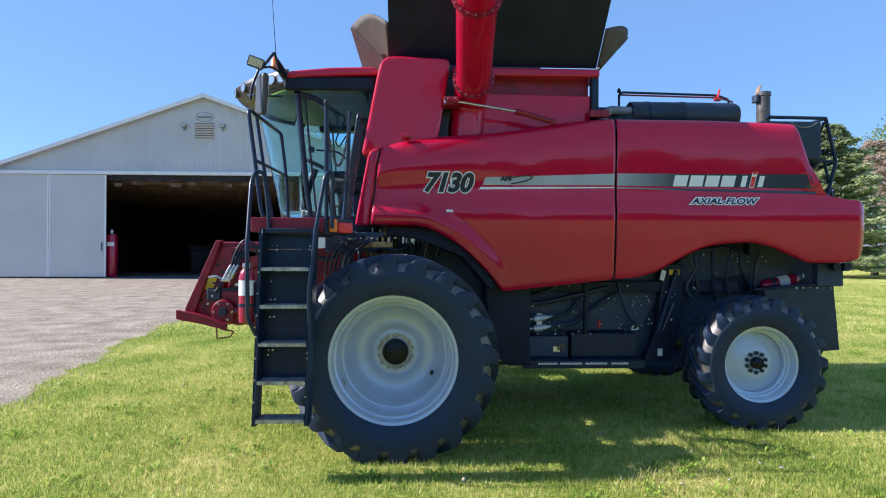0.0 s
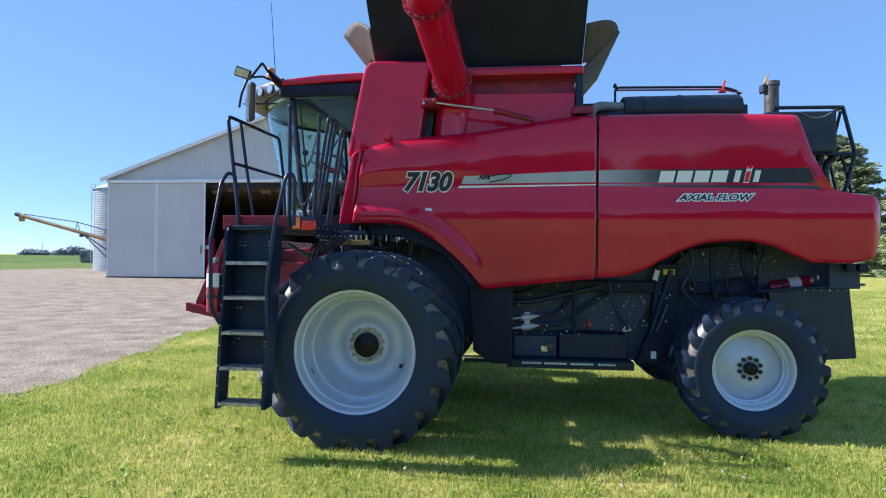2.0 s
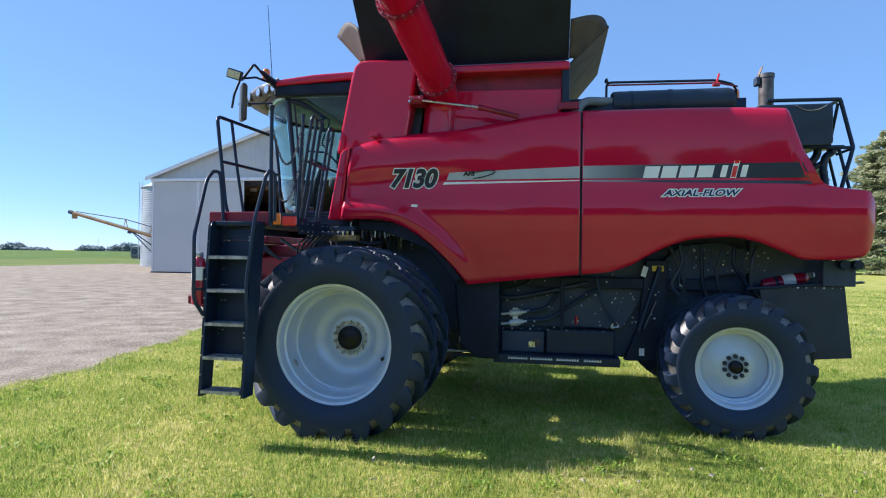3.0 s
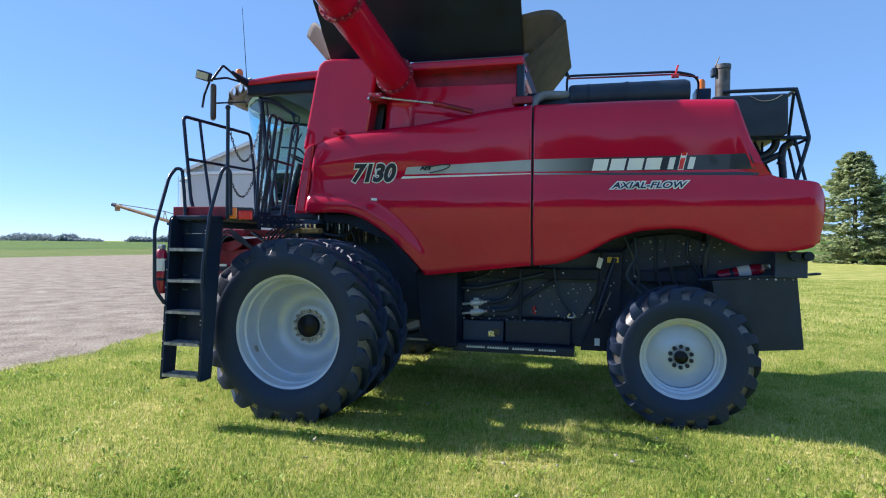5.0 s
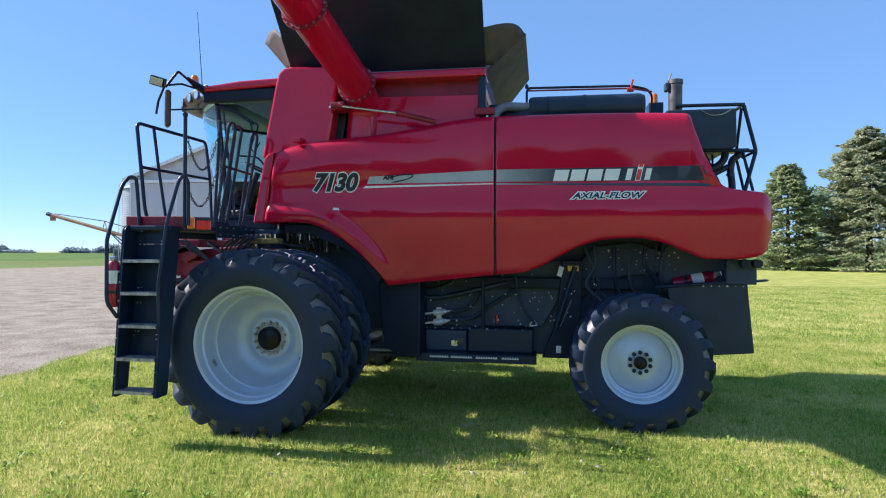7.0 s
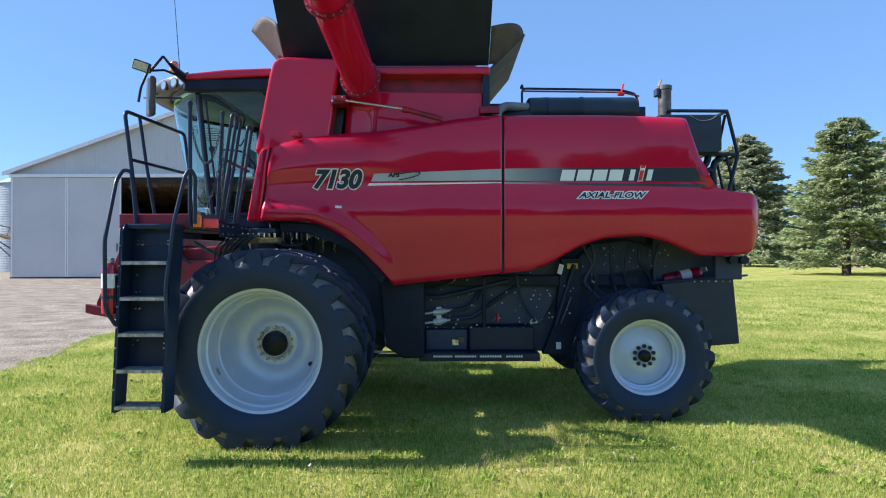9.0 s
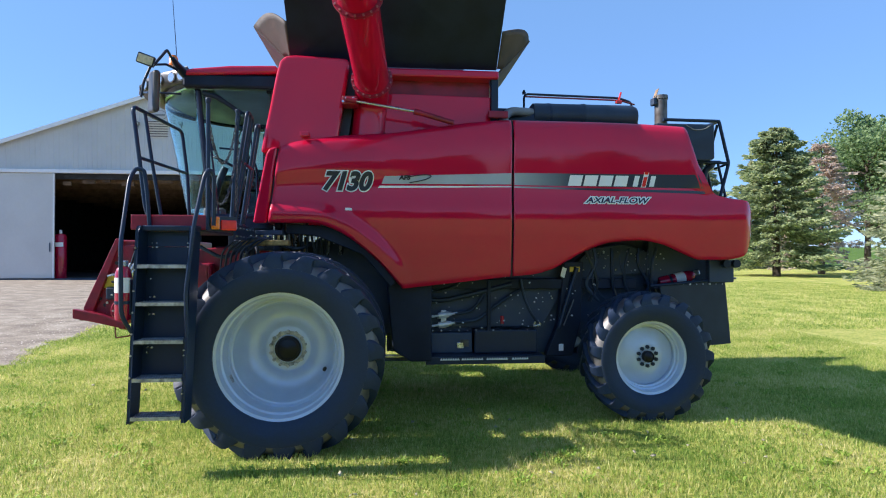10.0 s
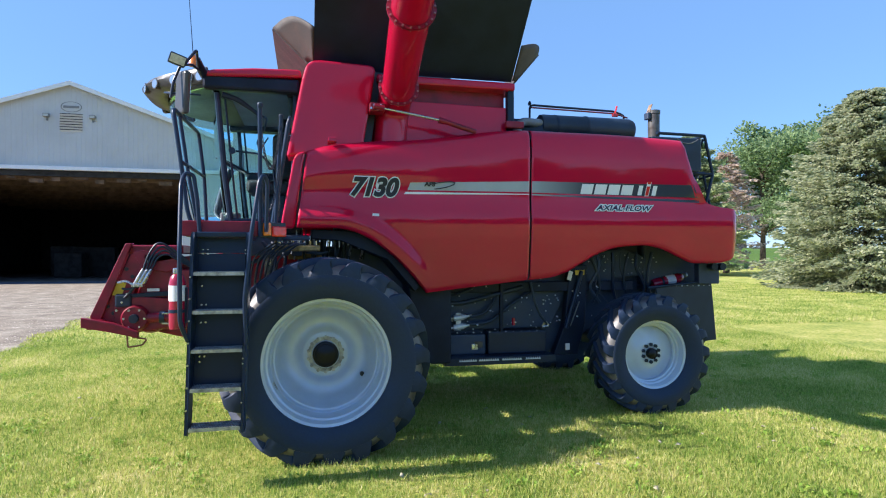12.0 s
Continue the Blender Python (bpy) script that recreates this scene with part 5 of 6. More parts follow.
def slant(name, x, w, z0, z1, mat, lift):
    k = 0.22 * (z1 - z0)
    return decal(name, [(x, z0), (x + w, z0), (x + w + k, z1), (x + k, z1)], mat, lift, nx=2)


for i in range(4):
    slant("logo_block", 2.405 + 0.170 * i, 0.145, 2.548, 2.664, WHITE, 0.006)
slant("logo_block", 3.13, 0.055, 2.548, 2.664, WHITE, 0.006)
slant("logo_block", 3.225, 0.055, 2.540, 2.705, WHITE, 0.0055)
slant("logo_block", 3.232, 0.042, 2.547, 2.655, LENS_RED, 0.0075)
slant("logo_block", 3.262, 0.042, 2.680, 2.712, LENS_RED, 0.0075)
slant("logo_block", 3.315, 0.055, 2.548, 2.664, WHITE, 0.006)


# ---------------------------------------------------------------- ground
def ramp_material(name, stops, scale, detail=8, rough=0.9, bump=0.5, bump_scale=60, fine=None, island=0.0, stretch=(1, 1, 1), dist=0.03, through_light=0.0):
    """Noise-driven colour ramp with relief."""
    m = bpy.data.materials.new(name)
    m.use_nodes = True
    n, l = m.node_tree.nodes, m.node_tree.links
    p = n["Principled BSDF"]
    p.inputs["Roughness"].default_value = rough
    p.inputs["Specular IOR Level"].default_value = 0.25
    co = n.new("ShaderNodeTexCoord")
    mp = n.new("ShaderNodeMapping")
    mp.inputs["Scale"].default_value = stretch
    l.new(co.outputs["Object"], mp.inputs["Vector"])
    a = n.new("ShaderNodeTexNoise")
    a.inputs["Scale"].default_value, a.inputs["Detail"].default_value = scale, detail
    l.new(mp.outputs["Vector"], a.inputs["Vector"])
    b = n.new("ShaderNodeTexNoise")
    b.inputs["Scale"].default_value, b.inputs["Detail"].default_value = fine or scale * 30, 4
    l.new(mp.outputs["Vector"], b.inputs["Vector"])
    mix = n.new("ShaderNodeMath")
    mix.operation = "MULTIPLY_ADD"
    mix.inputs[1].default_value = 0.5
    l.new(b.outputs["Fac"], mix.inputs[0])
    half = n.new("ShaderNodeMath")
    half.operation = "MULTIPLY"
    half.inputs[1].default_value = 0.5
    l.new(a.outputs["Fac"], half.inputs[0])
    l.new(half.outputs[0], mix.inputs[2])
    fac = mix.outputs[0]
    if island:
        g = n.new("ShaderNodeNewGeometry")
        k = n.new("ShaderNodeMath")
        k.operation = "MULTIPLY_ADD"
        k.inputs[1].default_value = island
        l.new(g.outputs["Random Per Island"], k.inputs[0])
        off = n.new("ShaderNodeMath")
        off.operation = "SUBTRACT"
        off.inputs[1].default_value = island / 2
        l.new(fac, off.inputs[0])
        l.new(off.outputs[0], k.inputs[2])
        fac = k.outputs[0]
    r = n.new("ShaderNodeValToRGB")
    r.color_ramp.elements[0].position, r.color_ramp.elements[0].color = stops[0][0], (*stops[0][1], 1)
    r.color_ramp.elements[1].position, r.color_ramp.elements[1].color = stops[-1][0], (*stops[-1][1], 1)
    for pos, c in stops[1:-1]:
        r.color_ramp.elements.new(pos).color = (*c, 1)
    l.new(fac, r.inputs["Fac"])
    l.new(r.outputs["Color"], p.inputs["Base Color"])
    if through_light:
        tr = n.new("ShaderNodeBsdfTranslucent")
        l.new(r.outputs["Color"], tr.inputs["Color"])
        ms = n.new("ShaderNodeMixShader")
        ms.inputs["Fac"].default_value = through_light
        l.new(p.outputs["BSDF"], ms.inputs[1])
        l.new(tr.outputs["BSDF"], ms.inputs[2])
        l.new(ms.outputs["Shader"], n["Material Output"].inputs["Surface"])
    if bump:
        t = n.new("ShaderNodeTexNoise")
        t.inputs["Scale"].default_value, t.inputs["Detail"].default_value = bump_scale, 6
        l.new(mp.outputs["Vector"], t.inputs["Vector"])
        bn = n.new("ShaderNodeBump")
        bn.inputs["Strength"].default_value, bn.inputs["Distance"].default_value = bump, dist
        l.new(t.outputs["Fac"], bn.inputs["Height"])
        l.new(bn.outputs["Normal"], p.inputs["Normal"])
    return m


LAWN = ramp_material("mown_lawn", [(0.36, (0.19, 0.25, 0.042)), (0.46, (0.33, 0.38, 0.066)), (0.55, (0.48, 0.46, 0.11)), (0.65, (0.62, 0.56, 0.22))], 0.8, fine=18, bump=0.9, bump_scale=70, dist=0.04)
BLADE = ramp_material("grass_blade", [(0.32, (0.17, 0.28, 0.042)), (0.455, (0.34, 0.44, 0.076)), (0.56, (0.53, 0.55, 0.14)), (0.69, (0.76, 0.70, 0.33))], 0.8, fine=18, bump=0, island=0.28, rough=0.55, through_light=0.5)
GRAVEL = ramp_material("pale_crushed_gravel", [(0.36, (0.15, 0.124, 0.094)), (0.46, (0.25, 0.210, 0.155)), (0.55, (0.335, 0.290, 0.220)), (0.65, (0.46, 0.404, 0.315))], 1.4, fine=22, bump=0.9, bump_scale=26, dist=0.035)
STONE = ramp_material("gravel_stone", [(0.3, (0.36, 0.31, 0.25)), (0.5, (0.52, 0.455, 0.38)), (0.7, (0.72, 0.65, 0.57))], 12, bump=0.2, island=0.4)
CROP = ramp_material("young_field_crop", [(0.3, (0.055, 0.115, 0.010)), (0.5, (0.088, 0.155, 0.014)), (0.7, (0.135, 0.195, 0.020))], 0.05, fine=1.2, bump=1.0, bump_scale=1.5, stretch=(1, 0.25, 1), dist=0.4)


def flat(name, pts, z, mat, label, category="", kind="structure"):
    bm = bmesh.new()
    bm.faces.new([bm.verts.new((x, y, z)) for x, y in pts])
    bmesh.ops.triangulate(bm, faces=bm.faces)
    return tagged(link(name, bm, mat, smooth=0), label, category, kind=kind)


flat("ground", [(-3000, -3000), (3000, -3000), (3000, 3000), (-3000, 3000)], GZ, LAWN, "mown green lawn with dry yellow patches", "lawn")


EDGE = curve_fn([(-14, -3.6), (2.5, -4.67), (4.5, -4.92), (6.5, -5.16), (8, -5.30), (10, -5.8), (13, -6.33), (17, -6.7), (24, -7.03), (32, -7.36), (40, -7.0)])
erng = random.Random(8)
edge_pts = [(EDGE(y) + erng.uniform(-0.10, 0.10) + 0.12 * math.sin(y * 2.1), y) for y in [-14 + 0.16 * k for k in range(338)]]
yard = sheet(bmesh.new(), [[(-52 + 0.8 * math.sin(y * 0.7), y, GZ + 0.012), (-30, y, GZ + 0.012), (-12, y, GZ + 0.012), (x, y, GZ + 0.012)] for x, y in edge_pts] + [[(-52, y, GZ + 0.012), (-30, y, GZ + 0.012), (-12, y, GZ + 0.012), (0, y, GZ + 0.012)] for y in (40.5, 52, 66)])
tagged(link("gravel_yard", yard, GRAVEL, smooth=0), "pale dusty gravel yard in front of the shed", "gravel yard", kind="structure")
VERGE = ramp_material("lush_verge_grass", [(0.3, (0.08, 0.13, 0.015)), (0.5, (0.13, 0.178, 0.026)), (0.7, (0.19, 0.22, 0.045))], 0.12, fine=2.5, bump=0.8, bump_scale=9, dist=0.1)
flat("grass_verge", [(-93, -60), (-51.5, -60), (-51.5, 66), (-30, 66.5), (-30, 300), (-60, 300), (-97, 118), (-92, 100)], GZ + 0.008, VERGE, "green grass verge between yard and field", "verge")
flat("crop_field", [(-900, -60), (-93, -60), (-92, 100), (-97, 118), (-20, 900), (-900, 900)], GZ + 0.03, CROP, "flat green crop field reaching the horizon", "field")
hill = sheet(bmesh.new(), [[(30 + 0.02 * y, y, z), (900, y, z)] for y, z in ((88, GZ + 0.02), (140, 1.0), (220, 3.2), (320, 6.0), (420, 7.2), (520, 7.4))])
tagged(link("crop_field", hill, CROP, smooth=60), "green crop field rising behind the trees", "field", kind="structure")


def soup(name, verts, faces, mat, parent=None):
    me = bpy.data.meshes.new(name)
    me.vertices.add(len(verts))
    me.vertices.foreach_set("co", np.asarray(verts, dtype=np.float32).ravel())
    k = faces.shape[1]
    me.loops.add(faces.size)
    me.loops.foreach_set("vertex_index", faces.astype(np.int32).ravel())
    me.polygons.add(len(faces))
    me.polygons.foreach_set("loop_start", np.arange(0, faces.size, k, dtype=np.int32))
    me.update(calc_edges=True)
    me.materials.append(mat)
    ob = new(name, me)
    if parent:
        ob.parent = parent
        if parent.type == "EMPTY":
            ob.matrix_parent_inverse = parent.matrix_basis.inverted()
    return ob


g = np.random.default_rng(11)


def blades(n, x0, x1, y0, y1, power, h0, h1, w):
    """Grass blades, denser towards y0, kept off the gravel."""
    u = g.random(n)
    y = y0 + (y1 - y0) * u ** power
    x = x0 + (x1 - x0) * g.random(n)
    lim = np.interp(y, [p[1] for p in edge_pts], [p[0] for p in edge_pts])
    patch = 0.5 + 0.5 * np.sin(x * 3.1 + 1.7 * np.sin(y * 2.3)) * np.sin(y * 2.7 + 1.3 * np.sin(x * 1.9))
    keep = (x > lim - 0.12 * g.random(n))
    x, y, patch = x[keep], y[keep], patch[keep]
    n = len(x)
    a = g.random(n) * 2 * np.pi
    h = h0 + (h1 - h0) * g.random(n) ** 1.6 * (0.6 + 0.6 * patch)
    lean = 0.9 * h * g.random(n)
    b = g.random(n) * 2 * np.pi
    ww = w * (0.6 + 0.8 * g.random(n))
    v = np.empty((n, 3, 3))
    v[:, 0] = np.stack([x - ww * np.cos(a), y - ww * np.sin(a), np.full(n, GZ)], 1)
    v[:, 1] = np.stack([x + ww * np.cos(a), y + ww * np.sin(a), np.full(n, GZ)], 1)
    v[:, 2] = np.stack([x + lean * np.cos(b), y + lean * np.sin(b), GZ + h], 1)
    return v.reshape(-1, 3), np.arange(3 * n).reshape(-1, 3)


v, f = blades(620000, -7.5, 9.8, 2.6, 13, 1.35, 0.016, 0.072, 0.0042)
tagged(soup("grass", v, f, BLADE), "short mown grass blades, yellowed in patches", "grass", kind="stuff")
v, f = blades(230000, -8.5, 9.8, 2.6, -7.5, 1.5, 0.016, 0.066, 0.0048)
tagged(soup("grass", v, f, BLADE), "short mown grass blades nearer the yard", "grass", kind="stuff")
v, f = blades(190000, -9, 27, 12.5, 36, 1.35, 0.03, 0.08, 0.011)
tagged(soup("grass", v, f, BLADE), "short mown grass blades further off", "grass", kind="stuff")

# low dark weeds and coarse tufts scattered in the lawn
WEED = ramp_material("coarse_weed_leaf", [(0.34, (0.22, 0.36, 0.04)), (0.5, (0.30, 0.44, 0.055)), (0.66, (0.42, 0.52, 0.09))], 2.0, fine=20, bump=0, island=0.3, rough=0.5, through_light=0.4)
nc, per = 420, 30
cy = 1.5 + 9.5 * g.random(nc) ** 1.2
cx = -7.5 + 16 * g.random(nc)
clear = cx > np.interp(cy, [p[1] for p in edge_pts], [p[0] for p in edge_pts]) + 0.2
cx, cy = cx[clear], cy[clear]
cr = 0.05 + 0.13 * g.random(len(cx)) ** 1.5
px_ = np.repeat(cx, per) + np.repeat(cr, per) * g.normal(size=len(cx) * per) * 0.6
py_ = np.repeat(cy, per) + np.repeat(cr, per) * g.normal(size=len(cx) * per) * 0.6
n = len(px_)
a, ln, up = g.random(n) * 2 * np.pi, 0.028 + 0.035 * g.random(n), 0.012 + 0.04 * g.random(n)
wd = 0.006 + 0.007 * g.random(n)
ca, sa = np.cos(a), np.sin(a)
v = np.empty((n, 4, 3))
v[:, 0] = np.stack([px_, py_, np.full(n, GZ + 0.006)], 1)
v[:, 1] = np.stack([px_ + 0.55 * ln * ca - wd * sa, py_ + 0.55 * ln * sa + wd * ca, GZ + 0.012 + 0.8 * up], 1)
v[:, 2] = np.stack([px_ + ln * ca, py_ + ln * sa, GZ + 0.008 + up], 1)
v[:, 3] = np.stack([px_ + 0.55 * ln * ca + wd * sa, py_ + 0.55 * ln * sa - wd * ca, GZ + 0.012 + 0.8 * up], 1)
tagged(soup("lawn_weeds", v.reshape(-1, 3), np.arange(4 * n).reshape(-1, 4), WEED), "low dark green weed tufts in the lawn", "weeds", kind="stuff")

# loose stones of the yard
n = 30000
sy = 4 + 30 * g.random(n) ** 1.6
sx = np.interp(sy, [p[1] for p in edge_pts], [p[0] for p in edge_pts]) + 0.25 - 16 * g.random(n) ** 1.4
sr = 0.006 + 0.016 * g.random(n) ** 3
octa = np.array([(1, 0, 0), (-1, 0, 0), (0, 1, 0), (0, -1, 0), (0, 0, 0.5), (0, 0, -0.5)])
v = (np.stack([sx, sy, np.full(n, GZ + 0.012)], 1)[:, None] + sr[:, None, None] * octa[None] * (0.7 + 0.6 * g.random((n, 6, 1)))).reshape(-1, 3)
tri = np.array([(0, 2, 4), (2, 1, 4), (1, 3, 4), (3, 0, 4), (2, 0, 5), (1, 2, 5), (3, 1, 5), (0, 3, 5)])
f = (tri[None] + 6 * np.arange(n)[:, None, None]).reshape(-1, 3)
tagged(soup("gravel_stones", v, f, STONE), "loose pale gravel stones", "gravel", kind="stuff")

# dry clippings and leaves lying in the grass
DRY = material("dry_leaf", (0.42, 0.39, 0.25), 0.7, vary=0.2, scale=10)
for k in range(26):
    x, y = erng.uniform(-0.4, 5.0), erng.uniform(3.4, 6.2)
    if k > 18:
        x, y = erng.uniform(-6, 7), erng.uniform(2.5, 9)
    s_ = erng.uniform(0.015, 0.032)
    bm = sheet(bmesh.new(), [[(-s_, -s_ * 0.35, 0.0), (-s_, s_ * 0.35, 0.01)], [(0, -s_ * 0.6, 0.018), (0, s_ * 0.6, 0.006)], [(s_, -s_ * 0.15, 0.0), (s_, s_ * 0.2, 0.012)]])
    lf = link("dry_leaf", bm, DRY, smooth=60)
    lf.modifiers.new("thickness", "SOLIDIFY").thickness = 0.002
    lf.matrix_basis = pose(x, y, GZ + 0.035, erng.uniform(-20, 20), erng.uniform(-20, 20), erng.uniform(0, 360))
    tagged(lf, "pale dry leaf lying on the grass", "leaf", "dry leaves")

# ---------------------------------------------------------------- machine shed
SIDING = material("pale_grey_metal_siding", (0.53, 0.53, 0.52), 0.5, vary=0.04, scale=0.5, fine=8, metal=0.1)
DOORMETAL = material("grey_white_door_sheet", (0.57, 0.565, 0.55), 0.6, vary=0.04, scale=0.4, fine=6)
TRIMW = material("white_trim", (0.78, 0.79, 0.80), 0.5, vary=0.03)
ROOFM = material("grey_roof_sheet", (0.55, 0.56, 0.57), 0.4, vary=0.05, metal=0.4)
WOOD = material("raw_timber", (0.16, 0.10, 0.055), 0.8, vary=0.25, scale=2, fine=30)
CONCRETE = material("concrete_floor", (0.16, 0.155, 0.15), 0.8, vary=0.15, scale=0.6, fine=12)
# near-black that puts the shed's inner shade into sheets; crates and beam share it
DARKIN = material("interior_shade_and_goods", (0.03, 0.03, 0.032), 0.8, vary=0.3)
SX0, SX1, SY0, SY1, EAVE, RIDGE, HEAD = -29.4, -0.6, 41.0, 74.0, 7.45, 12.55, 7.15
SXM = (SX0 + SX1) / 2
shed = tagged(empty("machine_shed", (SXM, SY0, GZ)), "large pale grey metal machine shed with open sliding doors", "shed")


def roof_z(x):
    return RIDGE - abs(x - SXM) * (RIDGE - EAVE) / (SXM - SX0)


bm = bmesh.new()
rows = []
x = SX0
while x < SX1 - 0.01:
    for dx, dy in ((0.0, 0.0), (0.22, 0.0), (0.245, -0.012), (0.275, -0.012)):
        xx = min(x + dx, SX1)
        rows.append([(xx, SY0 + dy, HEAD), (xx, SY0 + dy, roof_z(xx))])
    x += 0.30
sheet(bm, rows)
p_ = part("gable_wall", bm, SIDING, shed, "ribbed pale grey metal gable", smooth=0)
p_.modifiers.new("thickness", "SOLIDIFY").thickness = 0.05
for x0, x1, y0, y1 in ((SX0, SX0 + 0.15, SY0, SY1), (SX1 - 0.15, SX1, SY0, SY1), (SX0, SX1, SY1 - 0.15, SY1)):
    part("side_wall", B(x0, x1, y0 + 0.06, y1, GZ, EAVE), SIDING, shed)
part("rear_gable", prism(bmesh.new(), [(SX0, EAVE), (SXM, RIDGE), (SX1, EAVE)], SY1 - 0.15, SY1), SIDING, shed)
part("corner_wall", B(SX0, SX0 + 0.3, SY0 - 0.02, SY0 + 0.05, GZ, HEAD), SIDING, shed)
part("corner_wall", B(SX1 - 8.0, SX1, SY0 - 0.02, SY0 + 0.05, GZ, HEAD), SIDING, shed)
for s in (-1, 1):
    e = SXM + s * (SXM - SX0 + 0.35)
    ez = roof_z(SX0) - 0.35 * (RIDGE - EAVE) / (SXM - SX0)
    pts = [(SXM, RIDGE + 0.02), (e, ez + 0.02), (e, ez + 0.14), (SXM, RIDGE + 0.14)]
    part("roof_plane", prism(bmesh.new(), pts, SY0 - 0.35, SY1 + 0.3), ROOFM, shed)
    part("rake_trim", prism(bmesh.new(), [(SXM, RIDGE - 0.12), (e, ez - 0.12), (e, ez + 0.15), (SXM, RIDGE + 0.15)], SY0 - 0.42, SY0 - 0.355), TRIMW, shed)
part("door_track", B(SX0 + 0.1, SX1 - 0.1, SY0 - 0.32, SY0 - 0.04, HEAD - 0.04, HEAD + 0.20, 0.02), TRIMW, shed, "white sliding door track")
for x0, x1 in ((-29.2, -25.33), (-25.30, -21.52), (-8.5, -4.7), (-4.68, -0.9)):
    d_ = part("sliding_door", B(x0, x1, SY0 - 0.20, SY0 - 0.12, GZ + 0.12, HEAD - 0.06, 0.01), DOORMETAL, shed, "grey metal sliding door leaf")
    for xx in (x0, x1 - 0.09):
        part("door_stile", B(xx, xx + 0.09, SY0 - 0.225, SY0 - 0.202, GZ + 0.12, HEAD - 0.06, 0.004), TRIMW, d_)
    part("bottom_rail", B(x0 + 0.1, x1 - 0.1, SY0 - 0.222, SY0 - 0.202, GZ + 0.12, GZ + 0.28, 0.004), DOORMETAL, d_)
part("door_pull", B(-21.80, -21.74, SY0 - 0.28, SY0 - 0.226, 1.9, 2.5, 0.01), CHASSIS, shed)
part("sill", B(SX0, SX1, SY0 - 0.1, SY0 + 0.1, GZ, GZ + 0.10, 0.01), CHASSIS, shed)
part("shed_floor", B(SX0 + 0.2, SX1 - 0.2, SY0 + 0.1, SY1 - 0.2, GZ, GZ + 0.05), CONCRETE, shed)
for k in range(9):
    y = SY0 + 1.2 + 3.4 * k
    part("truss", B(SX0 + 0.2, SX1 - 0.2, y, y + 0.10, 6.60, 6.98), WOOD, shed, "raw timber roof truss")
for k in range(10):
    xx = -21.3 + 1.4 * k
    part("ceiling_purlin", B(xx, xx + 0.10, SY0 + 0.3, SY1 - 0.4, 6.98, 7.06), WOOD, shed)
# dark sheets added under roof and along walls, standing in for indoor shade
part("ceiling_shade_sheet", B(SX0 + 0.2, SX1 - 0.2, SY0 + 0.25, SY1 - 0.2, 7.08, 7.13), DARKIN, shed)
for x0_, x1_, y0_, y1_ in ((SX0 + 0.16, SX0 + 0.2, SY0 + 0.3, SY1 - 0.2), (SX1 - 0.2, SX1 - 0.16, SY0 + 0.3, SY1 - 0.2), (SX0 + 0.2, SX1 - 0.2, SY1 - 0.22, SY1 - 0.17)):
    part("wall_shade_sheet", B(x0_, x1_, y0_, y1_, GZ + 0.06, 7.0), DARKIN, shed)
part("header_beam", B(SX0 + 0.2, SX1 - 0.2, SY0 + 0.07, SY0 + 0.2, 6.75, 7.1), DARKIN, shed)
for k in range(11):
    xx = SX0 + 8.2 + 1.25 * k
    part("purlin_end", B(xx, xx + 0.5 + 0.3 * (k % 2), SY0 + 0.22, SY0 + 0.34, 6.35 + 0.12 * (k % 3), 6.6 + 0.12 * (k % 3)), WOOD, shed)
vent = part("louvre_vent", B(SXM - 0.72, SXM + 0.72, SY0 - 0.07, SY0 - 0.035, 9.45, 10.75, 0.01), SIDING, shed, "pale grey louvred gable vent")
for k in range(7):
    z = 9.56 + 0.165 * k
    part("slat", slab((SXM - 0.64, SY0 - 0.075, z), (SXM + 0.64, SY0 - 0.075, z), (SXM + 0.64, SY0 - 0.13, z + 0.10), (SXM - 0.64, SY0 - 0.13, z + 0.10), 0.012), SIDING, vent)
    part("slat_gap", B(SXM - 0.64, SXM + 0.64, SY0 - 0.078, SY0 - 0.071, z + 0.10, z + 0.155), INK, vent)
plate = LA([(0.01, -0.02), (0.62, -0.02), (0.66, 0.0), (0.01, 0.0)], (0, 0, 0), 32)
for v_ in plate.verts:
    v_.co = Vector((SXM + v_.co.x * 0.95, SY0 - 0.05 + v_.co.y, 11.13 + v_.co.z * 0.52))
pl = part("maker_plate", plate, SIDING, shed, "pale grey oval plate with a dark outline and bar")
ring = LA([(0.58, -0.026), (0.64, -0.026), (0.64, -0.018), (0.58, -0.018)], (0, 0, 0), 32, closed=True)
for v_ in ring.verts:
    v_.co = Vector((SXM + v_.co.x * 0.95, SY0 - 0.05 + v_.co.y, 11.13 + v_.co.z * 0.52))
part("plate_outline", ring, GREY, pl)
part("plate_bar", B(SXM - 0.45, SXM + 0.45, SY0 - 0.085, SY0 - 0.072, 11.05, 11.2), GREY, pl)
for xx in (SXM - 1.35, SXM + 1.25):
    l_ = part("wall_lamp", B(xx - 0.18, xx + 0.18, SY0 - 0.34, SY0 - 0.1, 10.4, 10.62, 0.03), GREY, shed, "grey flood lamp on the gable")
    part("lamp_lens", B(xx - 0.14, xx + 0.14, SY0 - 0.352, SY0 - 0.342, 10.43, 10.58), LAMP, l_)
    part("lamp_arm", B(xx - 0.05, xx + 0.05, SY0 - 0.12, SY0 - 0.03, 10.2, 10.5, 0.01), GREY, l_)
tank = tagged(empty("red_tank", (-21.53, 41.6, GZ + 0.05)), "tall red upright tank with white sign just inside the shed door", "tank")
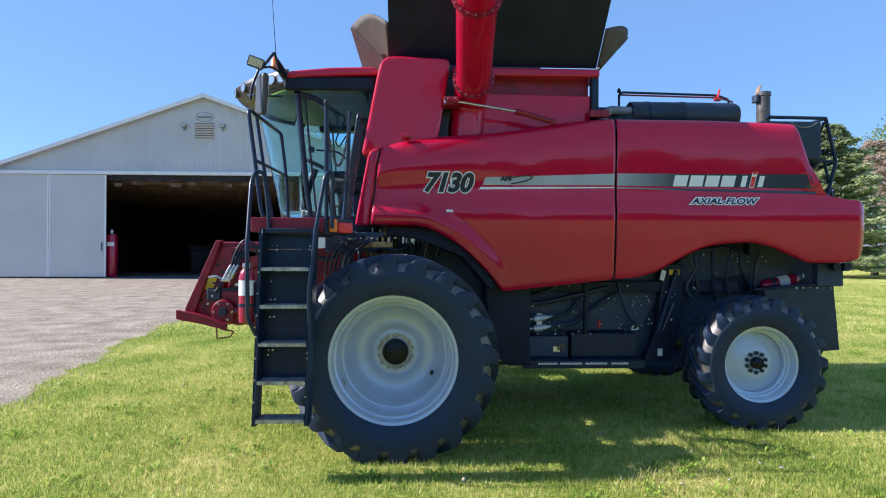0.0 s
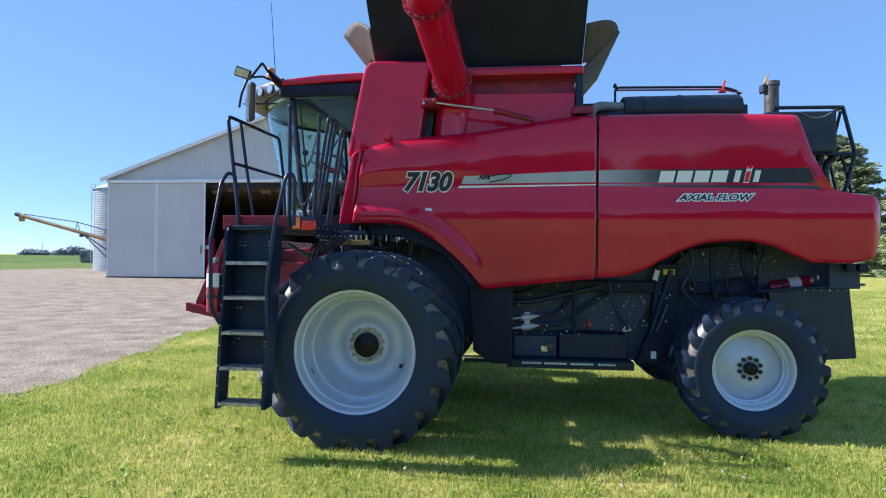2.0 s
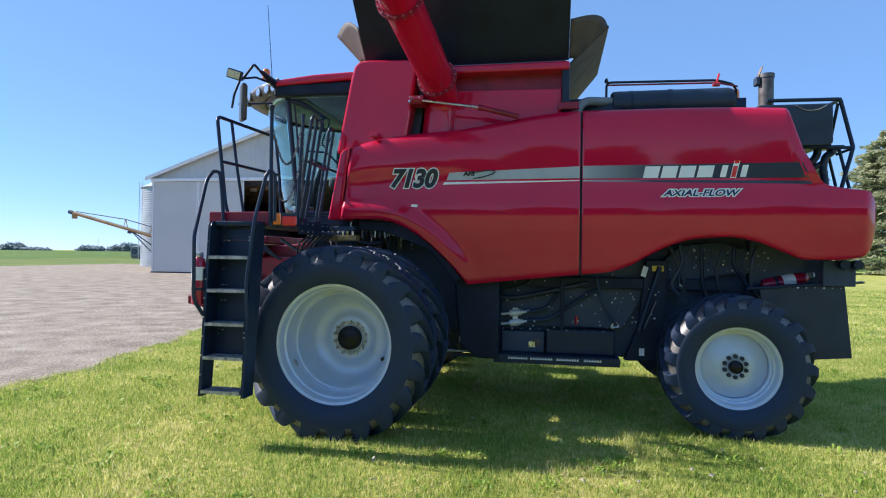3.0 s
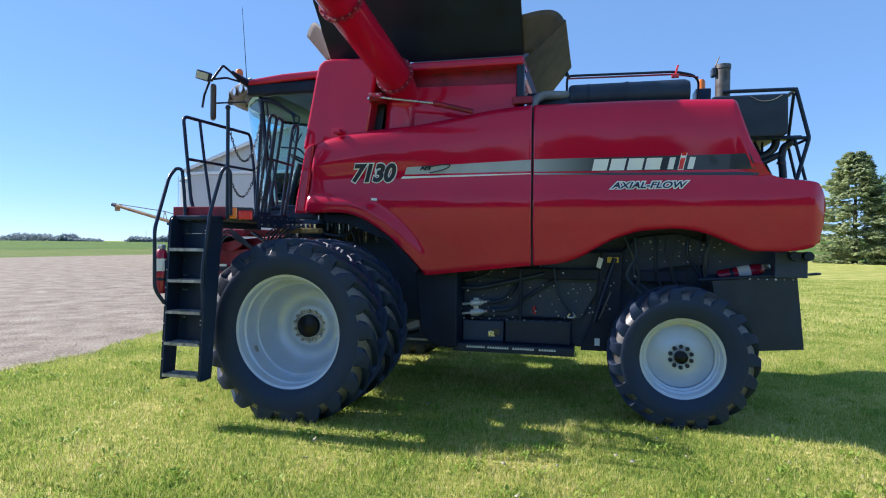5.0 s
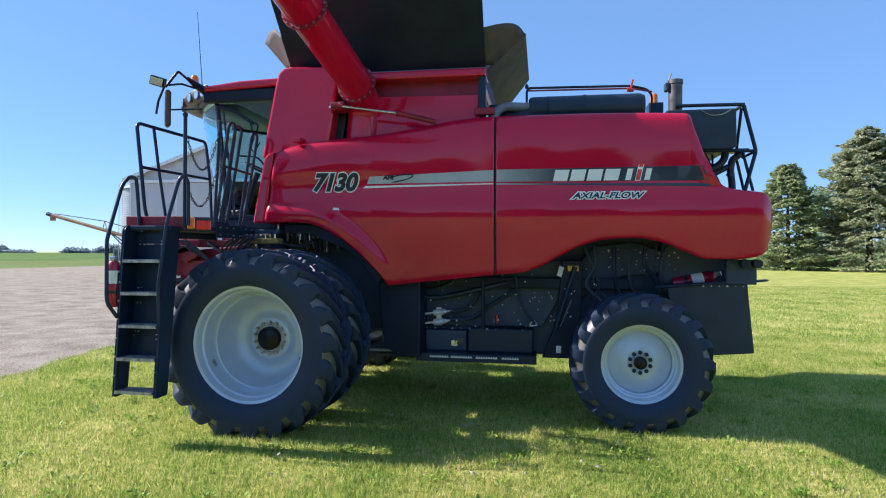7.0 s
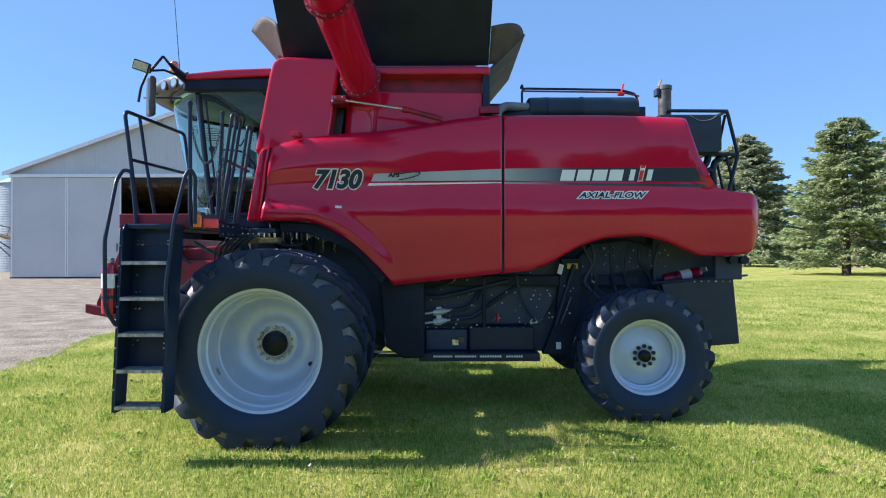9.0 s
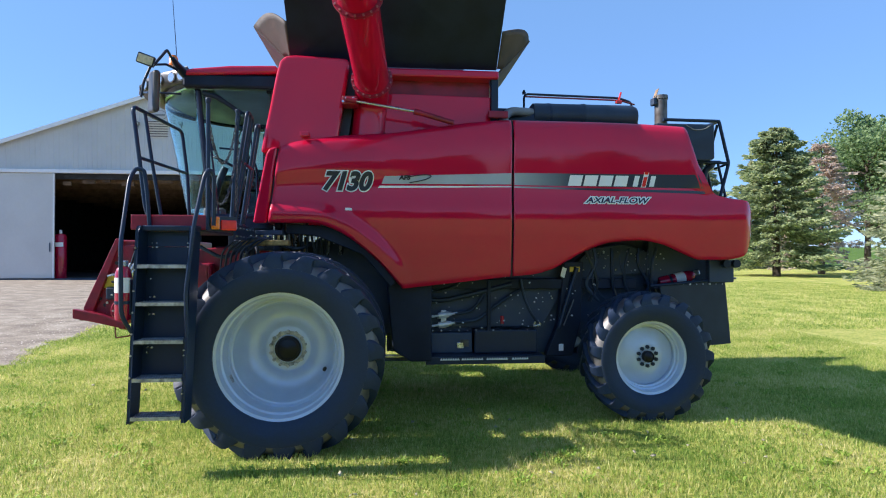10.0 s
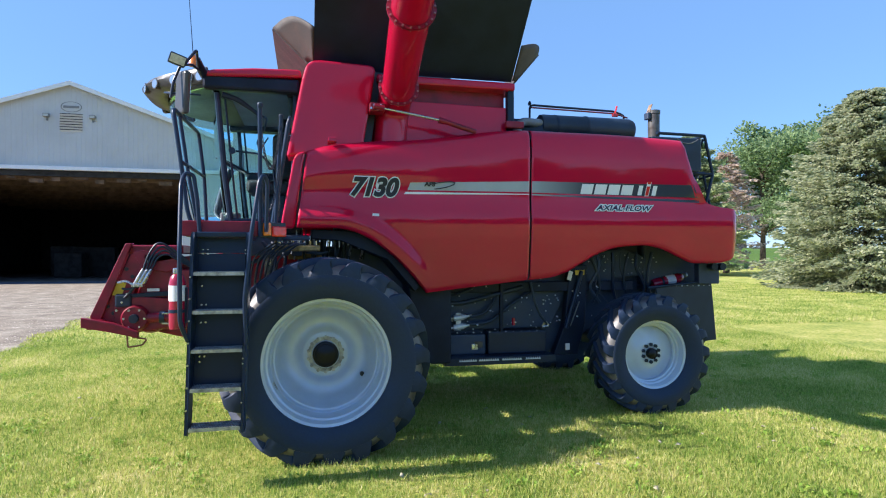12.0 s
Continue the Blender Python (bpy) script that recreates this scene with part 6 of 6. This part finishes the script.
part("shell", LA([(0.02, 0.0), (0.36, 0.0), (0.38, 0.05), (0.38, 2.84), (0.3, 3.0), (0.08, 3.06), (0.02, 3.06)], (-21.53, 41.6, GZ + 0.05), 28, "z"), EXT_RED, tank)
part("sign", B(-21.66, -21.16, 41.19, 41.205, 2.24, 2.52), WHITE, tank)
part("valve", LA([(0.09, 0), (0.09, 0.25), (0.04, 0.3)], (-21.53, 41.6, 3.09), 12, "z"), WHITE, tank)
srng = random.Random(5)
for k in range(12):
    x, y = srng.uniform(-20, -9.5), srng.uniform(50, 70)
    s_ = srng.uniform(0.6, 1.8)
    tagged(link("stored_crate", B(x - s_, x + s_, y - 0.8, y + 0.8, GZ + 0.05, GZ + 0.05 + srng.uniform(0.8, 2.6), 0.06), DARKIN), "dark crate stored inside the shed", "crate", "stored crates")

# ---------------------------------------------------------------- grain bin and conveyor
BIN = material("galvanised_corrugated_bin", (0.46, 0.50, 0.53), 0.5, metal=0.35, vary=0.1, scale=0.6, fine=5)
bc = (-40.75, 60.0, GZ)
grain_bin = tagged(empty("grain_bin", bc), "round galvanised grain bin behind the shed", "grain bin")
prof = [(3.25 + (0.014 if k % 2 else 0.0), 0.12 * k) for k in range(73)]
part("bin_wall", LA([(0.05, 0.0)] + prof + [(3.2, 8.66)], bc, 64, "z"), BIN, grain_bin, smooth=0)
part("bin_roof", LA([(3.4, 8.62), (3.4, 8.68), (0.5, 10.2), (0.5, 10.4), (0.02, 10.4)], bc, 64, "z"), BIN, grain_bin)
for s in (-0.2, 0.2):
    part("ladder_rail", T([(bc[0] - 2.2 + s, bc[1] - 2.55, 0.5), (bc[0] - 2.2 + s, bc[1] - 2.55, 9.2)], 0.03, n=6), BIN, grain_bin)
for k in range(26):
    part("rung", T([(bc[0] - 2.4, bc[1] - 2.55, 0.8 + 0.32 * k), (bc[0] - 2.0, bc[1] - 2.55, 0.8 + 0.32 * k)], 0.016, n=6), BIN, grain_bin)
TAN = material("weathered_orange_auger", (0.42, 0.25, 0.10), 0.5, vary=0.15, scale=1)
conv = tagged(empty("portable_grain_auger", (-34, 52, GZ)), "long portable tan grain auger on wheels beside the shed", "grain auger")
tipp, foot = Vector((-46.6, 52, 5.52)), Vector((-29.8, 52, 1.2))
dv = (tipp - foot).normalized()
part("auger_tube", T([foot, tipp], 0.17, n=14), TAN, conv)
part("head_cap", T([tipp - dv * 0.1, tipp + dv * 0.35], 0.2, n=14), CHASSIS, conv)
part("spout", B(tipp.x + 0.1, tipp.x + 0.5, 51.8, 52.2, tipp.z - 0.62, tipp.z - 0.1, 0.06), TAN, conv)
tops = [foot + dv * d + Vector((0, 0, 0.9)) for d in (5, 8, 11)]
part("truss_cable", T([foot + dv * 1.5] + tops + [tipp + Vector((0.5, 0, 0.1))], 0.05, n=6), CHASSIS, conv)
for q in tops:
    for s in (-0.25, 0.25):
        part("truss_post", T([q - Vector((s, 0, 0.9)), q], 0.035, n=6), TAN, conv)
axle = Vector((-35.6, 52, 0.6))
for s in (-1.1, 1.1):
    part("leg", T([foot + dv * 10.5, axle + Vector((0, s, 0))], 0.06, n=6), CHASSIS, conv)
    part("leg", T([foot + dv * 4.0, axle + Vector((0, s, 0))], 0.06, n=6), CHASSIS, conv)
    part("tyre", LA([(0.2, -0.1), (0.5, -0.12), (0.56, -0.06), (0.56, 0.06), (0.5, 0.12), (0.2, 0.1)], tuple(axle + Vector((0, s * 1.15, 0))), 24, closed=True), RUBBER, conv)
part("winch", B(-40.15, -39.85, 51.85, 52.15, 3.42, 3.68, 0.05), CHASSIS, conv)
fan = tagged(empty("bin_fan", (-84.4, 110.8, GZ)), "grey square ventilation fan housing on the verge", "fan")
part("housing", B(-85.35, -83.45, 110.0, 111.6, 0.5, 2.57, 0.08), GREY, fan)
part("plinth", B(-85.2, -83.6, 110.15, 111.45, GZ, 0.49, 0.02), CONCRETE, fan)
part("fan_ring", LA([(0.34, -0.06), (0.58, -0.06), (0.58, 0.06), (0.34, 0.06)], (-84.4, 109.96, 1.52), 24, closed=True), CHASSIS, fan)
part("fan_hub", LA([(0.01, -0.04), (0.14, -0.04), (0.14, 0.06)], (-84.4, 109.96, 1.52), 12), CHASSIS, fan)

# ---------------------------------------------------------------- trees
BARK = material("grey_brown_bark", (0.10, 0.075, 0.055), 0.9, vary=0.3, scale=4, fine=25, bump=0.6, bump_scale=18)


def foliage(name, dark, mid, light):
    return ramp_material(name, [(0.28, dark), (0.5, mid), (0.74, light)], 0.7, fine=4, bump=0, island=0.5, rough=0.65, through_light=0.55)


NEEDLE = foliage("spruce_needles", (0.19, 0.23, 0.13), (0.38, 0.42, 0.25), (0.58, 0.59, 0.38))
NEEDLE_DARK = foliage("dark_spruce_needles", (0.18, 0.23, 0.13), (0.36, 0.43, 0.22), (0.58, 0.62, 0.33))
NEEDLE_DRY = foliage("dry_spruce_needles", (0.40, 0.32, 0.26), (0.58, 0.48, 0.39), (0.74, 0.64, 0.54))
LEAF = foliage("broad_leaves", (0.12, 0.18, 0.085), (0.23, 0.33, 0.14), (0.36, 0.46, 0.23))


def cards(c, d, up, length, width):
    """Pointed leaf cards: centre-base c, direction d, side from up; arrays."""
    d = d / np.linalg.norm(d, axis=1, keepdims=True)
    s = np.cross(d, up)
    s = s / (np.linalg.norm(s, axis=1, keepdims=True) + 1e-9)
    n_ = len(c)
    v = np.empty((n_, 4, 3))
    L, W = length[:, None], width[:, None]
    v[:, 0], v[:, 1], v[:, 2], v[:, 3] = c, c + d * L * 0.45 + s * W, c + d * L, c + d * L * 0.45 - s * W
    return v.reshape(-1, 3), np.arange(4 * n_).reshape(-1, 4)


def spruce(loc, h, r, seed, mat, label, bare=0.03, nb=520, per=34, card=0.30, whorls=18, taper=0.66):
    rg = np.random.default_rng(seed)
    root = tagged(empty("spruce_tree", (loc[0], loc[1], GZ)), label, "spruce tree")
    bm = tube(bmesh.new(), [(loc[0], loc[1], GZ - 0.1), (loc[0], loc[1], h * 0.5), (loc[0] + 0.05, loc[1], h * 0.97)], [0.05 + h * 0.022, h * 0.013, 0.02], 10)
    part("trunk", bm, BARK, root)
    # boughs in uneven whorls, each a flat drooping plume of short twigs
    u = np.clip(np.round(rg.random(nb) * whorls) / whorls + rg.normal(size=nb) * 0.024, 0, 1)
    z = h * (bare + (0.985 - bare) * u ** 0.92)
    az = rg.random(nb) * 2 * np.pi
    lobe = 1 + 0.14 * np.sin(3 * az + seed) + 0.1 * np.sin(7 * az + 2 * seed) + 0.14 * np.sin(z * 2.3 + 2 * az)
    L = r * (1 - z / h) ** taper * (0.68 + 0.42 * rg.random(nb)) * lobe + 0.15
    L = np.minimum(L, r * (0.72 + 1.8 * z / h))
    droop = 0.06 + 0.26 * (1 - z / h) + 0.08 * rg.random(nb)
    bi = np.repeat(np.arange(nb), per)
    t = 0.15 + 0.85 * rg.random(len(bi)) ** 0.55
    dr = np.stack([np.cos(az), np.sin(az), np.zeros(nb)], 1)[bi]
    side = np.stack([-np.sin(az), np.cos(az), np.zeros(nb)], 1)[bi]
    sgn = rg.random(len(bi)) * 2 - 1
    wide = (0.10 + 0.24 * L[bi]) * np.sqrt(np.clip(1.08 - t, 0.04, 1)) * np.minimum(1, t * 2.2)
    spread = sgn * wide
    c = np.stack([np.full(len(bi), loc[0]), np.full(len(bi), loc[1]), z[bi]], 1) + dr * (L[bi] * t)[:, None] + side * spread[:, None]
    c[:, 2] += -droop[bi] * L[bi] * t ** 1.2 + 0.20 * L[bi] * t ** 3 * (droop[bi] > 0.15) - 0.35 * np.abs(spread) + (rg.random(len(bi)) - 0.6) * 0.10
    c[:, 2] = np.maximum(c[:, 2], GZ + 0.05)
    d = dr + side * (sgn * 1.0)[:, None] + np.stack([0 * t, 0 * t, (rg.random(len(bi)) - 0.68) * 0.9], 1)
    up = np.stack([(rg.random(len(bi)) - 0.5) * 2.4, (rg.random(len(bi)) - 0.5) * 2.4, 0.3 + 0.6 * rg.random(len(bi))], 1)
    v, f = cards(c, d, up, card * (0.6 + 0.8 * rg.random(len(bi))), card * 0.20 * (0.6 + 0.8 * rg.random(len(bi))))
    soup("crown", v, f, mat, root)
    return root


def broadleaf(loc, h, r, seed, label, leaves=11000, card=0.34, low=0.25):
    rg = np.random.default_rng(seed)
    pr = random.Random(seed)
    root = tagged(empty("broadleaf_tree", (loc[0], loc[1], GZ)), label, "tree")
    bm = bmesh.new()
    tube(bm, [(loc[0], loc[1], GZ - 0.1), (loc[0] + 0.1, loc[1], h * 0.3), (loc[0], loc[1] + 0.2, h * 0.6), (loc[0] + 0.2, loc[1], h * 0.9)], [0.1 + h * 0.02, h * 0.018, h * 0.012, 0.03], 10)
    tips = []
    for k in range(26):
        z0 = h * pr.uniform(low * 0.8, 0.8)
        a = pr.uniform(0, 2 * math.pi)
        reach = r * pr.uniform(0.55, 1.0) * (1.15 - abs(z0 / h - 0.5))
        e = Vector((loc[0] + reach * math.cos(a), loc[1] + reach * math.sin(a), min(h * 0.97, z0 + reach * pr.uniform(0.35, 0.9))))
        s_ = Vector((loc[0], loc[1], z0))
        m_ = s_.lerp(e, 0.5) + Vector((pr.uniform(-0.3, 0.3), pr.uniform(-0.3, 0.3), -0.2))
        tube(bm, [s_, m_, e], [h * 0.007, h * 0.005, 0.015], 6)
        tips += [e, s_.lerp(e, 0.75), m_.lerp(e, 0.3)]
    tips.append(Vector((loc[0], loc[1], h * 0.95)))
    part("trunk", bm, BARK, root)
    tp = np.array([tuple(p) for p in tips])
    ci = rg.integers(0, len(tp), leaves)
    off = rg.normal(size=(leaves, 3))
    off = off / np.linalg.norm(off, axis=1, keepdims=True) * (rg.random((leaves, 1)) ** 0.5) * (r * 0.26) * (0.6 + 0.8 * rg.random(len(tp)))[ci][:, None]
    c = tp[ci] + off * np.array([1.15, 1.15, 0.8])
    d = rg.normal(size=(leaves, 3)) + off * 0.6
    up = rg.normal(size=(leaves, 3))
    v, f = cards(c, d, up, card * (0.6 + 0.8 * rg.random(leaves)), card * 0.36 * (0.6 + 0.8 * rg.random(leaves)))
    soup("crown", v, f, LEAF, root)
    return root


spruce((28.7, 25.2), 10.8, 5.7, 3, NEEDLE, "broad blue-green spruce with branches to the ground", bare=0.01, nb=900, per=150, card=0.26, whorls=30, taper=0.60)
spruce((32.2, 45.5), 12.3, 4.9, 5, NEEDLE_DARK, "dark green spruce with a bare lower trunk", bare=0.12, nb=420, per=120, card=0.36, whorls=18, taper=0.52)
spruce((39.6, 50.0), 12.0, 4.6, 9, NEEDLE_DRY, "thin browned spruce losing its needles", bare=0.1, nb=230, per=60, card=0.34, whorls=15)
spruce((31.1, 76.0), 12.8, 4.6, 12, NEEDLE_DARK, "dark green spruce at the lawn's edge", bare=0.02, nb=380, per=90, card=0.46, taper=0.55)
spruce((39.4, 75.0), 16.8, 7.8, 14, NEEDLE, "tall grey-green spruce at the lawn's edge", bare=0.10, nb=520, per=100, card=0.50, whorls=20, taper=0.58)
spruce((47.5, 72.0), 14.0, 4.6, 15, NEEDLE, "grey-green spruce at the lawn's edge", bare=0.06, nb=300, per=80, card=0.44)
spruce((53.5, 78.0), 15.5, 2.6, 16, NEEDLE_DRY, "slender grey spruce behind the others", bare=0.05, nb=180, per=50, card=0.44)
broadleaf((59.5, 68.0), 16.5, 7.5, 21, "green broadleaf tree with open crown", 26000, 0.36)
broadleaf((68.0, 70.0), 20.0, 9.0, 22, "tall green broadleaf tree", 26000, 0.46)
broadleaf((52.0, 110.0), 13.0, 6.0, 23, "small broadleaf tree far behind the lawn", 6000, 0.5)

# distant woods, low on the horizon, air haze mixed into the leaf colour
HAZED_WOODS = foliage("haze_tinted_woods", (0.22, 0.275, 0.305), (0.26, 0.315, 0.34), (0.30, 0.35, 0.37))


def woods(x0, x1, y, top, seed, n, card):
    rg = np.random.default_rng(seed)
    u = rg.random(n)
    x = x0 + (x1 - x0) * u
    env = top * (4 * u * (1 - u)) ** 0.45 * (0.62 + 0.38 * np.abs(np.sin(u * 9 + seed) * np.sin(u * 4.3 + 2 * seed)))
    c = np.stack([x, y + 25 * rg.random(n), env * rg.random(n) ** 0.8], 1)
    v, f = cards(c, rg.normal(size=(n, 3)), rg.normal(size=(n, 3)), card * (0.6 + 0.8 * rg.random(n)), card * 0.5 * (0.6 + 0.8 * rg.random(n)))
    tagged(soup("haze_tinted_woods", v, f, HAZED_WOODS), "clump of distant trees on the horizon, air haze tinted into its colour", "woods", kind="stuff")


for k, (x0, x1, top) in enumerate(((-860, -760, 13), (-753, -730, 10.5), (-732, -690, 3.5), (-631, -600, 7.5), (-585, -538, 11.5), (-980, -870, 6))):
    woods(x0, x1, 700, top, k + 2, 1800, 2.6)
tagged(link("radio_mast", T([(-588, 690, 0), (-588, 690, 16.5)], [0.3, 0.15], n=6), GREY), "slender distant radio mast", "mast")

# unseen tree row added across the lawn behind the walk, mirrored in the paint
MIRRORED_LEAF = foliage("mirrored_tree_leaves", (0.05, 0.09, 0.025), (0.10, 0.16, 0.045), (0.18, 0.24, 0.08))


def mirrored_trees(x0, x1, y, top, seed, n, card):
    rg = np.random.default_rng(seed)
    x = x0 + (x1 - x0) * rg.random(n)
    env = top * (0.55 + 0.25 * np.sin(x * 0.31 + seed) + 0.2 * np.sin(x * 0.83 + 2 * seed))
    c = np.stack([x, y - 7 * rg.random(n), GZ + env * rg.random(n) ** 0.7], 1)
    v, f = cards(c, rg.normal(size=(n, 3)), rg.normal(size=(n, 3)), card * (0.6 + 0.8 * rg.random(n)), card * 0.5 * (0.6 + 0.8 * rg.random(n)))
    tagged(soup("mirrored_trees", v, f, MIRRORED_LEAF), "unseen row of leafy trees added across the lawn for reflections", "trees", kind="stuff")


mirrored_trees(-70, 90, -46, 9, 7, 16000, 1.3)
